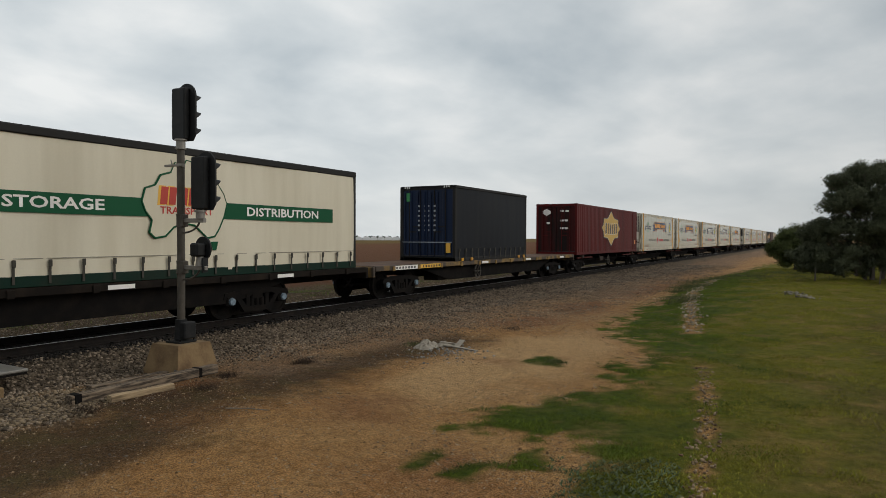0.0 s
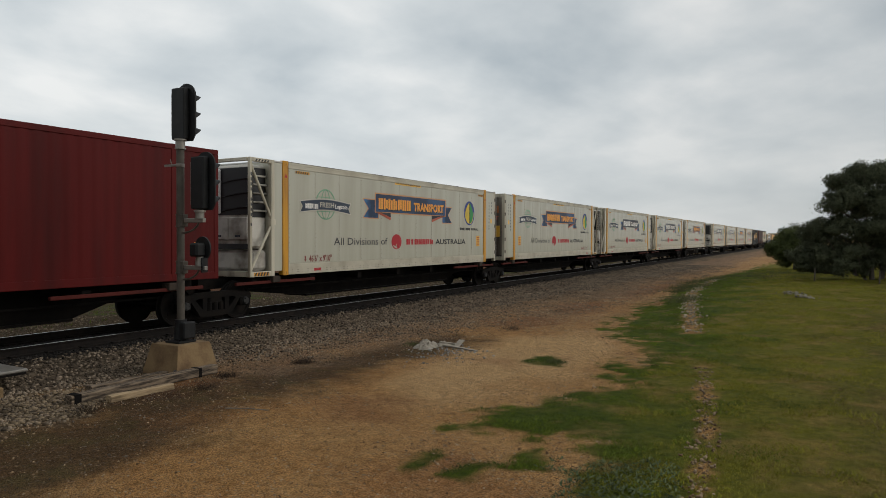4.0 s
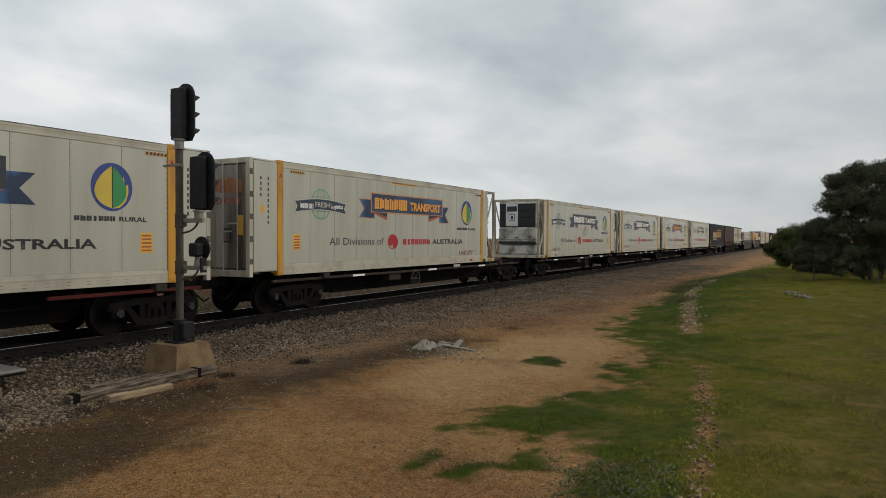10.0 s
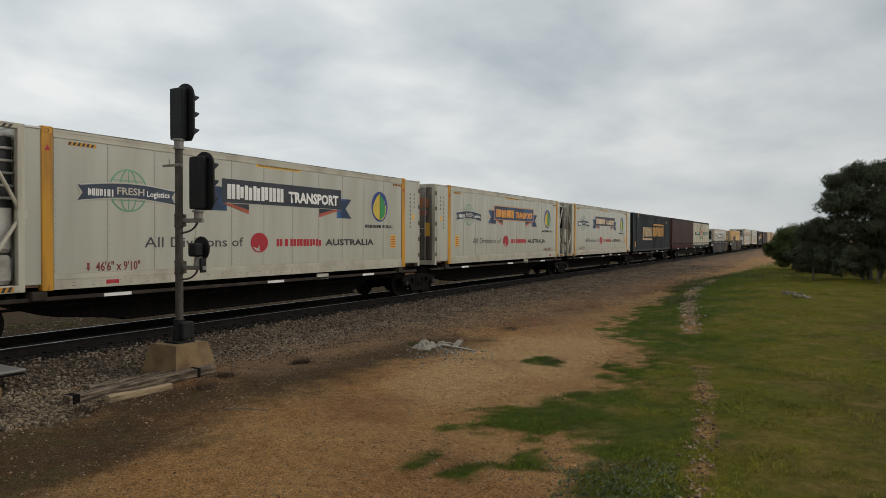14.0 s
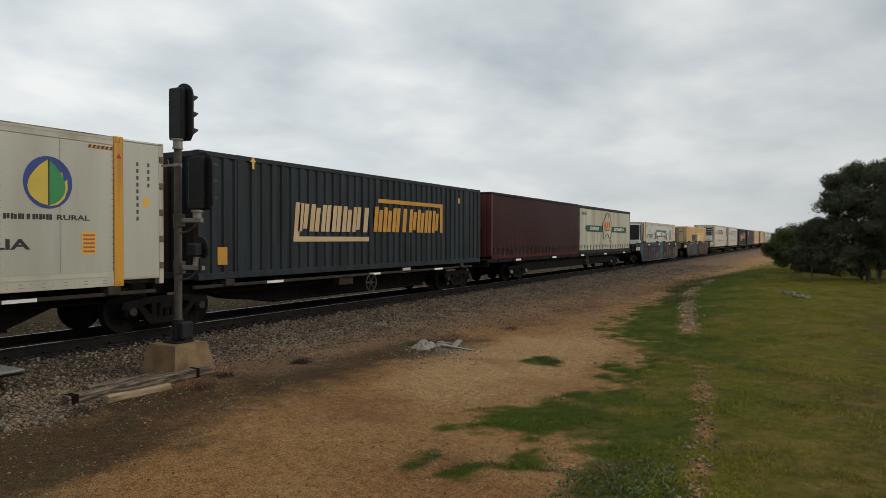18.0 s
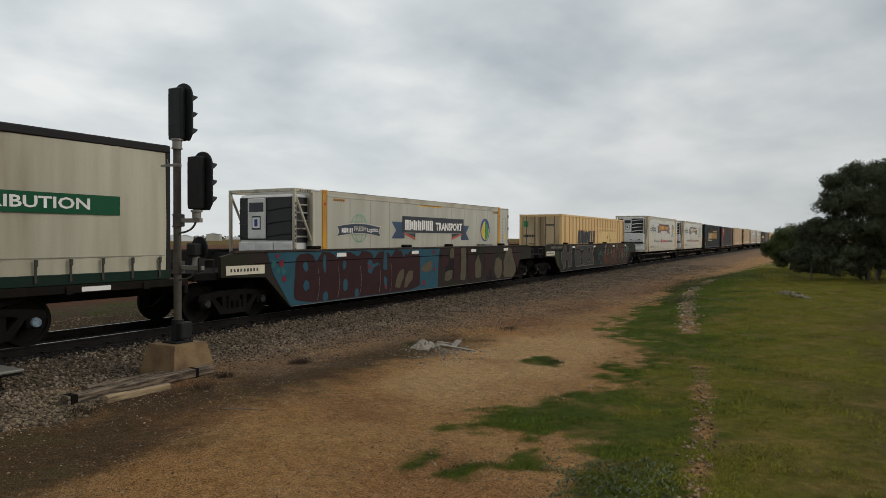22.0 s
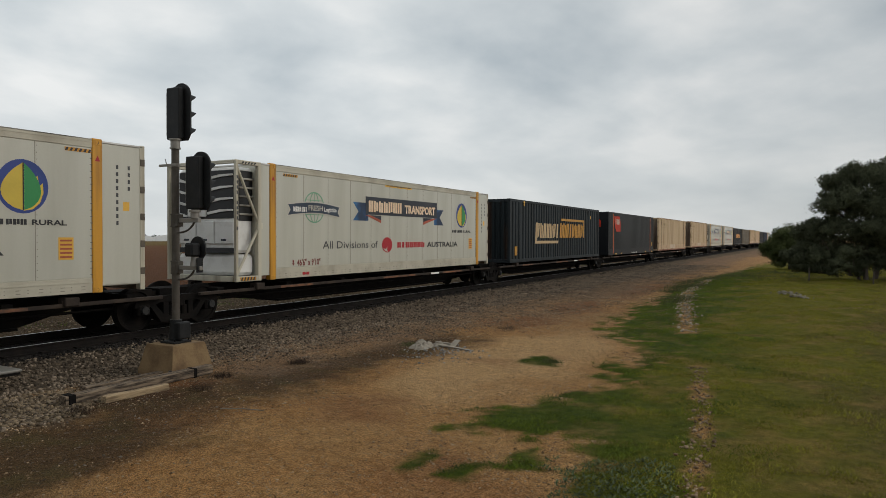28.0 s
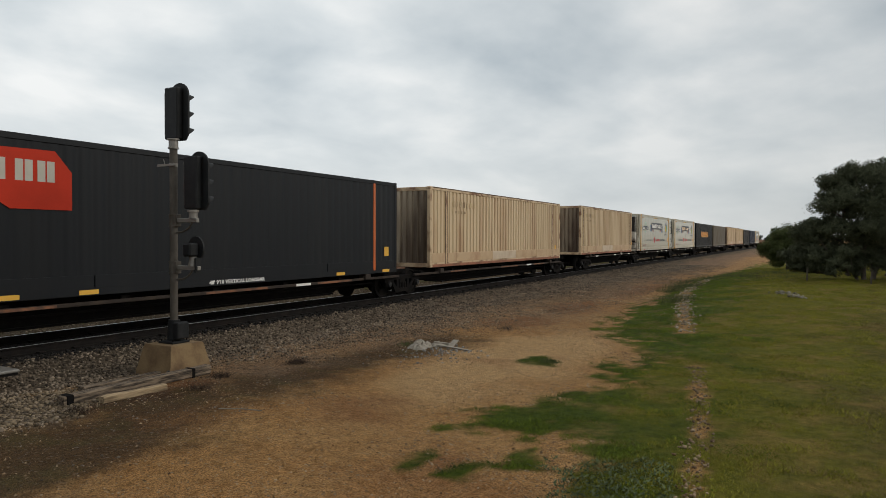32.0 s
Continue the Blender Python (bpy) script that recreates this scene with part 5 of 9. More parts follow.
def doors(c, y, H, W, material, bar_mat, label=""):
    """Two door leaves on the -y end with lock bars, handles and hinges."""
    for s in (-1, 1):
        x0, x1 = (0.006, W - 0.11) if s > 0 else (-(W - 0.11), -0.006)
        leaf = part("door", Geo().box(x0, x1, y - 0.02, y + 0.05, 0.17, H - 0.16, 0.012), material, c, label)
        for k in (0.28, 0.72):
            x = x0 + k * (x1 - x0)
            part("lock_bar", Geo().cyl((x, y - 0.05, 0.1), (x, y - 0.05, H - 0.1), 0.017, 8), bar_mat, leaf)
            part("bar_handle", Geo().box(x - 0.02, x + 0.3 * (1 if k < .5 else -1) + 0.02, y - 0.075, y - 0.05, 1.12, 1.16) if k < .5 else Geo().box(x - 0.32, x + 0.02, y - 0.075, y - 0.05, 1.32, 1.36), bar_mat, leaf)
        for z in (0.35, 1.05, 1.8, 2.6):
            xe = x1 if s > 0 else x0
            part("hinge", Geo().box(min(xe, xe + s * 0.10), max(xe, xe + s * 0.10), y - 0.045, y - 0.021, z, z + 0.12, 0.008), bar_mat, leaf)
        part("gasket", Geo().box(x0 + 0.02, x1 - 0.02, y - 0.024, y - 0.021, 0.19, 0.22), BLACK_PRINT, leaf)


def shell(c, L, H, W, body_mat, rail_mat, pitch, depth, posts=(), post_mat=None, end="door", end_mat=None, flat=0.5, post_w=0.10, bar_mat=None):
    """A corrugated steel box container: walls, roof, rails, posts, castings, ends."""
    h = L / 2
    part("liner", Geo().box(-W + 0.09, W - 0.09, -h + 0.09, h - 0.09, 0.13, H - 0.04), body_mat, c)
    edges = sorted([-h + 0.13, h - 0.13, *[p - post_w for p in posts], *[p + post_w for p in posts]])
    for a0, b0 in zip(edges[::2], edges[1::2]):
        for s in (-1, 1):
            part("side_panel", corrugated(a0, b0, 0.16, H - 0.12, s * (W - 0.012), depth, pitch, flat), body_mat, c)
    part("roof", Geo().box(-W + 0.03, W - 0.03, -h + 0.03, h - 0.03, H - 0.06, H - 0.012, 0.01), body_mat, c)
    for s in (-1, 1):
        x0, x1 = (W - 0.07, W) if s > 0 else (-W, -W + 0.07)
        part("top_rail", Geo().box(x0, x1, -h + 0.1, h - 0.1, H - 0.12, H - 0.005, 0.008), rail_mat, c)
        part("bottom_rail", Geo().box(x0, x1, -h + 0.1, h - 0.1, 0.005, 0.165, 0.008), rail_mat, c)
        for y in (-h + 0.065, h - 0.065):
            part("corner_post", Geo().box(s * W - (0.13 if s > 0 else 0), s * W + (0 if s > 0 else 0.13), y - 0.065, y + 0.065, 0.1, H - 0.1, 0.01), rail_mat, c)
        for y in posts:
            part("load_post", Geo().box(min(s * (W - 0.08), s * (W + 0.006)), max(s * (W - 0.08), s * (W + 0.006)), y - post_w, y + post_w, 0.1, H - 0.1, 0.01), post_mat or rail_mat, c)
    for e in (-1, 1):
        part("end_sill", Geo().box(-W + 0.05, W - 0.05, e * (h - 0.06) - 0.05, e * (h - 0.06) + 0.05, 0.01, 0.16, 0.01), rail_mat, c)
        part("end_header", Geo().box(-W + 0.05, W - 0.05, e * (h - 0.06) - 0.05, e * (h - 0.06) + 0.05, H - 0.15, H - 0.01, 0.01), rail_mat, c)
    if end == "door":
        doors(c, -h + 0.05, H, W, end_mat or body_mat, bar_mat or rail_mat)
    elif end == "flat":
        part("end_panel", Geo().box(-W + 0.12, W - 0.12, -h + 0.02, -h + 0.06, 0.16, H - 0.15), end_mat or body_mat, c)
    else:
        part("end_panel", corrugated_end(-W + 0.12, W - 0.12, 0.16, H - 0.15, -h + 0.02, 0.05, 0.26), end_mat or body_mat, c)
    part("rear_panel", Geo().box(-W + 0.12, W - 0.12, h - 0.06, h - 0.02, 0.16, H - 0.15), body_mat, c)
    castings(c, L, H, [-h + 0.09, h - 0.09] + list(posts), W, rail_mat)


def arrow_tail(y, z0, z1, w, s):
    zm = (z0 + z1) / 2
    return [(y, z0), (y + s * w, z0), (y + s * (w - 0.28), zm), (y + s * w, z1), (y, z1)]


REEFERS = {}


def reefer(style, unit_end, z, s):
    """A long insulated container with yellow lifting posts, printed sides, doors at one end and a cooling unit at the other.
    style: (letter material, panel material, ribbon material); unit_end: -1 or 1."""
    key = (style, unit_end)
    if key in REEFERS:
        c = copy_thing(REEFERS[key], pose(0, 0, z))
        return moving(c, s)
    lett, panel, blue = REEFER_STYLES[style]
    word = {"orange": "orange", "pale": "white", "peach": "peach"}[style.split("_")[0]]
    c = thing("refrigerated_container", "white refrigerated container with yellow posts and %s trade lettering" % word, "container", "refrigerated containers")
    REEFERS[key] = c
    c.location.z = z
    H, W, u = 2.98, 1.25, unit_end
    skin = WHITE_CLEAN if style.endswith("w") else WHITE
    yb0, yb1 = (-6.42, 7.0) if u < 0 else (-6.95, 6.42)
    part("body", Geo().box(-W + 0.01, W - 0.01, yb0, yb1, 0.12, H - 0.05, 0.01), skin, c)
    # side panels with riveted seams
    edges = [-5.87 + k * 11.74 / 11 for k in range(12)]
    me = shared(("reefer_panel", skin.name), lambda: Geo().box(-0.006, 0.0, 0.004, 11.74 / 11 - 0.004, 0.30, H - 0.17, 0.002).mesh("side_panel", skin))
    for k in range(11):
        part("side_panel", me, None, c, "", (W + 0.0, edges[k], 0))
    seam = shared("reefer_seam", lambda: Geo().box(-0.001, 0.0015, -0.007, 0.007, 0.30, H - 0.17).mesh("panel_seam", SEAM))
    for k in range(1, 11):
        part("panel_seam", seam, None, c, "", (W + 0.0, edges[k], 0))
    rv = Geo()
    for k in range(12):
        for z2 in range(20):
            rv.cyl((W, edges[k] + (0.03 if k < 11 else -0.03) + 0.0, 0.36 + z2 * 0.125), (W + 0.004, edges[k] + 0.03, 0.36 + z2 * 0.125), 0.009, 5)
    part("rivets", rv, RIVET, c)["kind"] = "stuff"
    for sg in (-1, 1):
        x0, x1 = (W - 0.05, W + 0.012) if sg > 0 else (-W - 0.012, -W + 0.05)
        part("top_rail", Geo().box(x0, x1, -5.88, 5.88, H - 0.168, H - 0.01, 0.006).box(x0, x1 + sg * 0.006, -5.88, 5.88, H - 0.06, H - 0.04), RAIL_CREAM, c)
        part("roof_edge", Geo().box(x0, x1 + sg * 0.003, -5.88, 5.88, H - 0.0095, H + 0.006), RAIL_GRIME, c)
        part("bottom_rail", Geo().box(x0, x1, -5.88, 5.88, 0.01, 0.295, 0.006).box(x0, x1 + sg * 0.008, -5.88, 5.88, 0.20, 0.225), RAIL_CREAM, c)
        if sg > 0:
            rr = Geo()
            for k in range(58):
                for zz in (0.07, 0.13):
                    rr.box(x1, x1 + 0.004, -5.75 + k * 0.2, -5.75 + k * 0.2 + (0.08 if k % 2 else 0.02), zz, zz + 0.012)
            part("rail_rivets", rr, SEAM, c)["kind"] = "stuff"
            part("rail_badge", Geo().box(x1, x1 + 0.003, -u * -4.85, -u * -4.85 + 0.28, 0.07, 0.15), CRIMSON, c)
        for y in (-5.99, 5.99):
            if sg > 0:
                for zz in (0.06, H - 0.06):
                    part("casting_hole", shared("casting_hole", lambda: Geo().prism(ellipse(0, 0, 0.028, 0.042, 12), "x", W + 0.021, W + 0.024).mesh("casting_hole", BLACK_PRINT)), None, c, "", (0, y, zz))
                sheet("warning_triangle", [(y - 0.055, H - 0.42), (y + 0.055, H - 0.42), (y, H - 0.31)], W + 0.0205, CRIMSON, c)
            part("lifting_post", Geo().box(min(sg * (W - 0.1), sg * (W + 0.02)), max(sg * (W - 0.1), sg * (W + 0.02)), y - 0.105, y + 0.105, 0.0, H + 0.02, 0.012), YELLOW, c, "chrome-yellow lifting post")
        ye = -u * 7.0
        part("end_frame", Geo().box(min(sg * (W - 0.14), sg * W), max(sg * (W - 0.14), sg * W), ye - 0.06, ye + 0.06, 0.0, H, 0.01), OFFWHITE, c)
        for k in range(5):
            part("hinge_block", Geo().box(min(sg * (W - 0.03), sg * (W + 0.012)), max(sg * (W - 0.03), sg * (W + 0.012)), ye - 0.05, ye + 0.055, 0.32 + 0.56 * k, 0.46 + 0.56 * k, 0.008), HINGE, c)
        part("end_side_panel", Geo().box(min(sg * W, sg * (W + 0.004)), max(sg * W, sg * (W + 0.004)), min(-u * 6.1, -u * 6.92), max(-u * 6.1, -u * 6.92), 0.15, H - 0.1), skin, c)
    castings(c, 0, H, (-5.99, 5.99), W + 0.022, YELLOW)
    part("roof", Geo().box(-W, W, yb0, yb1, H - 0.05, H - 0.008, 0.008), ALU, c)
    # door end
    if u > 0:
        doors(c, -7.0, H, W, GRIME_WHITE, ALU, "soot-stained white door")
        d = bars("door_lettering", 7, -0.95, 0.98, 0, 0.36, 0, DOOR_ORANGE, c, fill=0.8, split=False)
        d.data.transform(Matrix(((0, 1, 0, 0), (-1, 0, 0, -7.024), (0, 0, 1, 2.12), (0, 0, 0, 1))))
        lettering("door_lettering", "TRANSPORT", 1.75, 0.17, RUST_RED_VINYL, c, (-0.80, -7.022, 1.82), FRONT)
        part("data_sticker", Geo().box(0.78, 1.00, -7.026, -7.022, 1.05, 1.55), YELLOW_STICKER, c)
        pf = part("placard_frame", Geo().box(0.30, 0.58, -7.03, -7.022, 0.86, 1.22), BLACK_PRINT, c)
        part("placard", Geo().box(0.34, 0.54, -7.034, -7.031, 0.90, 1.18), GRIME_WHITE, pf)
        part("end_header", Geo().box(-W + 0.14, W - 0.14, -7.05, -6.96, H - 0.14, H, 0.01), OFFWHITE, c)
        part("end_sill", Geo().box(-W + 0.14, W - 0.14, -7.05, -6.96, 0.0, 0.16, 0.01), OFFWHITE, c)
    else:
        part("rear_door", Geo().box(-W + 0.14, W - 0.14, 6.98, 7.05, 0.0, H, 0.01), GRIME_WHITE, c)
    # cooling-unit end: open frame with braces and the unit inside it
    yo, yi = u * 7.20, u * 6.44
    for sg in (-1, 1):
        x = sg * (W - 0.055)
        part("frame_post", Geo().box(x - 0.03, x + 0.055, yo - 0.042, yo + 0.042, 0.0, H, 0.01), OFFWHITE, c)
        if sg > 0:
            pm = Geo()
            for k in range(11):
                if k not in (4, 9):
                    pm.box(W + 0.0005, W + 0.002, yo - 0.022, yo + 0.022, 2.52 - k * 0.125, 2.60 - k * 0.125)
            part("post_marking", pm, GREY_PRINT, c)
        part("inner_post", Geo().box(x - 0.055, x + 0.055, yi - 0.06, yi + 0.06, 0.0, H, 0.01), OFFWHITE, c)
        part("frame_beam", Geo().box(x - 0.05, x + 0.05, min(yo, yi), max(yo, yi), H - 0.10, H, 0.01).box(x - 0.05, x + 0.05, min(yo, yi), max(yo, yi), 0.0, 0.13, 0.01), OFFWHITE, c)
        part("brace", Geo().cyl((x, yo, H - 0.1), (x, yi - u * 0.02, 1.42), 0.035, 8).cyl((x, yi - u * 0.02, 1.36), (x, yo, 0.12), 0.035, 8).box(x - 0.05, x + 0.05, yi - u * 0.02 - 0.09, yi - u * 0.02 + 0.09, 1.30, 1.46, 0.01), OFFWHITE, c)
        hz = Geo()
        for k in range(5):
            a0 = min(yo, yi) + 0.14 + k * 0.10
            hz.prism([(a0, H - 0.085), (a0 + 0.05, H - 0.085), (a0 + 0.09, H - 0.03), (a0 + 0.04, H - 0.03)], "x", sg * (W - 0.003), sg * (W - 0.001))
        part("hazard_marking", hz, BLACK_PRINT, c)
        if sg > 0:
            yl = min(yo, yi) + 0.10
            hb = part("hazard_strip", Geo().box(W - 0.004, W - 0.001, yl, yl + 0.52, 0.02, 0.11), YELLOW, c)
            st = Geo()
            for k in range(5):
                st.prism([(yl + k * 0.10 + 0.01, 0.02), (yl + k * 0.10 + 0.06, 0.02), (yl + k * 0.10 + 0.10, 0.11), (yl + k * 0.10 + 0.05, 0.11)], "x", W - 0.0005, W + 0.001)
            part("hazard_stripe", st, BLACK_PRINT, hb)
    part("frame_beam", Geo().box(-W + 0.11, W - 0.11, yo - 0.04, yo + 0.04, H - 0.09, H, 0.01).box(-W + 0.11, W - 0.11, yo - 0.04, yo + 0.04, 0.0, 0.14, 0.01), OFFWHITE, c)
    part("unit_floor", Geo().box(-W + 0.12, W - 0.12, min(yo, yi), max(yo, yi), 0.02, 0.12), ALU, c)
    ua, ub = sorted((yi, u * 7.04))
    of = u * 7.045

    def cover(name, x0, x1, z0_, z1_, d0, d1, material, parent, c_=0.02, label=""):
        return part(name, Geo().box(x0, x1, min(of + u * d0, of + u * d1), max(of + u * d0, of + u * d1), z0_, z1_, c_), material, parent, label)
    cover_mat = UNIT_WHITE if style.endswith(("w", "b")) else UNIT_GRIMY
    unit = part("cooling_unit", Geo().box(-1.02, 1.02, ua, ub, 0.70, 2.84, 0.07), cover_mat, c, "diesel cooling unit with black grilles and white covers")
    cover("grille_panel", -0.97, 0.99, 1.56, 2.76, -0.01, 0.015, UNIT_BLACK, unit, 0.01)
    cover("front_cover", -0.62, 0.06, 1.60, 2.74, 0.016, 0.07, UNIT_WHITE if u < 0 else cover_mat, unit, 0.03)
    cover("display_panel", -0.54, 0.0, 2.36, 2.62, 0.071, 0.08, NAVY, unit, 0.006)
    cover("badge_frame", -0.44, -0.10, 1.86, 2.24, 0.071, 0.078, NAVY, unit, 0.004)
    cover("badge", -0.41, -0.13, 1.90, 2.20, 0.079, 0.083, PALE, unit, 0.002)
    cover("badge_mark", -0.33, -0.21, 1.95, 2.15, 0.084, 0.087, EMBLEM_BLUE, unit, 0.001)
    for x0, x1 in ((-1.0, -0.34), (-0.32, 0.32), (0.34, 1.0)):
        cv = cover("lower_cover", x0, x1, 0.92, 1.50, 0.0, 0.045, cover_mat, unit, 0.025)
        cover("latch", (x0 + x1) / 2 - 0.09, (x0 + x1) / 2 + 0.09, 1.00, 1.05, 0.046, 0.06, NAVY, cv, 0.005)
    cover("dark_gap", -1.02, 1.02, 0.70, 0.83, 0.0, 0.02, UNIT_BLACK, unit, 0.005)
    for k in range(4 if style.endswith("w") else 3):
        for x0, x1, tilt in ((-0.95, -0.66, -0.05), (0.10, 0.96, 0.09)):
            zk = 1.66 + k * (0.29 if style.endswith("w") else 0.36)
            th = 0.065 if style.endswith("w") else 0.03
            xm = (x0 + x1) / 2
            part("louvre", Geo().prism([(x0, zk), (xm, zk + tilt * 0.7), (x1, zk + tilt), (x1, zk + tilt + th * 0.6), (xm, zk + tilt * 0.7 + th), (x0, zk + th)], "y", of + u * 0.016, of + u * 0.055), UNIT_WHITE if style.endswith("w") else UNIT_BLACK, unit)
    part("side_louvre_panel", Geo().box(1.02, 1.03, ua + 0.1, ub - 0.05, 1.5, 2.75), UNIT_BLACK, unit)
    for k in range(5):
        part("side_louvre", Geo().box(1.03, 1.07, ua + 0.1, ub - 0.02, 1.64 + k * 0.22, 1.69 + k * 0.22, 0.012), RAIL_GRIME, unit)
    part("fuel_tank", Geo().box(-1.10, 1.08, ua + 0.02, ub - 0.02, 0.14, 0.66, 0.08), cover_mat, c, "white plastic fuel tank")
    # printed side
    X = W + 0.0125
    z0 = -1.04   # print heights below are above the rail
    for y in (-5.6, 5.35):
        hz = Geo()
        for k in range(6):
            hz.prism([(y + k * 0.09, H - 0.27), (y + 0.045 + k * 0.09, H - 0.27), (y + 0.075 + k * 0.09, H - 0.21), (y + 0.03 + k * 0.09, H - 0.21)], "x", X - 0.008, X - 0.006)
        part("hazard_strip", Geo().box(X - 0.0095, X - 0.0085, y, y + 0.56, H - 0.275, H - 0.205), YELLOW, c)
        part("hazard_marking", hz, BLACK_PRINT, c)
    X = W + 0.002
    g = Geo()
    for r in (0.42,):
        n = 26
        ring = ellipse(-4.34, 2.97 + z0, r, r, n)
        for p, q in zip(ring, ring[1:] + ring[:1]):
            g.cyl((X, p[0], p[1]), (X, q[0], q[1]), 0.022, 4)
        for k in (0.45,):
            ring = ellipse(-4.34, 2.97 + z0, r * k, r, n)
            for p, q in zip(ring, ring[1:] + ring[:1]):
                g.cyl((X, p[0], p[1]), (X, q[0], q[1]), 0.018, 4)
        for dz in (-0.2, 0.0, 0.2):
            hw = math.sqrt(r * r - dz * dz)
            g.cyl((X, -4.34 - hw, 2.97 + z0 + dz), (X, -4.34 + hw, 2.97 + z0 + dz), 0.013, 4)
        g.cyl((X, -4.34, 2.97 + z0 - r), (X, -4.34, 2.97 + z0 + r), 0.013, 4)
    g.v = [(X + (q[0] - X) * 0.12, q[1], q[2]) for q in g.v]
    part("globe_emblem", g, GREEN_LINE, c, "pale green globe emblem")
    n = 14
    top = [(-5.36 + 2.09 * k / n, 3.02 + 0.085 * math.sin(math.pi * k / n) + z0) for k in range(n + 1)]
    low = [(y, zz - 0.28) for y, zz in top[::-1]]
    rim = [(-5.46, top[0][1] + 0.035)] + [(y, zz + 0.025) for y, zz in top] + [(-3.17, top[-1][1] + 0.035), (-3.27, top[-1][1] - 0.14), (-3.17, low[0][1] - 0.035)] + [(y, zz - 0.025) for y, zz in low] + [(-5.46, low[-1][1] - 0.035), (-5.36, low[-1][1] + 0.14)]
    sheet("ribbon_edge", rim, X + 0.003, FADED_PALE, c)
    sheet("ribbon", [(-5.42, top[0][1] + 0.01)] + top + [(-3.21, top[-1][1] + 0.01), (-3.31, top[-1][1] - 0.14), (-3.21, low[0][1] - 0.01)] + low + [(-5.42, low[-1][1] - 0.01), (-5.32, low[-1][1] + 0.14)], X + 0.0055, RIBBON_SLATE, c)
    bars("ribbon_lettering", 7, -5.22, -4.66, 2.83 + z0, 2.97 + z0, X + 0.008, PALE, c, fill=0.74, seed=5, split=False)
    lettering("ribbon_lettering", "FRESH", 0.62, 0.15, FADED_PALE, c, (X + 0.006, -4.60, 2.88 + z0))
    lettering("ribbon_lettering", "Logistics", 0.56, 0.16, PALE, c, (X + 0.006, -3.92, 2.83 + z0))
    if style.startswith("orange"):
        sheet("banner_edge", rect(-1.94, 2.64, 2.82 + z0, 3.46 + z0), X + 0.0035, BANNER_EDGE, c)
        for q, sg in (((-1.72, 2.63 + z0, 3.25 + z0, 0.87), -1), ((2.37, 2.57 + z0, 3.20 + z0, 0.77), 1)):
            sheet("tail_edge", arrow_tail(*q, sg), X - 0.001, BANNER_EDGE, c)
    sheet("ribbon_tail", arrow_tail(-1.75, 2.66 + z0, 3.22 + z0, 0.80, -1), X + 0.0012, blue, c)
    sheet("ribbon_tail", arrow_tail(2.40, 2.60 + z0, 3.17 + z0, 0.70, 1), X + 0.0012, blue, c)
    for y0, y1 in ((-1.9, -1.05), (2.59, 1.62)):
        sheet("ribbon_shade", [(y0, 2.84 + z0), (y1, 2.84 + z0), (y1, 2.60 + z0)], X + 0.0035, RUST_RED_VINYL, c)
        sheet("ribbon_fold", [(y0 + 0.30 * (y1 - y0), 2.84 + z0), (y1, 2.84 + z0), (y1, 2.70 + z0)], X + 0.0060, NAVY, c)
    sheet("banner", rect(-1.90, 2.60, 2.86 + z0, 3.42 + z0), X + 0.0065, panel, c)
    bars("lettering_shadow", 7, -1.72, 0.22, 2.92 + z0, 3.27 + z0, X + 0.009, BLACK_PRINT, c, seed=2, fill=0.86)
    bars("banner_lettering", 7, -1.76, 0.18, 2.945 + z0, 3.30 + z0, X + 0.0115, lett, c, seed=2, fill=0.80)
    lettering("lettering_shadow", "TRANSPORT", 2.10, 0.30, BLACK_PRINT, c, (X + 0.007, 0.40, 2.925 + z0), bold=0.05)
    lettering("banner_lettering", "TRANSPORT", 2.10, 0.30, lett, c, (X + 0.0095, 0.36, 2.95 + z0), bold=0.045)
    sheet("emblem_ring", ellipse(4.59, 3.02 + z0, 0.45, 0.48), X, EMBLEM_BLUE, c)
    half = [(math.sin(math.pi * k / 10) ** 0.8, 2.60 + 0.84 * (k / 10) ** 1.3) for k in range(11)]
    flame = [(4.60, 3.44), (4.70, 3.26), (4.79, 3.10), (4.84, 3.24), (4.88, 3.04), (4.94, 3.10), (4.95, 2.92), (4.89, 2.74), (4.76, 2.62), (4.60, 2.59)]
    sheet("emblem_flame", [(y, zz + z0) for y, zz in flame], X + 0.003, LEMON, c)
    sheet("emblem_leaf", [(4.585 - 0.37 * a, zz + z0) for a, zz in half], X + 0.003, LEMON, c)
    sheet("emblem_leaf", [(4.61 + 0.295 * a, 0.045 + zz * 0.985 + z0) for a, zz in half], X + 0.0055, TEAL, c)
    sheet("leaf_vein", rect(4.583, 4.605, 2.60 + z0, 3.44 + z0), X + 0.008, BLACK_PRINT, c)
    bars("emblem_lettering", 7, 3.80, 4.66, 2.34 + z0, 2.44 + z0, X, BLACK_PRINT, c, seed=7, fill=0.80, split=False)
    lettering("emblem_lettering", "RURAL", 0.64, 0.10, BLACK_PRINT, c, (X, 4.74, 2.34 + z0), bold=0.03)
    lettering("side_lettering", "All Divisions of", 2.75, 0.22, GREY_PRINT, c, (X, -3.98, 1.81 + z0), bold=0.004)
    sheet("red_emblem", ellipse(-0.69, 1.90 + z0, 0.30, 0.25), X, CRIMSON, c)
    sheet("emblem_swirl", [(-0.92, 1.80 + z0), (-0.80, 1.70 + z0), (-0.64, 1.675 + z0), (-0.70, 1.74 + z0), (-0.68, 1.84 + z0), (-0.76, 1.76 + z0)], X + 0.003, skin, c)
    bars("side_lettering", 7, -0.10, 1.72, 1.80 + z0, 1.99 + z0, X, CRIMSON, c, seed=8, fill=0.80)
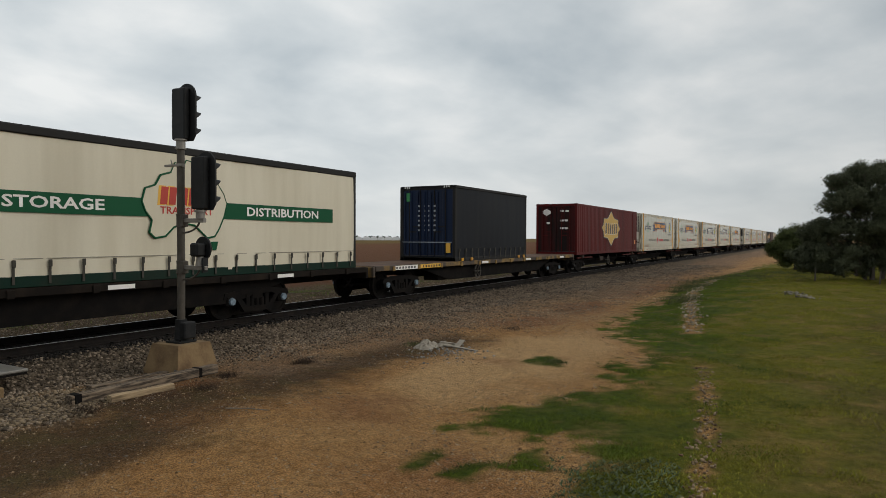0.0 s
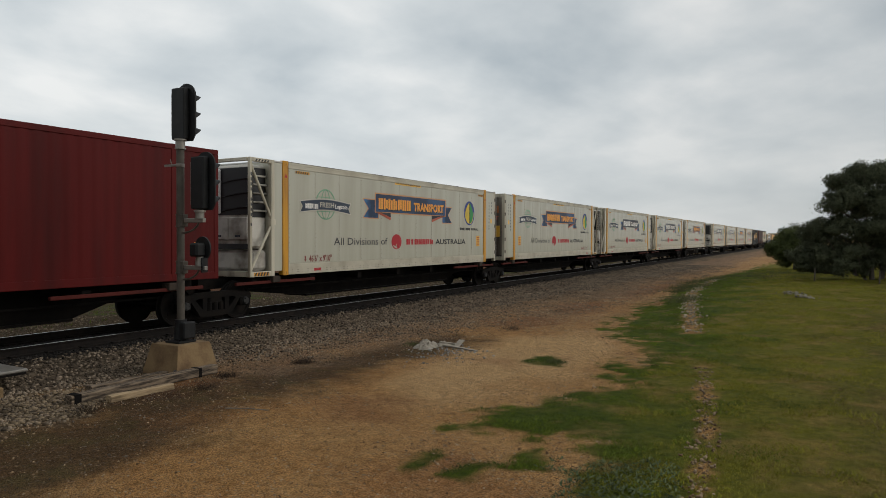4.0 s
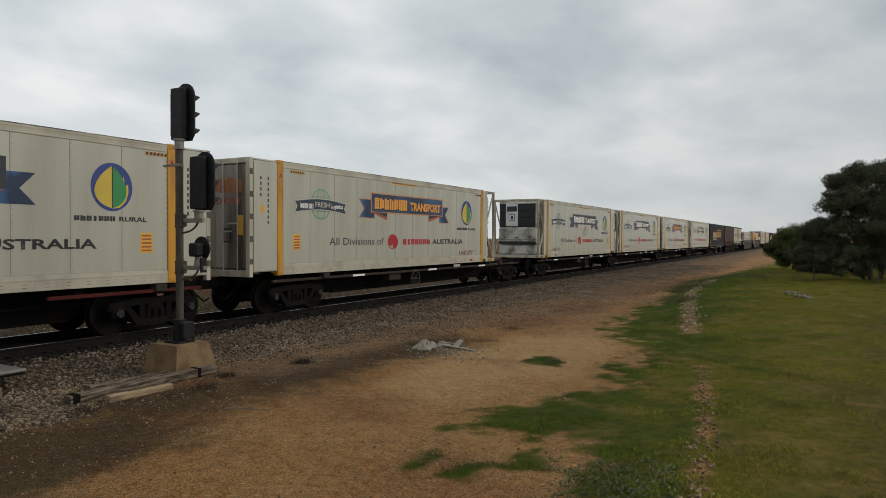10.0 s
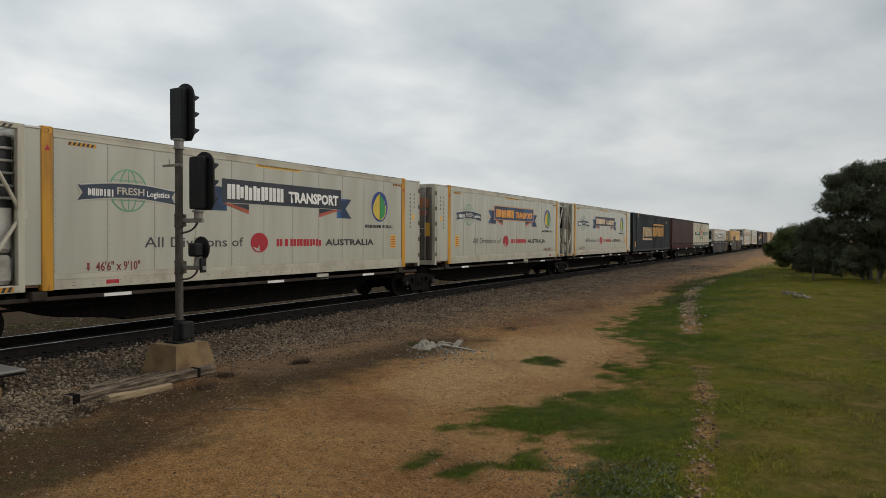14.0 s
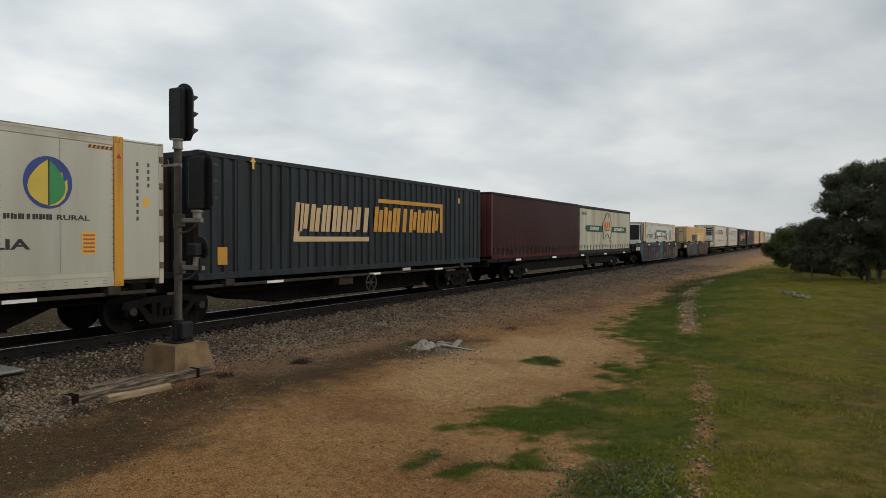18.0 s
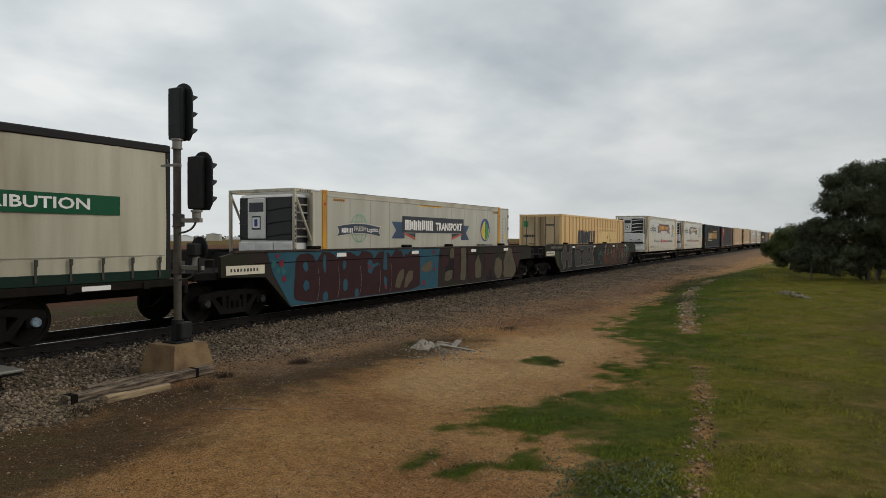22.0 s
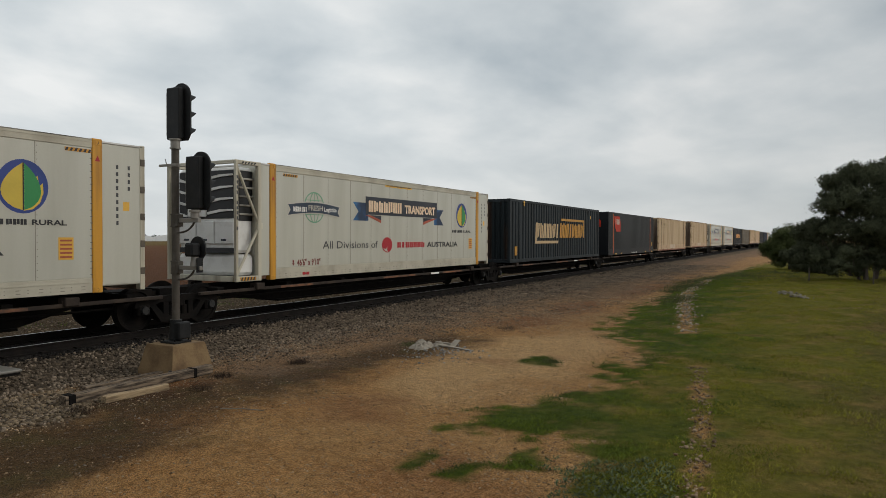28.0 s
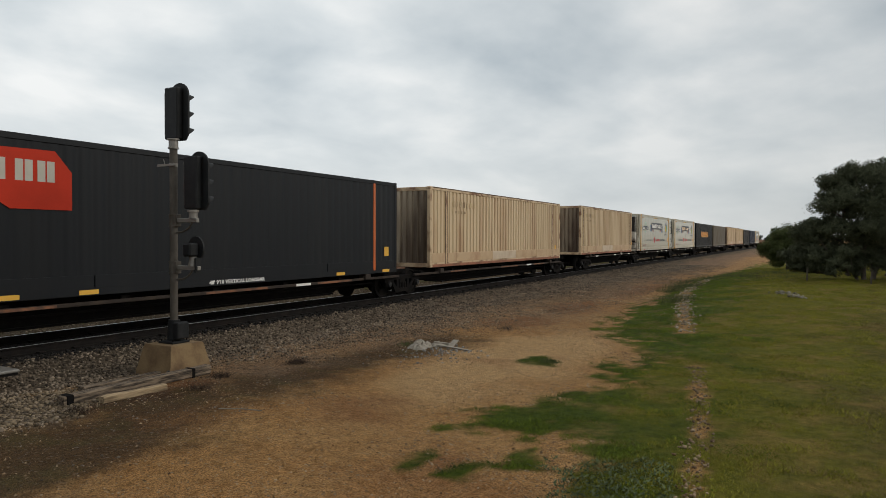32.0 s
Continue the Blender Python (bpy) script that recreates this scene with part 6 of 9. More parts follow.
    lettering("side_lettering", "AUSTRALIA", 2.38, 0.19, BLACK_PRINT, c, (X, 1.88, 1.80 + z0), bold=0.03)
    sheet("warning_sticker", rect(-0.80, 0.84, 3.79 + z0, 3.885 + z0), X, YELLOW_STICKER, c)
    bars("warning_lettering", 26, -0.75, 0.78, 3.815 + z0, 3.855 + z0, X + 0.003, GREY_PRINT, c, fill=0.5, seed=4)
    ys, yd = (5.22, -5.06) if u < 0 else (-5.50, 4.15)
    lettering("dimension_lettering", "46'6\" x 9'10\"", 0.98, 0.19, DIM_RED, c, (X, yd, 1.36 + z0))
    sheet("arrow_mark", [(yd - 0.20, 1.44 + z0), (yd - 0.15, 1.37 + z0), (yd - 0.10, 1.44 + z0), (yd - 0.13, 1.44 + z0), (yd - 0.12, 1.53 + z0), (yd - 0.18, 1.53 + z0), (yd - 0.17, 1.44 + z0)], X, DIM_RED, c)
    sheet("data_sticker", rect(ys, ys + 0.29, 1.70 + z0, 2.12 + z0), X, YELLOW_STICKER, c)
    for k in range(5):
        sheet("sticker_line", rect(ys + 0.03, ys + 0.26, 1.735 + 0.077 * k + z0, 1.77 + 0.077 * k + z0), X + 0.003, RUST_RED_VINYL, c)
    gi = Geo()
    for k in range(9):
        gi.box(W + 0.0045, W + 0.006, -u * 6.42 - 0.025, -u * 6.42 + 0.025, 2.45 - k * 0.14, 2.53 - k * 0.14)
        if k < 4:
            gi.box(W + 0.0045, W + 0.006, -u * 6.68 - 0.025, -u * 6.68 + 0.025, 2.45 - k * 0.14, 2.53 - k * 0.14)
    part("marking", gi, GREY_PRINT, c)["kind"] = "stuff"
    sheet("data_sticker", rect(-u * 6.62 - 0.07, -u * 6.62 + 0.07, 1.62, 1.80), W + 0.0045, YELLOW_STICKER, c)
    if style == "pale_s":   # faint scrubbed-off scrawl and spots of rust
        rnd = random.Random(3)
        for k in range(9):
            sheet("scrubbed_scrawl", blob(0.35 + rnd.uniform(-0.45, 0.45), 1.42 + rnd.uniform(-0.28, 0.26), rnd.uniform(0.06, 0.2), rnd.uniform(0.05, 0.14), k, 12, 0.3), X + 0.0008 * k, SMUDGE, c)
        for k in range(12):
            sheet("rust_spot", blob(rnd.uniform(-5.5, 5.5), rnd.uniform(0.4, 1.6), 0.02, 0.025, k, 7, 0.3), X + 0.001, RUST, c)
    return moving(c, s)


SMUDGE = mat("scrubbed_grey_scrawl", (0.30, 0.295, 0.26), 0.5, dirt=(0.46, 0.45, 0.38), amt=0.9, scale=6, vary=0.1, lo=0.4, hi=0.6)
RIBBON_SLATE = mat("slate_blue_ribbon", (0.022, 0.036, 0.062), 0.5, dirt=(0.045, 0.07, 0.10), amt=0.7, scale=1.6, vary=0.06)
FADED_PALE = mat("faded_pale_print", (0.50, 0.47, 0.40), 0.5, dirt=(0.34, 0.30, 0.22), amt=0.5, vary=0.05)
BANNER_EDGE = mat("thin_orange_edge", (0.55, 0.26, 0.10), 0.5, vary=0.06)
DOOR_ORANGE = mat("weathered_orange_print", (0.42, 0.15, 0.045), 0.6, dirt=(0.12, 0.06, 0.035), amt=0.9, scale=2.0, streak=True, vary=0.1, lo=0.45, hi=0.65)
REEFER_STYLES = {"pale_s": (PALE, NAVY, NAVY_BLUE), "orange": (ORANGE, BANNER_BLUE, BLUE), "pale": (PALE, NAVY, BLUE), "peach": (PEACH, NAVY, BLUE), "pale_b": (PALE, NAVY, NAVY_BLUE), "orange_w": (ORANGE, NAVY, BLUE), "peach_w": (PEACH, NAVY, BLUE)}


def curtain_box(L, H, s, z, tarp, end_mat, rail_mat, base_mat, label, end="door", straps=22, group="curtain-sided containers"):
    """A curtain-sided container: hanging curtain with straps and buckles, roof rail, base rail, solid ends."""
    c = thing("curtain_container", label, "container", group)
    c.location.z = z
    h, W = L / 2, 1.25
    soft = 1.0 if tarp in (CREAM_TARP, GREY_TARP) else 0.3   # the dark curtains hang taut
    part("body", Geo().box(-W + 0.10, W - 0.10, -h + 0.06, h - 0.06, 0.12, H - 0.05), rail_mat, c)
    for sg in (-1, 1):
        n = straps * 4
        vs, fs = [], []
        rnd = random.Random(int(s))
        for i in range(n + 1):
            y = -h + 0.12 + (L - 0.24) * i / n
            for j, zz in enumerate((0.14, 0.45, 1.2, 2.0, H - 0.11)):
                belly = 0.016 * math.sin(math.pi * (zz - 0.14) / (H - 0.34))
                vs.append((sg * (W - 0.012 + belly + 0.010 * math.sin(i * 1.57) * (1 if j < 2 else 0.3) * soft + rnd.uniform(-0.006, 0.006) * soft + 0.012 * math.sin(y * 1.1 + zz)), y, zz))
        for i in range(n):
            for j in range(4):
                q = (i * 5 + j, (i + 1) * 5 + j, (i + 1) * 5 + j + 1, i * 5 + j + 1)
                fs.append(q if sg > 0 else q[::-1])
        part("curtain", Geo().add(vs, fs), tarp, c)
        x0, x1 = (W - 0.12, W + 0.02) if sg > 0 else (-W - 0.02, -W + 0.12)
        if sg > 0:
            part("curtain_seam", Geo().box(W - 0.004, W + 0.006, -h + 0.13, h - 0.13, 0.505, 0.517), SEAM if tarp in (CREAM_TARP, GREY_TARP) else rail_mat, c)
        part("roof_rail", Geo().box(x0, x1, -h, h, H - (0.17 if tarp in (CREAM_TARP, GREY_TARP) else 0.12), H - 0.01, 0.02), rail_mat, c)
        part("base_rail", Geo().box(x0, x1 - sg * 0.01, -h, h, 0.0, 0.20 if tarp in (CREAM_TARP, GREY_TARP) else 0.145, 0.01), base_mat, c)
        for e in (-1, 1):
            part("corner_post", Geo().box(x0, x1 - sg * 0.015, e * (h - 0.06) - 0.06, e * (h - 0.06) + 0.06, 0.0, H - 0.05, 0.01), rail_mat if base_mat is not WAGON_RED else MAROON_POST, c)
    for k in range(straps):
        y = -h + 0.30 + (L - 0.6) * k / (straps - 1)
        st = part("strap", shared("strap", lambda: Geo().box(W + 0.024, W + 0.034, -0.024, 0.024, 0.06, 0.46).mesh("strap", STRAP)), None, c, "", (0, y, 0))
        part("buckle", shared("buckle", lambda: Geo().box(W + 0.034, W + 0.058, -0.035, 0.035, 0.36, 0.49, 0.008).mesh("buckle", GALV if tarp is BLACK_TARP else STRAP)), None, st)
    part("roof", Geo().box(-W + 0.02, W - 0.02, -h + 0.02, h - 0.02, H - 0.05, H, 0.01), rail_mat, c)
    if end == "door":
        doors(c, -h + 0.04, H, W, end_mat, rail_mat)
    else:
        part("end_panel", corrugated_end(-W + 0.12, W - 0.12, 0.1, H - 0.1, -h + 0.01, 0.04, 0.24), end_mat, c)
    part("rear_panel", Geo().box(-W + 0.12, W - 0.12, h - 0.06, h - 0.01, 0.1, H - 0.1), end_mat, c)
    return moving(c, s)


# ---- particular containers ----
def red_container(s, z):
    c = thing("box_container", "oxide-red corrugated container with a mustard diamond emblem", "container", "box containers")
    c.location.z = z
    H, W = 2.99, 1.25
    shell(c, 14.4, H, W, CORR_RED, CORR_RED, 0.28, 0.014, (-6.0, 6.0), end="door", end_mat=RED_GRIMY)
    X = W + 0.001
    k = -1.06
    dia = [(-2.12, 2.71), (-1.72, 2.50), (-1.62, 2.13), (-0.75, 2.06), (0.04, 1.58), (0.85, 2.06), (1.70, 2.10), (1.78, 2.47), (2.24, 2.70), (1.78, 2.92), (1.70, 3.28), (0.85, 3.32), (0.04, 3.79), (-0.75, 3.32), (-1.62, 3.29), (-1.72, 2.92)]
    sheet("emblem_border", [(0.05 + (y - 0.05) * 1.085, zz + k + (zz - 2.69) * 0.115) for y, zz in dia], X, BLACK_PRINT, c)
    sheet("emblem_line", [(0.05 + (y - 0.05) * 1.015, zz + k + (zz - 2.69) * 0.020) for y, zz in dia], X + 0.003, PALE, c)
    sheet("emblem", [(y, zz + k) for y, zz in dia], X + 0.006, GOLD, c, label="mustard-yellow diamond emblem")
    bars("emblem_lettering", 6, -1.45, 1.60, 2.27 + k, 3.05 + k, X + 0.0085, PALE, c, fill=0.66, seed=12)
    bars("emblem_lettering", 6, -1.45, 1.60, 2.30 + k, 3.02 + k, X + 0.011, BLACK_PRINT, c, fill=0.56, seed=12)
    e = Geo().prism([(-0.85, 2.42), (-0.6, 2.28), (-0.35, 2.42), (-0.35, 2.56), (-0.6, 2.70), (-0.85, 2.56)], "y", -7.185, -7.182)
    part("door_emblem", e, PALE, c)
    g = Geo()
    for x, zz in ((0.25, 2.5), (0.55, 2.5), (0.25, 1.95), (0.5, 1.95), (0.25, 1.5), (0.5, 1.5), (-0.6, 1.8)):
        g.box(x, x + 0.2, -7.185, -7.182, zz, zz + 0.11)
    part("marking", g, PALE, c)["kind"] = "stuff"
    sheet("data_sticker", rect(6.5, 6.75, 0.55, 0.85), X, ORANGE, c)
    return moving(c, s)


def slate_container(s, z, tag=False):
    c = thing("box_container", "slate-blue corrugated container with white and orange trade lettering", "container", "box containers")
    c.location.z = z
    H, W = 2.98, 1.25
    shell(c, 14.55, H, W, CORR_BLUEGREY, CORR_BLUEGREY, 0.36, 0.045, (-6.0, 6.0), end="corrugated", end_mat=SLATE_RUSTED, flat=0.62)
    X, k = W + 0.001, -0.86
    bars("trade_lettering", 7, -4.0, -0.62, 2.02 + k, 2.78 + k, X, AMBER_PALE, c, slant=0.10, fill=0.76, seed=21)
    sheet("lettering_stem", rect(-4.12, -3.9, 1.74 + k, 2.80 + k, 0.10), X, AMBER_PALE, c)
    sheet("underline", rect(-4.12, -0.66, 1.74 + k, 1.88 + k), X + 0.003, AMBER_PALE, c)
    bars("trade_lettering", 8, -0.45, 3.72, 2.04 + k, 2.84 + k, X, AMBER, c, slant=0.10, fill=0.76, seed=22)
    sheet("overline", rect(-0.16, 4.04, 2.97 + k, 3.10 + k), X + 0.003, AMBER, c)
    sheet("lettering_stem", rect(3.86, 4.05, 2.04 + k, 3.10 + k), X, AMBER, c)
    sheet("data_sticker", rect(-6.72, -6.42, 1.20 + k, 1.62 + k), X, AMBER, c)
    sheet("arrow_mark", [(-5.62, 3.55 + k), (-5.54, 3.55 + k), (-5.54, 3.72 + k), (-5.48, 3.72 + k), (-5.58, 3.84 + k), (-5.68, 3.72 + k), (-5.62, 3.72 + k)], X, YELLOW_STICKER, c)
    sheet("arrow_mark", rect(5.3, 5.42, 3.2 + k, 3.4 + k), X, YELLOW_STICKER, c)
    g = Geo()
    for i in range(5):
        g.box(-0.9 + 0.12 * i, -0.84 + 0.12 * i, -7.28, -7.277, 1.05, 1.13)
    part("marking", g, AMBER, c)["kind"] = "stuff"
    return moving(c, s)


def charcoal_container(s, z):
    c = thing("box_container", "charcoal ribbed container with orange posts and red emblem patches", "container", "box containers")
    c.location.z = z
    H, W = 2.98, 1.25
    shell(c, 14.5, H, W, CORR_CHARCOAL, CORR_CHARCOAL, 0.30, 0.012, (-5.95, 5.95), POST_ORANGE, "flat", flat=0.60, post_w=0.06)
    for y0, y1 in ((-7.1, -6.03), (-5.87, -3.6), (-3.57, 3.57), (3.6, 5.87), (6.03, 7.1)):
        part("skirt_plate", Geo().box(W - 0.03, W + 0.0015, y0, y1, 0.15, 0.40, 0.006), CORR_CHARCOAL, c)
    X, k = W + 0.002, -0.86
    sheet("emblem_patch", [(-5.76, 3.56 + k), (-4.35, 3.58 + k), (-4.03, 3.20 + k), (-4.03, 2.50 + k), (-5.15, 2.50 + k), (-5.50, 2.72 + k), (-5.70, 3.10 + k)], X, EMBLEM_RED, c, label="red emblem patch")
    bars("emblem_lettering", 3, -5.50, -4.32, 3.00 + k, 3.38 + k, X + 0.003, FADED_PALE, c, fill=0.74, seed=31)
    e = Geo().prism([(-0.85, 2.62), (0.45, 2.62), (0.72, 2.35), (0.72, 1.95), (-0.55, 1.95), (-0.80, 2.2)], "y", -7.235, -7.231)
    part("end_emblem", e, EMBLEM_RED, c, "red emblem patch")
    g = Geo()
    for x in (-0.66, -0.30, 0.06):
        g.box(x, x + 0.26, -7.239, -7.236, 2.22, 2.52)
    part("end_lettering", g, PALE, c)
    part("data_sticker", Geo().box(-0.25, 0.12, -7.235, -7.231, 0.55, 0.9), YELLOW_STICKER, c)
    lettering("dimension_lettering", "48' 9'10 VERTICAL LOADBAR", 1.80, 0.10, PALE, c, (W + 0.002, -0.75, 0.04), bold=0.035)
    for y in (-5.2, -3.7, 4.2, 6.6):
        sheet("reflector", rect(y - 0.2, y + 0.2, 0.03, 0.12), W + 0.002, YELLOW_STICKER, c)
    sheet("data_sticker", rect(6.5, 6.75, 0.55, 0.85), X, YELLOW_STICKER, c)
    return moving(c, s)


def cream_container(s, z, L=14.4, body=None, label="cream ribbed container with rust-streaked end", detail=True, H=2.98):
    c = thing("box_container", label, "container", "box containers")
    c.location.z = z
    W = 1.25
    body = body or CORR_CREAM
    shell(c, L, H, W, body, CREAM_RAIL if body is CORR_CREAM else body, 0.30, 0.040, (-5.95, 5.95), end="corrugated", end_mat=SOOT_END if body is CORR_CREAM else body, flat=0.6, post_w=0.055)
    if body is CORR_CREAM:
        # plain plated skirt, its joints, and the rusted sill under it
        h = L / 2
        stops = [-h + 0.14, -6.02, -5.88, -5.1, -1.7, 0.9, 3.6, 5.0, 5.88, 6.02, h - 0.14]
        for y0, y1 in zip(stops, stops[1:]):
            if y1 - y0 > 0.2:
                part("skirt_plate", Geo().box(W - 0.03, W + 0.004, y0 + 0.012, y1 - 0.012, 0.17, 0.52, 0.006), CREAM_PATCH if y0 == -1.7 else CREAM_SKIRT, c)
        part("sill_edge", Geo().box(W - 0.02, W + 0.007, -h + 0.18, h - 0.18, 0.0, 0.105, 0.004), RUST_SILL, c, "rust-red lower edge")
        for y in (-5.95, 5.95):
            for e in (-0.062, 0.062):
                part("post_joint", Geo().box(W - 0.012, W + 0.0075, y + e - 0.012, y + e + 0.012, 0.1, H - 0.1), RUST_LINE, c)
        part("roof_edge", Geo().box(W - 0.05, W + 0.004, -h + 0.18, h - 0.18, H - 0.035, H + 0.002, 0.004), RUST_LINE, c, "rusted upper edge")
    if detail:
        bars("faded_lettering", 7, -5.55, -3.4, 2.30, 2.52, W + 0.002, TAN_STAINED, c, fill=0.5, seed=41)
        bars("faded_lettering", 5, -5.55, -4.3, 2.05, 2.15, W + 0.002, TAN_STAINED, c, fill=0.5, seed=42)
        sheet("data_sticker", rect(6.3, 6.5, 0.5, 0.7), W + 0.002, YELLOW_STICKER, c)
    return moving(c, s)


def plain_container(s, z, L, body, label, lett=None):
    c = thing("box_container", label, "container", "box containers")
    c.location.z = z
    shell(c, L, 2.9, 1.25, body, body, 0.36, 0.04, (), end="corrugated")
    if lett:
        bars("trade_lettering", 9, -3.2, 3.2, 1.2, 1.9, 1.252, lett, c, fill=0.7)
    return moving(c, s)


def tan_container(s, z):
    c = thing("box_container", "faded yellow ribbed container with dark blue trade lettering", "container", "box containers")
    c.location.z = z
    H, W = 3.0, 1.25
    shell(c, 13.45, H, W, CORR_TAN, CORR_TAN, 0.62, 0.042, (-5.95, 5.95), end="door", end_mat=TAN_STAINED, flat=0.92, bar_mat=HINGE)
    k = -0.37
    bars("trade_lettering", 7, -3.95, -0.45, 1.72 + k, 2.50 + k, W + 0.002, TAN_INK, c, slant=0.16, fill=0.78, seed=51)
    sheet("faded_patch", rect(0.6, 3.9, 1.72 + k, 2.5 + k), W + 0.0015, TAN_PATCH, c)
    part("door_plate", Geo().box(-1.0, -0.72, -6.72, -6.715, 2.3, 2.62), TEAL, c, "green plate on the door")
    g = Geo()
    for i in range(7):
        g.box(-1.0 + 0.1 * i, -0.93 + 0.1 * i, -6.72, -6.716, 1.72, 1.86)
    for i in range(4):
        g.box(0.35 + 0.12 * i, 0.43 + 0.12 * i, -6.72, -6.716, 2.35, 2.45)
    part("marking", g, BLACK_PRINT, c)["kind"] = "stuff"
    bars("faint_lettering", 8, 0.5, 4.6, 1.72 + k, 2.46 + k, W + 0.0022, TAN_GHOST, c, slant=0.10, fill=0.86, seed=53)
    sheet("faint_line", rect(-0.3, 5.0, 2.62 + k, 2.70 + k), W + 0.0022, TAN_GHOST, c)
    for i, (y, zz, a, b) in enumerate(((2.55, 1.75, 0.05, 0.12), (3.15, 1.68, 0.06, 0.26), (3.22, 1.52, 0.05, 0.10), (5.3, 2.88, 0.05, 0.10))):
        sheet("rust_scar", blob(y, zz, a, b, i + 3, 12, 0.35), W + 0.0046, RUST, c)
    f = Geo()
    for sg in (-1, 1):
        f.box(sg * 1.19 - 0.05, sg * 1.19 + 0.05, 7.05, 7.15, 0, H, 0.01)
        f.box(sg * 1.19 - 0.04, sg * 1.19 + 0.04, 6.7, 7.1, H - 0.1, H).box(sg * 1.19 - 0.04, sg * 1.19 + 0.04, 6.7, 7.1, 1.7, 1.78)
    f.box(-1.19, 1.19, 7.06, 7.14, H - 0.1, H)
    part("end_frame", f, OFFWHITE, c)
    part("cooling_unit", Geo().box(-0.9, 0.9, 6.74, 7.05, 0.3, 1.5, 0.05), UNIT_WHITE, c)
    return moving(c, s)


MOULD = mat("yellowed_stain", (0.50, 0.44, 0.22), 0.6, dirt=(0.62, 0.57, 0.42), amt=0.8, scale=4, vary=0.08, lo=0.4, hi=0.6)


def cream_curtain(s, z, tarp, L=12.10):
    c = curtain_box(L, 2.88, s, z, tarp, tarp, BLACK_RAIL, TARP_GREEN, "cream curtain-sided container with green band and outline map", straps=19)
    W, k = 1.27, -1.10
    X = W
    sheet("green_band", [(-5.0, 2.62 + k), (-4.70, 2.43 + k), (4.92, 2.43 + k), (4.92, 2.81 + k), (-4.70, 2.81 + k)], X + 0.002, SIGN_GREEN, c)
    outline = [(-1.30, 2.75), (-1.22, 3.02), (-0.98, 3.10), (-0.84, 3.32), (-0.58, 3.40), (-0.48, 3.62), (-0.24, 3.58), (-0.18, 3.70), (0.08, 3.66), (0.06, 3.50), (0.24, 3.36), (0.36, 3.62), (0.46, 3.68), (0.56, 3.42), (0.72, 3.22), (0.88, 3.02), (0.98, 2.78), (0.90, 2.50), (0.76, 2.22), (0.62, 2.02), (0.40, 1.98), (0.20, 2.14), (0.05, 2.26), (-0.20, 2.30), (-0.50, 2.22), (-0.72, 2.02), (-0.98, 1.98), (-1.12, 2.10), (-1.06, 2.36), (-1.22, 2.55)]
    sheet("map_patch", [(y, zz + k) for y, zz in outline], X + 0.005, tarp, c)
    g = Geo()
    for i, (p, q) in enumerate(zip(outline, outline[1:] + outline[:1])):
        g.cyl((X + 0.007, p[0], p[1] + k), (X + 0.007, q[0], q[1] + k), 0.012 if 3 < i < 16 else 0.022, 5)
    part("map_outline", g, SIGN_GREEN, c, "green outline map")
    sheet("map_outline", [(0.5, 1.90 + k), (0.72, 1.90 + k), (0.66, 1.70 + k), (0.56, 1.70 + k)], X + 0.006, SIGN_GREEN, c)
    bars("lettering_shadow", 3, -0.98, 0.56, 2.68 + k, 3.10 + k, X + 0.0085, YELLOW_STICKER, c, slant=0.04, fill=0.74, seed=61)
    bars("trade_lettering", 3, -0.92, 0.62, 2.70 + k, 3.08 + k, X + 0.011, SIGN_RED, c, slant=0.04, fill=0.72, seed=61)
    lettering("side_lettering", "TRANSPORT", 1.42, 0.16, SIGN_RED, c, (X + 0.010, -0.86, 2.50 + k))
    lettering("side_lettering", "STORAGE", 1.90, 0.22, PALE, c, (X + 0.006, -4.02, 2.52 + k))
    lettering("side_lettering", "DISTRIBUTION", 2.66, 0.22, PALE, c, (X + 0.006, 1.62, 2.52 + k))
    bars("marking", 6, -5.6, -4.75, 3.44 + k, 3.60 + k, X + 0.002, BLACK_PRINT, c, fill=0.5, seed=63)
    if tarp is CREAM_TARP:
        sheet("mould_stain", blob(-5.2, 0.75, 0.35, 0.22, 5, 14, 0.3), X + 0.0015, MOULD, c)
    return c


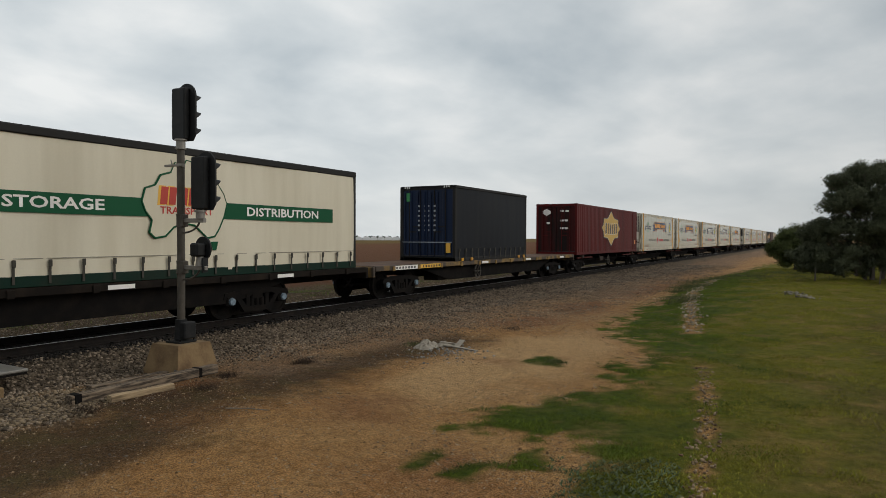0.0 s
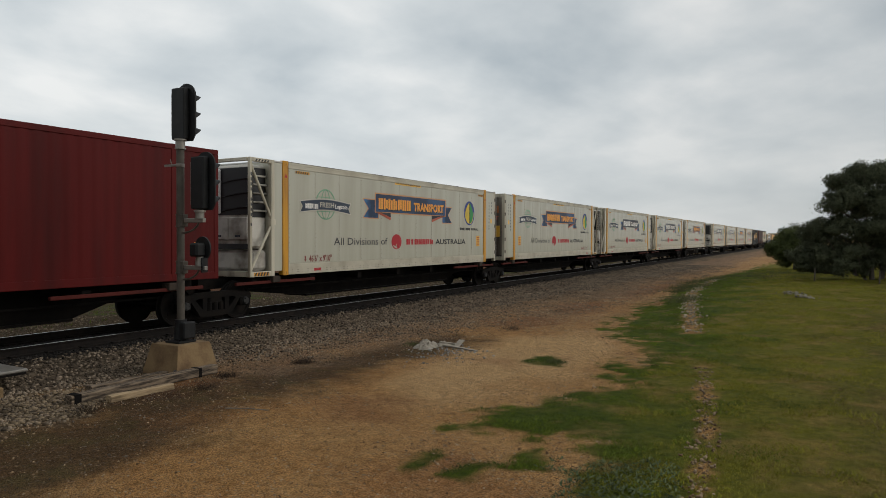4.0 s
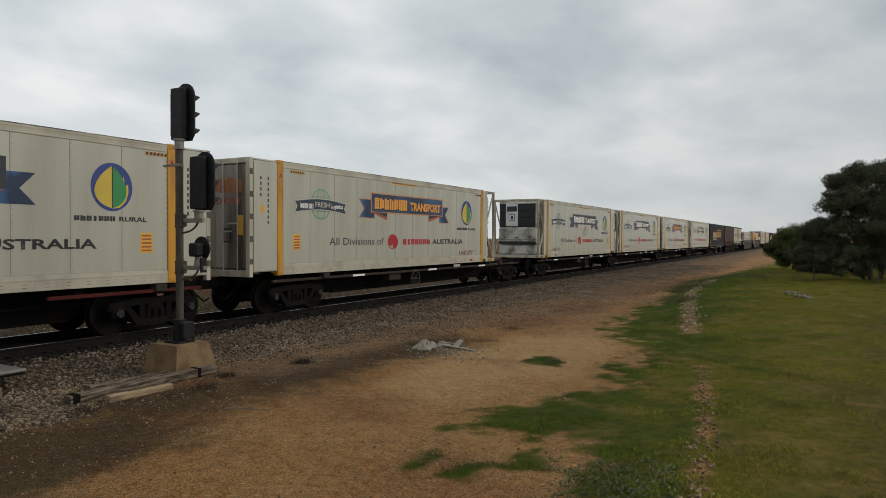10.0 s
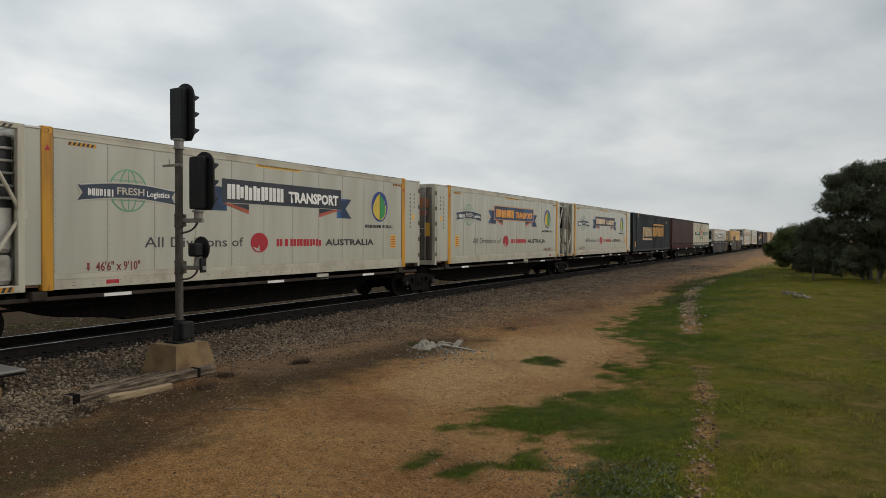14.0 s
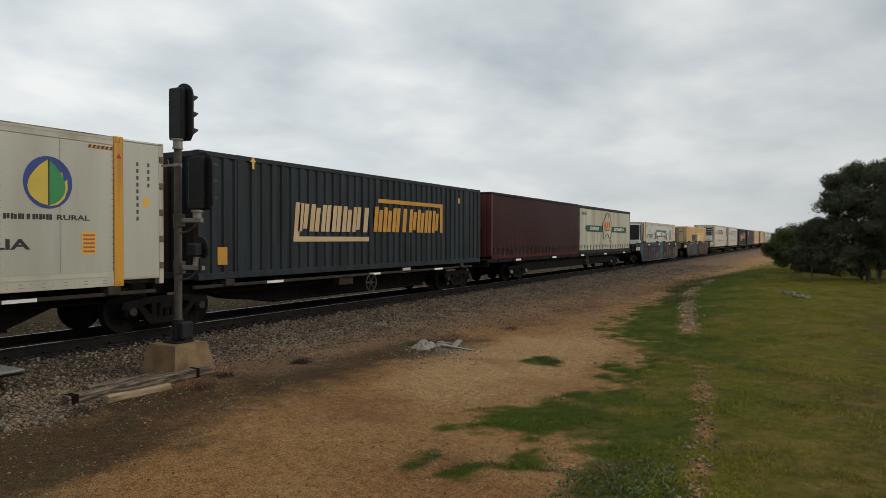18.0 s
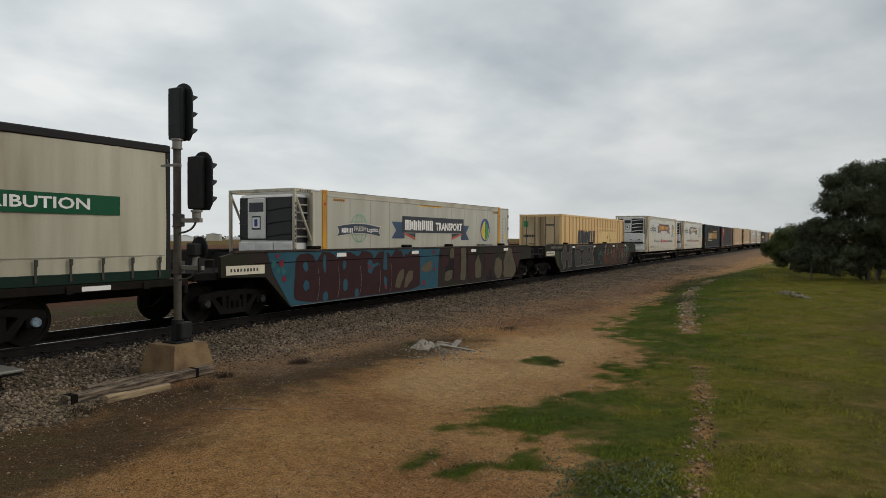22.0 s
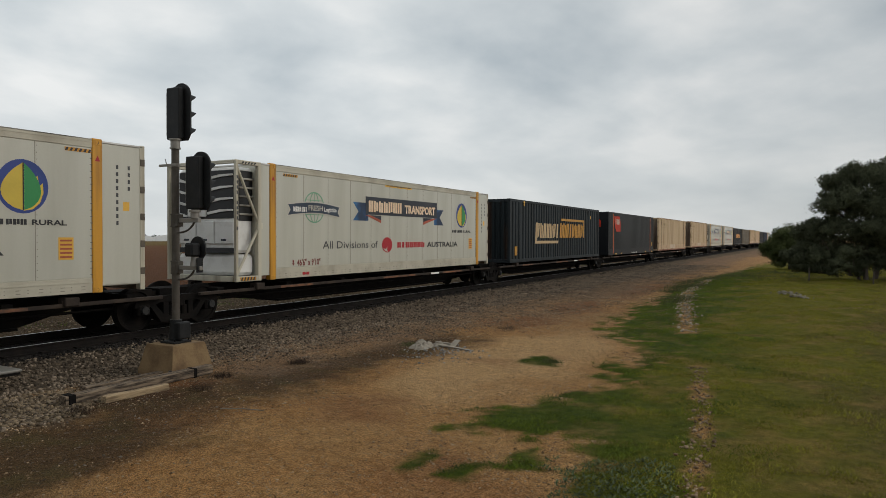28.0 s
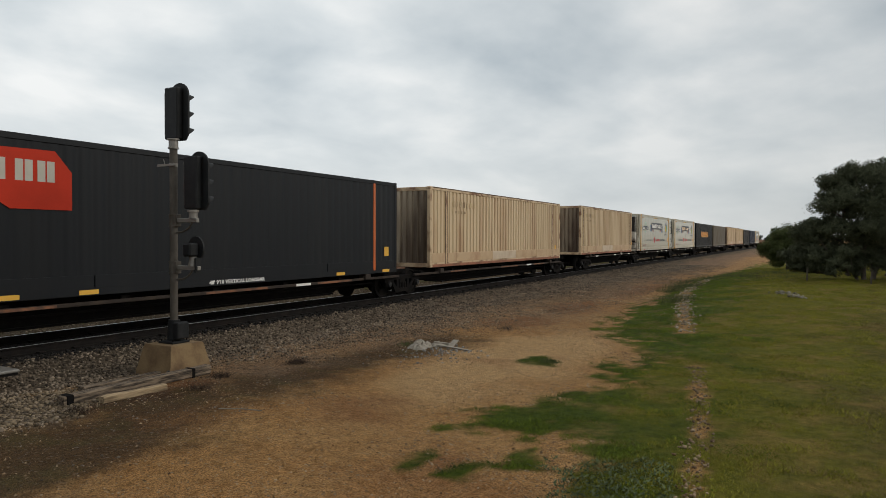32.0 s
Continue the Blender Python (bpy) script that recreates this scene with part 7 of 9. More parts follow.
# ---- the train's order ----
def build_train():
    D1, D2, D3 = 1.03, 1.03, 0.875
    # a long flat with the first cream curtain-sider, only its rear half in view
    flat_wagon(-8.8, 16.9, (-5.0, 12.5), 1.12, WAGON_DARK, brake=3.0, label="long dark brown flat wagon on bogies")
    cream_curtain(10.30, 1.12, CREAM_TARP)
    # flat with a short black curtain-sider
    flat_wagon(17.4, 36.9, (19.2, 34.0), 1.12, WAGON_YELLOW, brake=24.7, plates=(-8.0, -6.3), label="rusty flat wagon with worn yellow side sills on bogies")
    c = curtain_box(7.15, 2.95, 26.25, 1.12, BLACK_TARP, CORR_BLUE, BLACK_RAIL, BLACK_RAIL, "short black curtain-sided container with blue steel doors", straps=13)
    part("door_plate", Geo().box(-0.95, -0.72, -3.60, -3.596, 2.35, 2.68), TEAL, c, "small green plate")
    for i in range(4):
        g = Geo()
        for r in range(6):
            g.box(-0.42 + 0.24 * i, -0.42 + 0.24 * i + 0.09, -3.60, -3.597, 2.12 - 0.19 * r, 2.12 - 0.19 * r + 0.07)
        part("marking", g, PALE_BLUE, c)["kind"] = "stuff"
    for i in range(7):
        x = -1.05 + 0.30 * i
        part("door_rib", Geo().box(x - 0.045, x + 0.045, -3.605, -3.562, 0.25, 2.72, 0.012), CORR_BLUE, c)
    part("locking_rail", Geo().box(-1.12, 1.12, -3.625, -3.606, 0.72, 0.75), PALE_BLUE, c, "pale steel locking rail")
    part("data_sticker", Geo().box(0.86, 1.06, -3.612, -3.606, 0.32, 0.70), YELLOW_STICKER, c)
    for x in (-0.9, 0.9):
        for i in range(3):
            part("hazard_mark", Geo().box(x - 0.14 + 0.10 * i, x - 0.09 + 0.10 * i, -3.603, -3.598, 2.86, 2.93), PALE, c)
    for y in (-3.0, -2.2, 2.6, 3.2):
        part("yellow_lug", Geo().box(1.24, 1.30, y - 0.09, y + 0.09, 0.0, 0.12, 0.01), YELLOW, c)
    # first five-platform set
    st = [(37.3, 51.95, (38.35, 51.95)), (51.95, 67.55, (67.4,)), (67.55, 82.7, (82.65,)), (82.7, 97.9, (97.8,)), (97.9, 113.1, (111.5,))]
    for i, (s0, s1, bg) in enumerate(st):
        spine_wagon(s0, s1, bg, D1, WAGON_RED, i == 0, i == 4, 44.16 if i == 0 else None)
    red_container(44.65, 1.06)
    for s, style, u in ((60.08, "orange", -1), (75.18, "orange", 1), (90.55, "pale", -1), (105.76, "pale", -1)):
        reefer(style, u, D1, s)
    # a single wagon
    spine_wagon(114.4, 131.6, (116.0, 130.14), D1, WAGON_BROWN, True, True, 121.89)
    reefer("orange", 1, D1, 121.09)
    # second five-platform set
    st = [(133.2, 148.1, (134.54, 148.0)), (148.1, 163.3, (163.2,)), (163.3, 178.5, (178.4,)), (178.5, 193.5, (193.4,)), (193.5, 208.5, (207.03,))]
    for i, (s0, s1, bg) in enumerate(st):
        spine_wagon(s0, s1, bg, D2, WAGON_BROWN, i == 0, i == 4, 141.64 if i == 0 else 200.87 if i == 4 else None, keel=0.27)
    for s, style, u in ((140.83, "pale_s", -1), (155.85, "pale", -1), (171.05, "orange", 1), (186.1, "peach", -1)):
        reefer(style, u, D2, s)
    slate_container(201.35, 1.03)
    # long flat with the maroon curtain-sider and the second cream one
    flat_wagon(209.5, 234.5, (213.15, 230.45), 1.12, WAGON_DARK, brake=223.63, label="long dusty brown flat wagon with handbrake wheel on bogies")
    curtain_box(12.05, 2.90, 215.74, 1.12, MAROON_TARP, MAROON_STEEL, BLACK_RAIL, WAGON_RED, "maroon curtain-sided container with red steel end", end="corrugated", straps=24)
    cream_curtain(227.99, 1.12, GREY_TARP, 12.28)
    # two well wagons
    w = well_wagon(245.1, (236.15, 254.02), "camouflage well wagon covered in blue and burgundy graffiti")
    graffiti_one(w)
    reefer("pale_b", -1, 0.38, 245.33)
    w = well_wagon(266.45, (257.31, 275.63), "olive camouflage well wagon with grey and orange graffiti")
    graffiti_two(w)
    tan_container(266.4, 0.37)
    # third five-platform set
    st = [(278.6, 295.7, (279.73, 295.72)), (295.7, 312.4, (312.35,)), (312.4, 329.2, (329.2,)), (329.2, 346.0, (345.95,)), (346.0, 362.8, (361.98,))]
    for i, (s0, s1, bg) in enumerate(st):
        spine_wagon(s0, s1, bg, D3, WAGON_BROWN, i == 0, i == 4, keel=0.28)
    reefer("orange_w", -1, 0.93, 287.66)
    reefer("peach_w", -1, 0.93, 304.48)
    slate_container(321.2, D3)
    charcoal_container(338.0, D3)
    cream_container(354.7, D3 + 0.06)
    # fourth and fifth sets, far down the line
    st = [(366.4, 381.2, (367.4, 381.0)), (381.2, 396.4, (396.3,)), (396.4, 411.6, (411.5,)), (411.6, 427.0, (427.0,)), (427.0, 443.6, (442.6,))]
    for i, (s0, s1, bg) in enumerate(st):
        spine_wagon(s0, s1, bg, D1, WAGON_BROWN, i == 0, i == 4)
    cream_container(372.2, D1, 13.0, label="cream ribbed container with rusty streaks")
    reefer("pale", -1, D1, 387.9)
    reefer("peach_w", -1, D1, 403.3)
    plain_container(418.9, D1, 14.5, CORR_CHARCOAL, "dark corrugated container with faded orange lettering", ORANGE)
    plain_container(434.9, D1, 14.4, CORR_BROWN, "olive-brown corrugated steel container far down the train")
    st = [(445.0, 459.5, (446.0, 459.4)), (459.5, 474.7, (474.6,)), (474.7, 490.0, (490.0,)), (490.0, 505.5, (505.5,)), (505.5, 521.5, (520.5,))]
    for i, (s0, s1, bg) in enumerate(st):
        spine_wagon(s0, s1, bg, D1, WAGON_BROWN, i == 0, i == 4)
    cream_container(452.2, D1, 13.4, detail=False, label="cream ribbed container far down the train")
    cream_container(467.0, D1, 14.4, detail=False, label="cream ribbed container far down the train")
    plain_container(482.5, D1, 14.4, CORR_CHARCOAL, "dark grey corrugated steel container far down the train")
    plain_container(498.0, D1, 14.4, CORR_BLUE, "navy-blue corrugated steel container far down the train")
    reefer("pale", -1, D1, 513.4)


def spray_line(pts, parent, layer, r=0.011, material=None):
    """A thin sprayed outline through the points."""
    part("graffiti_line", Geo().tube([(1.4065 + 0.003 * layer, min(9.4, max(-9.4, y)), min(1.63, max(0.22, z))) for y, z in pts], r, 4), material or SPRAY_PALE, parent)


def rounded(pts, times=2):
    """Corners cut twice, as a spray can rounds them."""
    for _ in range(times):
        pts = [(a[0] + (b[0] - a[0]) * k, a[1] + (b[1] - a[1]) * k) for a, b in zip(pts, pts[1:] + pts[:1]) for k in (0.11, 0.89)]
    return pts


def graffiti_one(w):
    rnd = random.Random(7)
    paint("graffiti_background", [(-8.2, 1.68), (-8.0, 1.1), (-7.35, 0.22), (-2.4, 0.22), (0.5, 0.22), (0.55, 1.1), (0.65, 1.68)], SPRAY_BLUE, w, 0, "blue spray-painted ground")
    # one interlocked run of burgundy forms with rounded shoulders
    tops = []
    for k in range(7):
        y0 = -7.2 + 0.93 * k
        tops += [(y0 + 0.05, 1.45), (y0 + 0.22, 1.58 + 0.04 * (k % 2)), (y0 + 0.55, 1.60), (y0 + 0.78, 1.52), (y0 + 0.88, 1.32 + 0.08 * (k % 3))]
    paint("graffiti_shape", rounded([(-7.25, 0.24), (-0.75, 0.24)] + tops[::-1], 3), SPRAY_WINE, w, 1, "interlocked burgundy graffiti forms")
    slits = [(-6.75, 1.24, 0.10, 0.13), (-6.72, 0.72, 0.13, 0.15), (-5.95, 1.28, 0.07, 0.26), (-5.92, 0.36, 0.12, 0.14), (-5.05, 1.22, 0.09, 0.14), (-5.0, 0.62, 0.11, 0.18), (-4.45, 0.35, 0.10, 0.14)]
    for k, (y, z, a, b) in enumerate(slits):
        paint("graffiti_shape", blob(y, z, a, b, k + 30, 10, 0.18), SPRAY_BLUE, w, 2)
    for p in ([(-3.9, 1.25), (-3.8, 1.35), (-3.65, 1.3), (-3.6, 1.2), (-3.3, 1.25), (-3.3, 1.15), (-3.55, 1.1), (-3.7, 0.9), (-3.85, 0.95)],
              [(-3.0, 1.6), (-2.85, 1.6), (-2.8, 1.0), (-3.05, 1.0)], [(-3.0, 0.8), (-2.85, 0.75), (-2.8, 0.35), (-2.95, 0.4)],
              [(-2.0, 1.65), (-1.65, 1.65), (-1.8, 1.35)], [(-0.7, 0.75), (-0.25, 0.45), (-0.7, 0.35)]):
        paint("graffiti_shape", rounded(p), SPRAY_BLUE, w, 2)
    for p in ([(-2.35, 0.4), (-2.25, 0.7), (-2.1, 0.9), (-1.8, 1.0), (-1.8, 0.7), (-1.95, 0.55), (-2.05, 0.35)], [(-1.8, 0.35), (-1.7, 0.7), (-1.5, 0.9), (-1.2, 0.9), (-1.25, 0.6), (-1.5, 0.45), (-1.6, 0.35)],
              [(-0.75, 0.9), (-0.35, 1.15), (0.1, 1.22), (0.05, 0.85), (-0.35, 0.8)], [(1.0, 0.45), (1.1, 0.75), (1.35, 0.8), (1.65, 0.8), (1.6, 0.5), (1.25, 0.4)], [(1.4, 1.35), (1.5, 1.65), (1.75, 1.65), (1.75, 1.25), (1.45, 1.25)],
              [(2.3, 1.66), (2.75, 1.66), (2.8, 1.0), (2.7, 0.35), (2.25, 0.4), (2.35, 1.0)], [(3.6, 0.4), (3.55, 1.0), (3.85, 1.35), (4.15, 0.9), (4.1, 0.4)],
              [(6.65, 1.4), (6.7, 1.6), (6.85, 1.65), (7.0, 1.6), (7.1, 1.55), (7.3, 1.55), (7.4, 1.25), (7.85, 0.6), (7.5, 0.25), (6.45, 0.3), (6.3, 0.5), (6.4, 1.05), (6.55, 1.2)]):
        paint("graffiti_shape", rounded(p), SPRAY_BEIGE, w, 2, "beige spray-painted shape")
    paint("graffiti_shape", blob(5.85, 0.75, 0.42, 0.46, 91, 16, 0.06), SPRAY_BEIGE, w, 2, "beige spray-painted shape")
    for p in ([(1.75, 1.66), (2.25, 1.66), (2.2, 0.4), (1.75, 0.4)], [(0.7, 1.3), (1.35, 1.3), (1.3, 1.0), (0.75, 0.85)], [(2.9, 1.66), (3.4, 1.6), (3.5, 0.4), (2.95, 0.35)], [(7.35, 1.66), (7.7, 1.62), (7.9, 1.35), (8.2, 1.3), (8.3, 1.1), (7.95, 0.62), (7.65, 0.95)], [(4.4, 1.5), (5.0, 1.55), (4.9, 0.4), (4.5, 0.45)]):
        paint("graffiti_shape", rounded(p), SPRAY_WINE, w, 1)
    paint("graffiti_shape", blob(6.98, 0.95, 0.05, 0.24, 92, 10, 0.08), BLACK_PRINT, w, 3)
    for y, z, k in ((-3.78, 1.13, 0.07), (-7.7, 1.35, 0.10), (-7.6, 0.95, 0.08), (-7.85, 1.55, 0.06), (-0.5, 0.45, 0.1), (0.25, 0.9, 0.08), (0.2, 1.5, 0.08), (-2.9, 0.45, 0.06)):
        paint("graffiti_shape", blob(y, z, k, k, int(z * 50), 9, 0.1), SPRAY_RED, w, 3, "red sprayed dot")
    for y in (-6.25, -5.35, -4.28, -3.25, -2.6):
        spray_line([(y, 1.2), (y + 0.05, 1.0), (y + 0.07, 0.75), (y + 0.05, 0.5), (y - 0.02, 0.3)], w, 2, 0.004)
    spray_line([(5.5 + 0.9 * math.cos(t), 0.72 + 0.55 * math.sin(t)) for t in [-0.7 + 0.25 * k for k in range(9)]], w, 3, 0.014, BLACK_PRINT)
    spray_line([(2.2, 1.1), (2.4, 1.3), (2.7, 1.28), (2.85, 1.1), (2.7, 0.95), (2.5, 1.0)], w, 3, 0.010, BLACK_PRINT)
    for i in range(5):
        paint("graffiti_shape", blob(-7.8 + rnd.uniform(-0.2, 0.4), rnd.uniform(1.1, 1.6), 0.08, 0.08, i + 60, 9, 0.1), SPRAY_TEAL, w, 2)


def graffiti_two(w):
    rnd = random.Random(11)
    paint("graffiti_background", [(-8.35, 1.3), (-7.6, 1.3), (-7.55, 0.4), (-7.8, 0.5), (-8.1, 0.8), (-8.2, 1.0)], SPRAY_OLIVE, w, 0)
    # grey forms cut like jigsaw pieces, edged with a thin pale line
    one = [(-6.85, 1.6), (-6.4, 1.6), (-6.4, 1.2), (-5.9, 1.2), (-5.85, 1.6), (-5.55, 1.6), (-5.5, 1.3), (-5.65, 1.15), (-5.45, 0.95), (-5.6, 0.75), (-5.5, 0.45), (-6.1, 0.4), (-6.15, 0.8), (-6.35, 0.9), (-6.55, 0.8), (-6.6, 0.4), (-6.95, 0.35), (-7.0, 0.7), (-7.25, 0.75), (-7.25, 1.15), (-7.15, 1.3), (-6.9, 1.35)]
    two = [(-4.85, 1.6), (-1.3, 1.6), (-1.3, 1.2), (-1.6, 1.1), (-1.25, 0.85), (-1.3, 0.55), (-1.2, 0.42), (-2.7, 0.4), (-4.8, 0.4), (-4.8, 0.7), (-5.0, 0.85), (-4.95, 1.1), (-4.8, 1.25)]
    for p in (one, two):
        p = rounded(p)
        paint("graffiti_shape", p, SPRAY_GREY, w, 1, "grey jigsaw-like graffiti form")
        spray_line(p + p[:1], w, 2)
    for p in ([(-4.05, 1.35), (-3.2, 1.4), (-3.3, 1.15), (-3.5, 1.05), (-3.45, 0.65), (-3.3, 0.5), (-3.8, 0.42), (-3.8, 0.7), (-4.0, 0.7), (-4.0, 0.85), (-3.8, 0.9), (-3.8, 1.15), (-4.0, 1.15)],
              [(-2.45, 1.45), (-1.9, 1.45), (-1.9, 1.25), (-2.1, 1.15), (-2.05, 0.9), (-1.9, 0.65), (-2.2, 0.6), (-2.45, 0.7), (-2.2, 0.9), (-2.25, 1.1), (-2.45, 1.2)]):
        p = rounded(p)
        paint("graffiti_shape", p, SPRAY_SHADE, w, 2)
        spray_line(p + p[:1], w, 3)
    for y, z in ((-6.0, 1.0), (-6.75, 0.55), (-2.85, 1.05), (-4.5, 1.5), (-1.55, 1.25), (-1.5, 0.75), (-6.6, 1.5)):
        paint("graffiti_shape", blob(y, z, 0.11, 0.13, int(50 + y * 3), 10, 0.15), SPRAY_ORANGE, w, 2, "orange sprayed patch")
    # teal stars and drops
    for k in range(13):
        y, z = 0.15 + rnd.uniform(-0.4, 0.7), rnd.uniform(0.4, 1.6)
        if k < 4:
            paint("graffiti_shape", [(y + (0.16, 0.06)[i % 2] * math.cos(radians(36 * i + 90)), z + (0.19, 0.07)[i % 2] * math.sin(radians(36 * i + 90))) for i in range(10)], SPRAY_TEAL, w, 2, "teal sprayed star")
        else:
            paint("graffiti_shape", blob(y, z, 0.05, 0.08, k + 40, 9, 0.1), SPRAY_TEAL, w, 2)
    # muddled orange and brown forms with thin sparks
    paint("graffiti_shape", [(0.95, 0.3), (7.2, 0.3), (7.5, 1.0), (7.3, 1.6), (1.0, 1.64), (0.8, 1.0)], SPRAY_MUD, w, 1, "muddled orange and brown sprayed band")
    for i in range(8):
        y = 1.4 + i * 0.72
        paint("graffiti_shape", blob(y, 0.95 + 0.15 * math.sin(2.1 * i), 0.20, 0.42, i + 50, 14, 0.2), SPRAY_BROWN if i % 3 else SPRAY_ORANGE, w, 2)
    for y, z in ((1.55, 1.52), (2.85, 1.1), (4.35, 1.52), (5.7, 0.85), (7.0, 1.2)):
        for k in range(6):
            t = radians(60 * k + 12)
            spray_line([(y, z), (y + rnd.uniform(0.25, 0.5) * math.cos(t), z + rnd.uniform(0.25, 0.5) * math.sin(t))], w, 4, 0.011)
    for k in range(9):
        y, z = 1.1 + k * 0.72, rnd.uniform(0.5, 1.2)
        spray_line([(y, z), (y + 0.26, z + 0.05), (y + 0.32, z + 0.38)], w, 4, 0.012)
    for i in range(6):
        paint("graffiti_shape", blob(6.9 + rnd.uniform(-0.6, 0.9), rnd.uniform(1.2, 1.6), 0.12, 0.16, i + 110, 10, 0.3), SPRAY_TEAL, w, 2)
    bars("sprayed_tag", 14, -8.9, -6.95, 1.48, 1.60, 1.41, SPRAY_PALE, w, slant=0.03, fill=0.45, seed=8)


def camo():
    m = mat("camouflage_paint", (0.026, 0.0175, 0.0145), 0.7, spec=0.2, dirt=(0.019, 0.0178, 0.0095), amt=1.0, scale=0.55, vary=0.15, bump=0.06, lo=0.49, hi=0.505)
    n, l = m.node_tree.nodes, m.node_tree.links
    tc, no, mr, mx = n.new("ShaderNodeTexCoord"), n.new("ShaderNodeTexNoise"), n.new("ShaderNodeMapRange"), n.new("ShaderNodeMix")
    no.inputs["Scale"].default_value = 0.8
    mp = n.new("ShaderNodeMapping"); mp.inputs["Location"].default_value = (7, 3, 1)
    l.new(tc.outputs["Object"], mp.inputs[0]); l.new(mp.outputs[0], no.inputs[0]); l.new(no.outputs[0], mr.inputs[0])
    mr.inputs[1].default_value, mr.inputs[2].default_value = 0.55, 0.56
    mx.data_type = "RGBA"
    mx.inputs[7].default_value = (0.0085, 0.0078, 0.0075, 1)
    b = n["Principled BSDF"]
    src = b.inputs["Base Color"].links[0].from_socket
    l.new(mr.outputs[0], mx.inputs[0]); l.new(src, mx.inputs[6]); l.new(mx.outputs[2], b.inputs["Base Color"])
    return m


TAN_GHOST = mat("ghost_of_old_lettering", (0.76, 0.53, 0.215), 0.55, dirt=(0.66, 0.43, 0.17), amt=0.6, vary=0.05)
TAN_PATCH = mat("faded_tan_patch", (0.60, 0.41, 0.15), 0.55, amt=0.3, vary=0.05)
TAN_INK = mat("dark_blue_ink", (0.007, 0.014, 0.025), 0.5, vary=0.08)
WELL_PAINT = camo()
SPRAY = dict(rough=0.6, spec=0.15, amt=0.5, scale=3.0, vary=0.12)
SPRAY_BLUE = mat("spray_blue", (0.026, 0.085, 0.118), **SPRAY)
SPRAY_WINE = mat("spray_burgundy", (0.036, 0.0135, 0.0145), **SPRAY)
SPRAY_RED = mat("spray_red", (0.1800, 0.0240, 0.0360), **SPRAY)
SPRAY_BEIGE = mat("spray_beige", (0.105, 0.084, 0.056), **SPRAY)
SPRAY_OLIVE = mat("spray_olive", (0.0300, 0.0360, 0.0150), **SPRAY)
SPRAY_GREY = mat("spray_grey", (0.050, 0.046, 0.043), **SPRAY)
SPRAY_PALE = mat("spray_pale", (0.30, 0.28, 0.26), **SPRAY)
SPRAY_ORANGE = mat("spray_orange", (0.1320, 0.0480, 0.0210), **SPRAY)
SPRAY_BROWN = mat("spray_brown", (0.0450, 0.0240, 0.0168), **SPRAY)
SPRAY_SHADE = mat("spray_shade", (0.010, 0.0092, 0.0072), **SPRAY)
SPRAY_MUD = mat("spray_mud", (0.020, 0.012, 0.008), 0.6, spec=0.15, dirt=(0.085, 0.034, 0.013), amt=0.95, scale=1.6, fine=9, vary=0.25, lo=0.40, hi=0.62)
SPRAY_TEAL = mat("spray_teal", (0.0300, 0.1200, 0.1140), **SPRAY)
build_train()


# ---- the signal ----
def head_outline(w, z0, z1, n=14):
    """A tall plate with a rounded top and clipped lower corners, in (x, z)."""
    r = w / 2
    top = [(r * math.cos(math.pi * i / n), z1 - r + r * math.sin(math.pi * i / n)) for i in range(n + 1)]
    return top + [(-r, z0 + 0.02), (-r + 0.04, z0), (r - 0.08, z0), (r, z0 + 0.12)]


def signal_head(s, x, y, z0, z1):
    """A three-lamp head that faces up the line: backing plate, case, lamps with hoods."""
    h = part("signal_head", Geo().prism([(x + a, b) for a, b in head_outline(0.49, z0, z1)], "y", y + 0.12, y + 0.15), SIGNAL_BLACK, s, "black three-lamp signal head with rounded backing plate")
    part("lamp_case", Geo().box(x - 0.235, x + 0.10, y - 0.01, y + 0.119, z0 + 0.02, z1 - 0.09, 0.02), SIGNAL_BLACK, h)
    part("case_hinge", Geo().cyl((x - 0.24, y + 0.02, z0 + 0.1), (x - 0.24, y + 0.02, z1 - 0.18), 0.012, 6), GALV, h)
    part("case_latch", Geo().box(x - 0.245, x - 0.235, y + 0.05, y + 0.09, z0 + 0.3, z0 + 0.36).box(x - 0.245, x - 0.235, y + 0.05, y + 0.09, z0 + 0.62, z0 + 0.68), GALV, h)
    for k in range(3):
        zc = z1 - 0.27 - 0.30 * k
        part("lens", Geo().cyl((x, y + 0.15, zc), (x, y + 0.165, zc), 0.10, 20), BLACK_PRINT, h, "unlit lens")
        n, vs, fs = 16, [], []
        for i in range(n + 1):
            t = radians(-35 + 250 * i / n)
            up = (math.sin(t) + 0.6) / 1.6
            for r in (0.118, 0.112):
                vs.append((x + r * math.cos(t), y + 0.15, zc + r * math.sin(t)))
                vs.append((x + r * math.cos(t), y + 0.15 + 0.06 + 0.22 * up, zc + r * math.sin(t) - 0.03 * up))
        for i in range(n):
            a, b = 4 * i, 4 * i + 4
            fs += [(a, b, b + 1, a + 1), (a + 2, a + 3, b + 3, b + 2), (a + 1, b + 1, b + 3, a + 3)]
        part("hood", Geo().add(vs, fs), SIGNAL_BLACK, h)
    return h


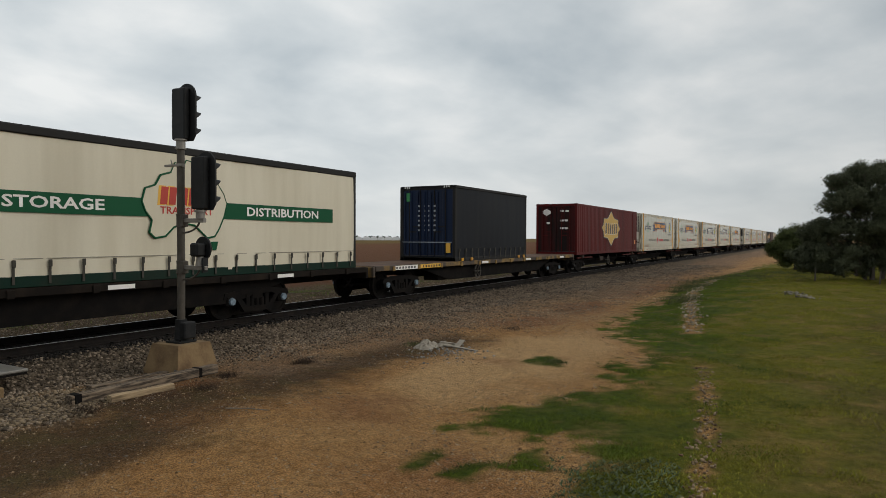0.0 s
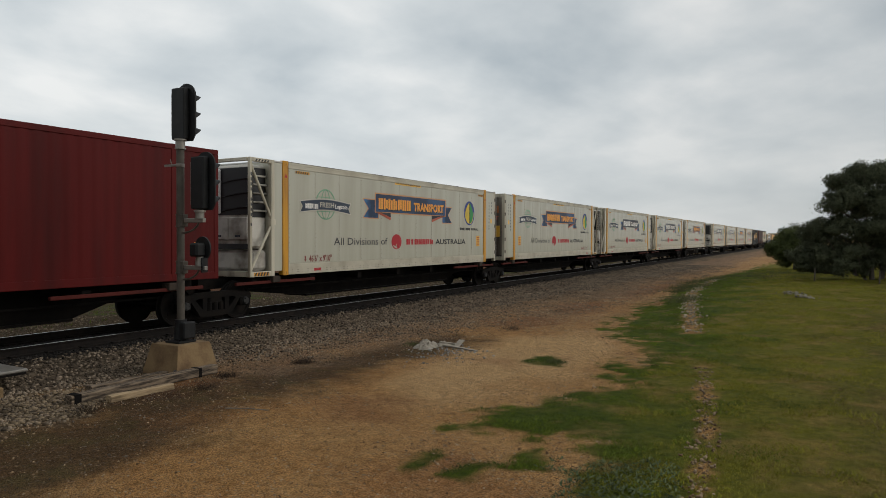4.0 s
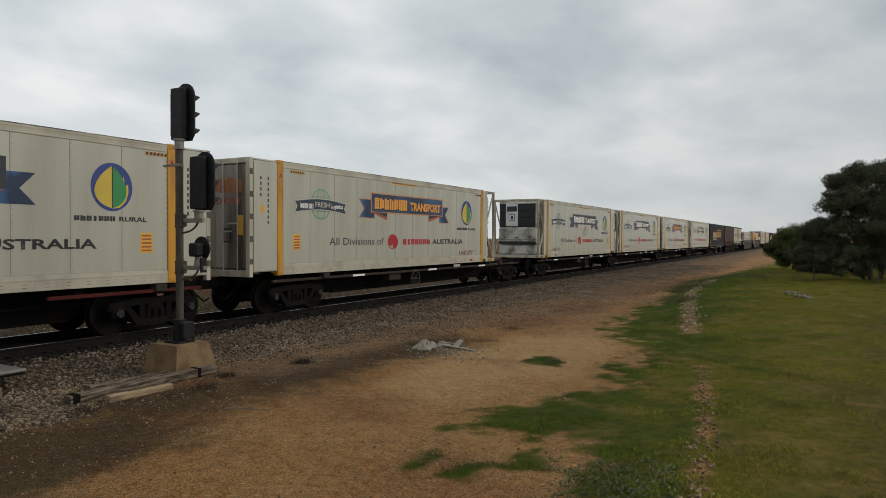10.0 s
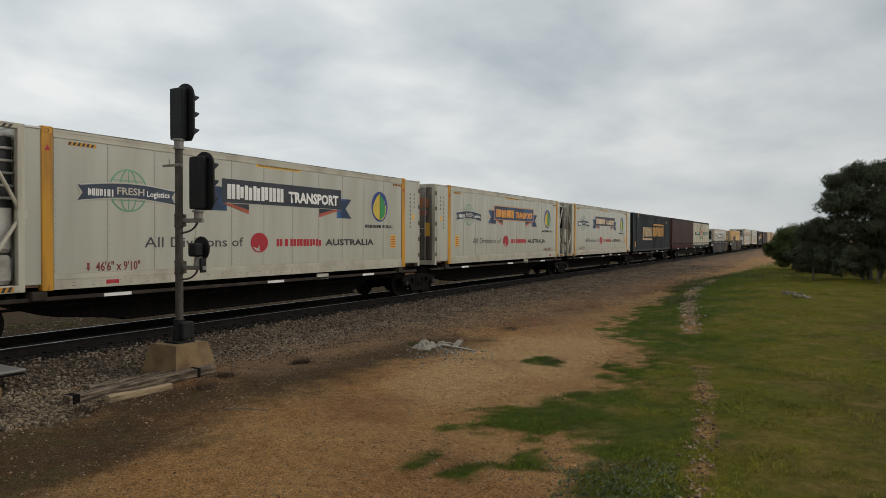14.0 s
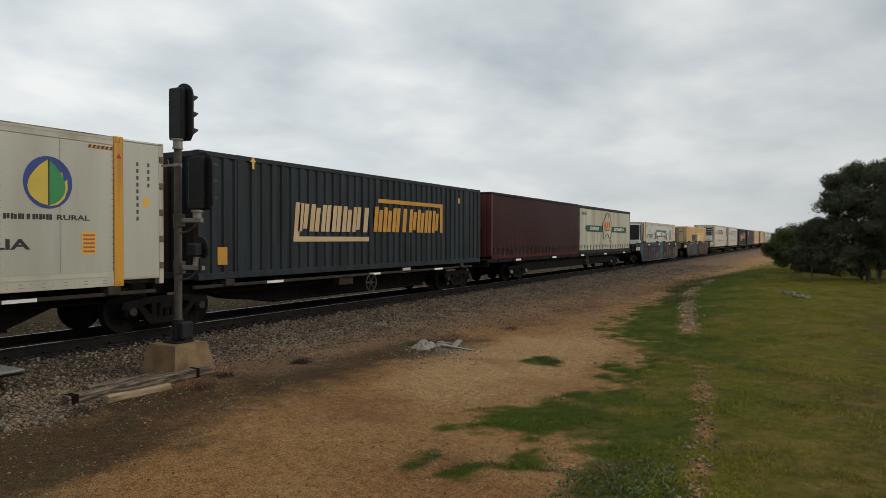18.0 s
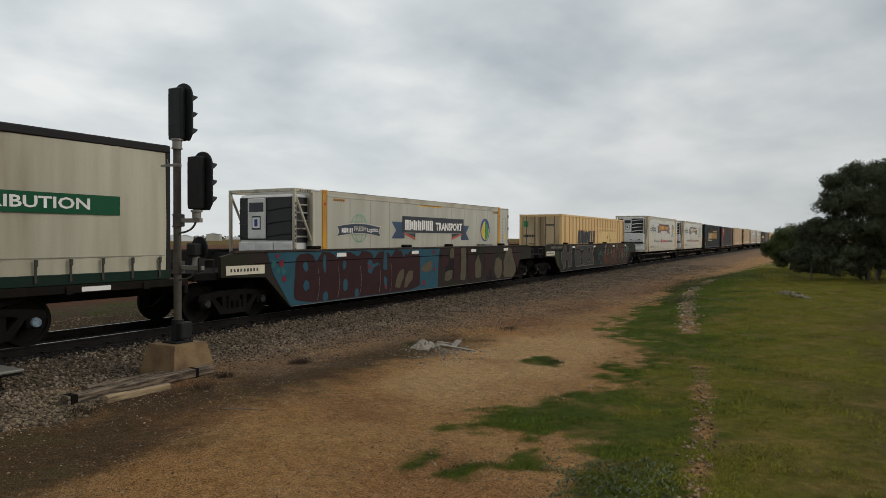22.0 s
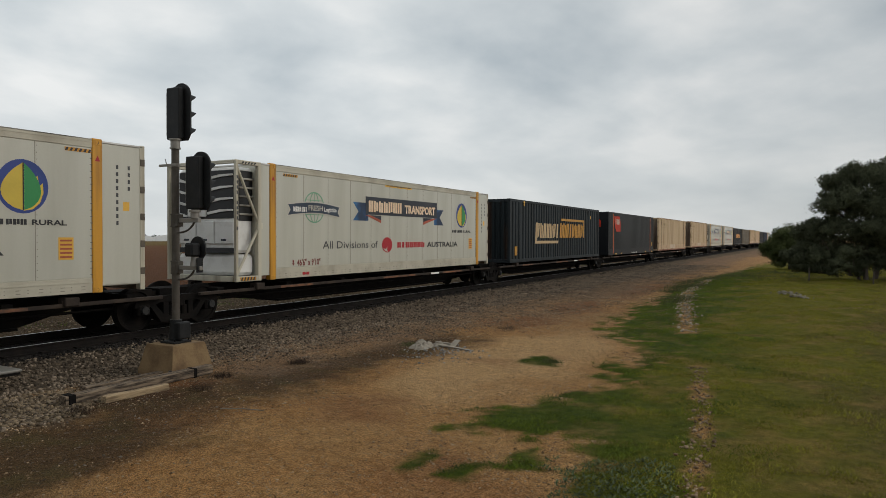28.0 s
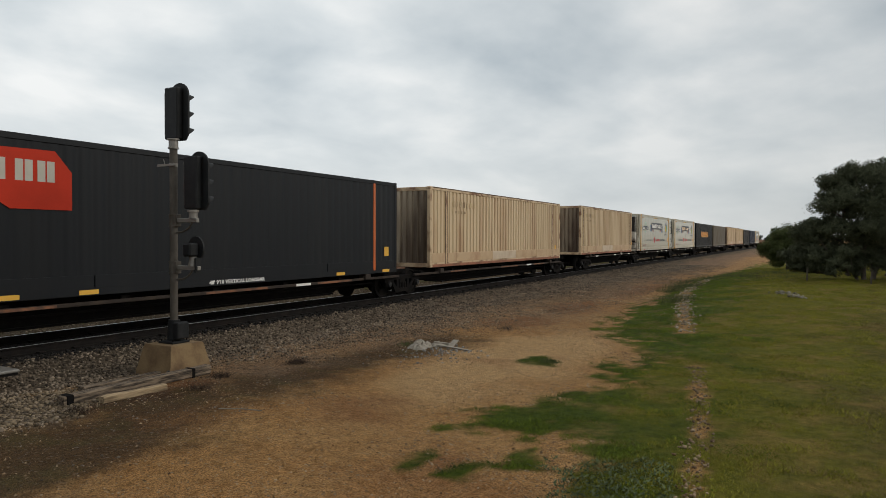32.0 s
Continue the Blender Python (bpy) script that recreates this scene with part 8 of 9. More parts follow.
def make_signal():
    X, Y = 3.45, 8.2
    g0 = hz(X, Y)
    base = thing("signal_base", "stained weathered concrete signal foundation block", "foundation")
    bm = Geo()
    for r, z in ((0.565, g0 - 0.15), (0.565, g0 + 0.08), (0.55, g0 + 0.12), (0.445, 0.10), (0.425, 0.125)):
        for k in range(4):
            t = radians(45 + 90 * k)
            bm.v.append((X + r * 1.12 * math.cos(t), Y + r * 1.12 * math.sin(t), z))
    for j in range(4):
        for k in range(4):
            bm.f.append((4 * j + k, 4 * j + (k + 1) % 4, 4 * j + 4 + (k + 1) % 4, 4 * j + 4 + k))
    bm.f += [(3, 2, 1, 0), (16, 17, 18, 19)]
    part("block", bm, CONCRETE, base)
    part("drain_hole", Geo().cyl((X + 0.36, Y - 0.40, g0 + 0.10), (X + 0.42, Y - 0.45, g0 + 0.09), 0.05, 10), BLACK_PRINT, base)
    s = thing("railway_signal", "black colour-light railway signal on a grey tubular mast", "railway signal")
    part("mast", Geo().cyl((X, Y, 0.5), (X, Y, 3.68), 0.068, 20), MAST_GREY, s)
    foot = Geo().box(X - 0.19, X + 0.19, Y - 0.19, Y + 0.19, 0.125, 0.165, 0.01).cyl((X, Y, 0.18), (X, Y, 0.54), 0.125, 16, 0.10)
    foot.box(X + 0.06, X + 0.21, Y - 0.10, Y + 0.16, 0.2, 0.50, 0.02)
    fo = part("mast_foot", foot, SIGNAL_BLACK, s, "black cast mast foot")
    for k in range(4):
        t = radians(45 + 90 * k)
        part("anchor_bolt", Geo().cyl((X + 0.21 * math.cos(t), Y + 0.21 * math.sin(t), 0.13), (X + 0.21 * math.cos(t), Y + 0.21 * math.sin(t), 0.20), 0.014, 6), STEEL_DARK, fo)
    part("top_collar", Geo().cyl((X, Y, 3.62), (X, Y, 3.76), 0.082, 16).cyl((X, Y, 3.60), (X, Y, 3.625), 0.095, 16).cyl((X, Y, 3.755), (X, Y, 3.78), 0.11, 16), GALV, s, "pale galvanised collar")
    signal_head(s, X, Y, 3.76, 4.80)
    part("step_bar", Geo().box(X - 0.34, X + 0.12, Y - 0.08, Y - 0.04, 3.29, 3.33).cyl((X - 0.16, Y - 0.06, 3.33), (X - 0.19, Y - 0.06, 3.42), 0.008, 6).cyl((X, Y, 3.28), (X, Y, 3.34), 0.075, 16), GALV, s)
    # side brackets with the second head and the small disc signal
    for z, ln in ((2.28, 0.62), (1.44, 0.66)):
        b = part("bracket", Geo().box(X + 0.05, X + ln, Y - 0.035, Y + 0.035, z, z + 0.075, 0.008), GALV, s)
        part("clamp", Geo().cyl((X, Y, z - 0.08), (X, Y, z + 0.16), 0.078, 16).box(X + 0.04, X + 0.13, Y - 0.06, Y + 0.06, z - 0.07, z + 0.15, 0.008), MAST_GREY, b)
        for zz in (z - 0.08, z + 0.13):
            part("clamp_band", Geo().cyl((X, Y, zz), (X, Y, zz + 0.025), 0.088, 16), MAST_GREY, b)
        pts = [(X + 0.07, Y, z - 0.18)] + [(X + 0.07 + 0.42 * math.sin(t), Y, z - 0.18 + 0.24 * (1 - math.cos(t))) for t in [math.pi / 2 * i / 7 for i in range(1, 8)]]
        part("conduit", Geo().tube(pts, 0.018, 8), MAST_GREY, b)
    part("head_pedestal", Geo().cyl((X + 0.5, Y, 2.35), (X + 0.5, Y, 2.47), 0.075, 14).cyl((X + 0.5, Y, 2.46), (X + 0.5, Y, 2.50), 0.10, 14), GALV, s)
    signal_head(s, X + 0.5, Y, 2.50, 3.54)
    part("head_pedestal", Geo().cyl((X + 0.5, Y, 1.51), (X + 0.5, Y, 1.68), 0.085, 14, 0.065), GALV, s)
    d = part("disc_signal", Geo().prism([(X + 0.5 + 0.20 * math.cos(2 * math.pi * i / 24), 1.82 + 0.215 * math.sin(2 * math.pi * i / 24)) for i in range(24)], "y", Y + 0.05, Y + 0.08), SIGNAL_BLACK, s, "small black disc shunting signal")
    part("disc_case", Geo().box(X + 0.40, X + 0.60, Y - 0.16, Y + 0.05, 1.68, 1.92, 0.03), SIGNAL_BLACK, d)
    part("disc_plate", Geo().box(X + 0.395, X + 0.399, Y - 0.06, Y - 0.04, 1.78, 1.84), PALE, d)
    part("bracket_end_plate", Geo().box(X + 0.60, X + 0.63, Y - 0.06, Y + 0.06, 1.40, 1.66), SIGNAL_BLACK, d)


make_signal()


# ---- old timbers, rubbish and the covered pit by the track ----
def timber(a, b, w, h, label, lift=0.0, roll=0.0, nails=True, wood=None):
    a, b = Vector((*a, hz(*a) + h / 2 + lift)), Vector((*b, hz(*b) + h / 2 + lift))
    t = thing("old_timber", label, "timber", "old timbers by the signal")
    L = (b - a).length
    rnd = random.Random(int(a.x * 100))
    g, n = Geo(), 10
    for i in range(n + 1):
        y = L * i / n
        k = 1 + rnd.uniform(-0.06, 0.06)
        for sx, sz in ((-1, -0.8), (-0.8, -1), (0.8, -1), (1, -0.8), (1, 0.8), (0.8, 1), (-0.8, 1), (-1, 0.8)):
            g.v.append((sx * w / 2 * k, y + rnd.uniform(-0.01, 0.01), sz * h / 2 * (1 + rnd.uniform(-0.07, 0.07))))
    for i in range(n):
        for j in range(8):
            g.f.append((8 * i + j, 8 * i + (j + 1) % 8, 8 * i + 8 + (j + 1) % 8, 8 * i + 8 + j))
    g.f += [tuple(range(8)), tuple(range(8 * n + 7, 8 * n - 1, -1))]
    part("beam", g, wood or OLD_TIMBER, t)
    if nails:
        part("iron_band", Geo().box(-w / 2 - 0.008, w / 2 + 0.008, 0.04, 0.14, -h / 2 - 0.004, h / 2 + 0.006), STEEL_DARK, t, "rusty iron band")
        part("iron_band", Geo().box(-w / 2 - 0.008, w / 2 + 0.008, L - 0.42, L - 0.36, -h / 2 - 0.004, h / 2 + 0.006), STEEL_DARK, t, "rusty iron band")
    t.matrix_basis = Matrix.Translation(a) @ (b - a).to_track_quat("Y", "Z").to_matrix().to_4x4() @ pose(0, 0, 0, 0, roll, 0)
    return t


timber((4.05, 5.75), (4.02, 8.45), 0.18, 0.15, "long silvered timber beam with iron bands on the gravel")
timber((4.40, 6.15), (4.46, 7.2), 0.12, 0.10, "short pale sawn timber lying on red soil", nails=False, wood=PALE_TIMBER)
timber((3.60, 6.35), (3.60, 7.75), 0.15, 0.13, "short grey timber half buried in ballast", -0.02, nails=False)


def make_pit():
    p = thing("cable_pit", "pale steel lid on a low concrete cable pit", "pit")
    part("pit_wall", Geo().box(2.0, 2.75, 4.7, 5.55, -0.55, -0.26, 0.02), CONCRETE, p)
    part("lid", Geo().box(1.75, 2.55, 4.6, 6.02, -0.12, -0.07, 0.015), GALV, p, "pale grey steel lid")
    part("lid_lip", Geo().box(1.77, 2.53, 4.62, 6.0, -0.16, -0.12).box(1.9, 2.4, 4.7, 5.5, -0.26, -0.16), STEEL_DARK, p)


make_pit()


def crumpled(name, cx, cy, rx, ry, h, seed, material, parent, n=16):
    rng = np.random.default_rng(seed)
    g = Geo()
    for i in range(n + 1):
        for j in range(n + 1):
            u, v = i / n * 2 - 1, j / n * 2 - 1
            r = math.hypot(u, v)
            z = h * max(0.0, 1 - r ** 1.6) * (0.45 + 0.8 * rng.random()) + 0.015 * rng.random()
            x, y = cx + u * rx * (1 + 0.2 * rng.random()), cy + v * ry * (1 + 0.2 * rng.random())
            g.v.append((x, y, hz(x, y) + 0.004 + (z if r < 1 else 0.0)))
    m = n + 1
    for i in range(n):
        for j in range(n):
            u, v = (i + 0.5) / n * 2 - 1, (j + 0.5) / n * 2 - 1
            if math.hypot(u, v) < 1.02:
                g.f.append((i * m + j, (i + 1) * m + j, (i + 1) * m + j + 1, i * m + j + 1))
    return part(name, g, material, parent)


RAG = mat("dirty_white_sheeting", (0.27, 0.235, 0.185), 0.85, dirt=(0.10, 0.07, 0.048), amt=0.7, scale=6, vary=0.15, bump=0.2)


def make_rubbish():
    r = thing("discarded_sheeting", "crumpled dirty white sheeting dumped on the gravel", "rubbish")
    crumpled("sheet", 5.85, 12.9, 0.24, 0.36, 0.13, 3, RAG, r, 16)
    crumpled("sheet_fold", 5.62, 13.2, 0.14, 0.2, 0.10, 6, RAG, r, 9)
    crumpled("sheet_fold", 6.0, 12.55, 0.12, 0.16, 0.06, 7, RAG, r, 9)
    crumpled("sheet_fold", 6.12, 13.2, 0.2, 0.26, 0.09, 4, RAG, r, 12)
    w = thing("broken_boards", "pale broken boards beside the dumped sheeting", "boards")
    for a, b, k, z in (((6.05, 13.1), (6.45, 13.45), 0.06, 0.10), ((6.2, 13.0), (6.8, 12.95), 0.05, 0.05), ((6.45, 13.4), (6.5, 13.0), 0.07, 0.13), ((6.6, 13.0), (7.15, 12.75), 0.035, 0.02)):
        p, q = Vector((*a, hz(*a) + z)), Vector((*b, hz(*b) + 0.02))
        o = part("board", Geo().box(-k, k, 0, (q - p).length, -0.012, 0.012, 0.004), RAG, w)
        o.matrix_basis = Matrix.Translation(p) @ (q - p).to_track_quat("Y", "Z").to_matrix().to_4x4()
    s = thing("pale_stick", "thin pale stripped stick on dark gravel", "stick")
    part("shaft", Geo().tube([(6.2, 6.7, hz(6.2, 6.7) + 0.012), (6.5, 6.82, hz(6.5, 6.82) + 0.02), (6.82, 6.9, hz(6.82, 6.9) + 0.012)], 0.008, 6), RAG, s)
    rng = np.random.default_rng(9)
    n = 140
    x, y = rng.normal(6.6, 0.45, n), rng.normal(12.2, 0.55, n)
    sz = rng.uniform(0.02, 0.07, n)
    scatter_stones("rubble", np.stack([x, y, height(x, y) + sz * 0.2], 1), sz, island_material("pale_rubble", (0.18, 0.16, 0.13), (0.45, 0.42, 0.38)), "pale broken rubble round the dumped sheeting", 10, "rubble")
    n = 90
    t = rng.random(n)
    x, y = 12.4 + 0.9 * t + rng.normal(0, 0.12, n), 27.5 - 1.6 * t + rng.normal(0, 0.25, n)
    sz = rng.uniform(0.04, 0.12, n)
    scatter_stones("stone_heap", np.stack([x, y, height(x, y) + sz * 0.3], 1), sz, island_material("pale_heap_stone", (0.14, 0.12, 0.08), (0.32, 0.29, 0.23)), "low line of pale stones in the grass", 11, "stones")


make_rubbish()


# ---- trees and bushes ----
BARK = mat("grey_brown_bark", (0.07, 0.055, 0.042), 0.95, dirt=(0.12, 0.10, 0.08), amt=0.7, scale=6, vary=0.25, bump=0.5)
GUM_LEAF = island_material("gum_leaf", (0.052, 0.060, 0.036), (0.115, 0.125, 0.072), 0.85, 0.1)
BUSH_LEAF = island_material("bush_leaf", (0.050, 0.064, 0.022), (0.115, 0.135, 0.050), 0.85, 0.1)
# distance haze is mixed into this leaf colour, paler and bluer
HAZED_LEAF = island_material("hazed_far_foliage", (0.045, 0.056, 0.048), (0.105, 0.120, 0.100), 0.95)


def leaf_mesh(name, pts, size, material, seed, aspect=0.42, droop=0.5, out=None):
    """Small diamond leaves; out: the way each leaf's clump faces, which shades them as one mass."""
    rng = np.random.default_rng(seed)
    n = len(pts)
    d = rng.normal(0, 1, (n, 3)); d[:, 2] -= droop
    d /= np.linalg.norm(d, axis=1)[:, None]
    u = np.cross(d, rng.normal(0, 1, (n, 3))); u /= np.linalg.norm(u, axis=1)[:, None] + 1e-9
    s = size * rng.uniform(0.6, 1.4, n)[:, None]
    p = np.asarray(pts)
    if out is not None:
        u *= np.sign(np.sum(np.cross(u, d) * out, axis=1) + 1e-9)[:, None]
    v = np.stack([p, p + d * s * 0.5 + u * s * aspect * 0.5, p + d * s, p + d * s * 0.5 - u * s * aspect * 0.5], 1)
    F = np.arange(n * 4).reshape(n, 4)
    me = bpy.data.meshes.new(name)
    me.vertices.add(n * 4); me.vertices.foreach_set("co", v.ravel().astype(np.float32))
    me.loops.add(n * 4); me.loops.foreach_set("vertex_index", F.ravel().astype(np.int32))
    me.polygons.add(n); me.polygons.foreach_set("loop_start", np.arange(0, n * 4, 4, dtype=np.int32))
    me.update(calc_edges=True)
    if out is not None:
        q = out + rng.normal(0, 0.28, (n, 3))
        q /= np.linalg.norm(q, axis=1)[:, None]
        me.polygons.foreach_set("use_smooth", [True] * n)
        me.normals_split_custom_set_from_vertices(np.repeat(q, 4, axis=0))
    me.materials.append(material)
    return me


def crown_points(lobes, per, rng):
    """Leaf clumps over a set of lobes (x, y, z, r): each lobe carries many smaller bosses with gaps between them."""
    pts, out = [], []
    for (x, y, z, r), m in zip(lobes, per):
        k = 22
        c = rng.normal(0, 1, (k, 3)); c[:, 2] += 0.25
        c /= np.linalg.norm(c, axis=1)[:, None]
        c = c * r * rng.uniform(0.25, 0.85, (k, 1)) * (1, 1, 0.9)
        rad = r * rng.uniform(0.28, 0.50, k)
        i = rng.integers(0, k, m)
        d = rng.normal(0, 1, (m, 3)); d /= np.linalg.norm(d, axis=1)[:, None]
        q = c[i] + d * (rad[i] * rng.random(m) ** 0.33 * (1 + 0.25 * np.abs(rng.normal(0, 1, m)) * (rng.random(m) < 0.16)))[:, None] * (1, 1, 0.8)
        pts.append(q + (x, y, z))
        o = 0.55 * d + 0.45 * q / r + (0, 0, 0.25)
        out.append(o / np.linalg.norm(o, axis=1)[:, None])
    return np.concatenate(pts), np.concatenate(out)


def tree(name, label, foot, lobes, per, leaf, size, seed, trunk_r, stems, category="tree"):
    """lobes: (across, away, up, radius) from the foot; across runs along the picture of the tree from the grass side."""
    rng = np.random.default_rng(seed)
    t = thing(name, label, category)
    t.location = (foot[0], foot[1], hz(*foot))
    lobes = [(0.872 * a - 0.489 * b, 0.489 * a + 0.872 * b, z, r) for a, b, z, r in lobes]
    for a, b, top, r in stems:
        g = Geo()
        sx, sy = 0.872 * a - 0.489 * b, 0.489 * a + 0.872 * b
        pts = [Vector((sx * 0.3, sy * 0.3, -0.1))]
        for i in range(6):
            k = (i + 1) / 6
            pts.append(Vector((sx * (0.3 + 0.7 * k) + rng.normal(0, 0.05), sy * (0.3 + 0.7 * k) + rng.normal(0, 0.05), top * k)))
        for i in range(6):
            g.cyl(pts[i], pts[i + 1], r * (1 - 0.12 * i), 9, r * (1 - 0.12 * (i + 1)))
        part("trunk", g, BARK, t)
    for x, y, z, r in lobes:
        for k in range(3):
            d = rng.normal(0, 1, 3); d /= np.linalg.norm(d)
            br = Geo().cyl((x * 0.5, y * 0.5, max(0.2, z - r * 0.9)), (x + d[0] * r * 0.8, y + d[1] * r * 0.8, z + d[2] * r * 0.8), trunk_r * 0.32, 6, trunk_r * 0.08)
            part("limb", br, BARK, t)
    pts, out = crown_points(lobes, per, rng)
    keep = pts[:, 2] > 0.12
    part("crown", leaf_mesh("crown", pts[keep], size, leaf, seed, out=out[keep]), None, t)
    return t


def make_trees():
    lobes = [(-1.78, 0, 3.70, 0.85), (-1.40, 0.3, 4.65, 0.80), (-0.62, 0.2, 4.95, 0.82), (0.25, 0, 5.05, 0.92), (1.25, 0.3, 5.0, 1.05), (2.3, 0, 4.7, 1.15), (-1.0, -0.3, 3.5, 1.15), (0.35, -0.4, 3.9, 1.4), (1.7, -0.3, 3.8, 1.45),
             (-1.45, 0.2, 2.5, 1.0), (-0.25, -0.3, 2.45, 1.3), (1.2, -0.4, 2.4, 1.35), (2.5, -0.2, 2.8, 1.4), (-2.2, 0.3, 1.35, 0.95), (-1.1, 0, 1.30, 0.9), (0.25, 0.3, 1.35, 0.95), (1.5, 0.2, 1.45, 1.0), (2.7, 0, 1.4, 1.1), (-3.0, 0.8, 0.95, 0.75), (-2.45, 0.5, 2.25, 0.80), (-1.6, -0.2, 0.70, 0.65), (-0.55, -0.1, 0.72, 0.62), (0.75, -0.2, 0.78, 0.60), (1.9, -0.2, 0.72, 0.70), (3.0, -0.2, 0.7, 0.7), (-2.5, 0.4, 0.62, 0.6)]
    tree("gum_tree", "dark green spreading gum tree at the grass edge", (15.7, 38.2), lobes, [int(12500 * r ** 1.6) for *_, r in lobes], GUM_LEAF, 0.085, 31, 0.14, ((-0.05, 0, 4.4, 0.12), (-0.9, 0.3, 3.2, 0.08), (1.5, 0.2, 3.8, 0.12)))
    lobes = [(0, 0, 4.4, 1.5), (-1.5, 0, 3.3, 1.3), (1.5, 0, 3.8, 1.5), (0, 0, 1.9, 1.5), (-1.9, 0, 1.5, 1.2), (1.8, 0, 1.6, 1.3)]
    tree("gum_tree", "taller dark gum tree behind the first", (19.6, 42.5), lobes, [int(6000 * r ** 1.6) for *_, r in lobes], GUM_LEAF, 0.12, 32, 0.16, ((0, 0, 4.0, 0.16), (1.2, 0.3, 3.4, 0.12)))
    lobes = [(0.15, 0, 2.20, 1.05), (-0.75, 0, 1.95, 0.95), (1.05, 0.1, 2.05, 0.95), (-1.15, 0.2, 1.35, 0.80), (0.0, -0.4, 1.30, 1.15), (1.3, -0.1, 1.30, 1.0), (-0.5, 0.2, 0.80, 0.75), (0.7, 0.1, 0.75, 0.80), (1.9, 0.3, 1.0, 0.8)]
    tree("bush", "rounded dense olive-green bush beside the bank", (11.95, 52.0), lobes, [int(11000 * r ** 1.6) for *_, r in lobes], BUSH_LEAF, 0.095, 33, 0.07, ((0, 0, 1.6, 0.07), (0.4, 0.2, 1.4, 0.05)), "bush")
    lobes = [(0, 0, 0.95, 0.85), (1.1, 0.1, 0.9, 0.85), (2.2, -0.3, 0.8, 0.8), (-0.9, 0.4, 0.7, 0.65), (3.2, 0, 0.9, 0.8)]
    tree("bush", "low dark shrub under the gum trees", (13.75, 44.5), lobes, [int(8000 * r ** 1.6) for *_, r in lobes], GUM_LEAF, 0.10, 34, 0.06, ((0, 0, 0.8, 0.06),), "bush")
    for x, y in ((13.28, 36.6), (15.9, 36.8)):
        s = thing("wooden_stake", "short weathered wooden stake in the grass", "stake", "stakes by the trees")
        part("shaft", Geo().cyl((x, y, hz(x, y) - 0.1), (x + 0.02, y, hz(x, y) + 0.62), 0.035, 8, 0.028), BARK, s)


make_trees()


# ---- the far side: glasshouses, farm sheds, trees on the horizon ----
GLASS_WHITE = mat("whitewashed_glasshouse", (0.85, 0.86, 0.87), 0.5, dirt=(0.62, 0.63, 0.64), amt=0.6, scale=0.05, fine=0.8, vary=0.15, bump=0)
SHED_CREAM = mat("cream_shed_wall", (0.52, 0.50, 0.42), 0.7, scale=0.1, fine=1, bump=0)
SHED_ROOF = mat("grey_shed_roof", (0.25, 0.26, 0.28), 0.6, scale=0.1, fine=1, bump=0)
FIELD_Z = -0.67


def bearing(az, d):
    """A place d metres off at az degrees left of the track's line, seen from the viewer."""
    return EYE[0] - d * math.sin(radians(az)), d * math.cos(radians(az))


def glasshouse(az, d, spans, span, length, eaves, ridge, turn, label):
    t = thing("glasshouse", label, "glasshouse", "distant glasshouses")
    x, y = bearing(az, d)
    t.matrix_basis = pose(x, y, FIELD_Z, 0, 0, turn)
    for k in range(spans):
        x0 = (k - spans / 2) * span
        body = part("bay", Geo().prism([(x0 + 0.1, 0), (x0 + span - 0.1, 0), (x0 + span - 0.1, eaves), (x0 + span * 0.75, (eaves + ridge * 2) / 3), (x0 + span / 2, ridge), (x0 + span * 0.25, (eaves + ridge * 2) / 3), (x0 + 0.1, eaves)], "y", -length / 2, length / 2), GLASS_WHITE, t)
        part("gable_rib", Geo().box(x0, x0 + 0.12, -length / 2 - 0.05, length / 2 + 0.05, 0, eaves + 0.1), SHED_ROOF, body)


def shed(az, d, w, l, h, r, turn, wall, label):
    t = thing("farm_shed", label, "shed", "distant farm sheds")
    x, y = bearing(az, d)
    t.matrix_basis = pose(x, y, FIELD_Z, 0, 0, turn)
    part("wall", Geo().prism([(-w / 2, 0), (w / 2, 0), (w / 2, h), (0, h + r), (-w / 2, h)], "y", -l / 2, l / 2), wall, t)
    for s in (-1, 1):
        part("roof", Geo().prism([(s * (w / 2 + 0.4), h - 0.1), (s * (w / 2 + 0.4), h + 0.08), (0, h + r + 0.25), (0, h + r + 0.05)], "y", -l / 2 - 0.4, l / 2 + 0.4), SHED_ROOF if wall is SHED_CREAM else GLASS_WHITE, t)
    part("doorway", Geo().box(w / 2 + 0.01, w / 2 + 0.06, -1.5, 1.5, 0, h * 0.7), SHED_ROOF, t)


def far_trees(name, label, az0, az1, d, n, h0, h1, seed):
    """A far row of trees as one crowd of leaf clumps with uneven tops."""
    rng = np.random.default_rng(seed)
    pts = []
    for i in range(n):
        az = az0 + (az1 - az0) * (i + rng.uniform(-0.4, 0.4)) / n
        x, y = bearing(az, d + rng.uniform(-25, 25))
        h = rng.uniform(h0, h1)
        for k in range(5):
            c = (x + rng.normal(0, h * 0.22), y + rng.normal(0, h * 0.22), FIELD_Z + h * rng.uniform(0.12, 0.75))
            q = rng.normal(0, 1, (170, 3)); q /= np.linalg.norm(q, axis=1)[:, None]
            pts.append(np.array(c) + q * (rng.random(170) ** 0.4)[:, None] * np.array([h * 0.3, h * 0.3, h * 0.28]))
    pts = np.concatenate(pts)
    pts = pts[pts[:, 2] > FIELD_Z]
    tagged(new(name, leaf_mesh(name, pts, (h0 + h1) * 0.052, HAZED_LEAF, seed, 0.8, 0.1)), label, "trees", kind="stuff")


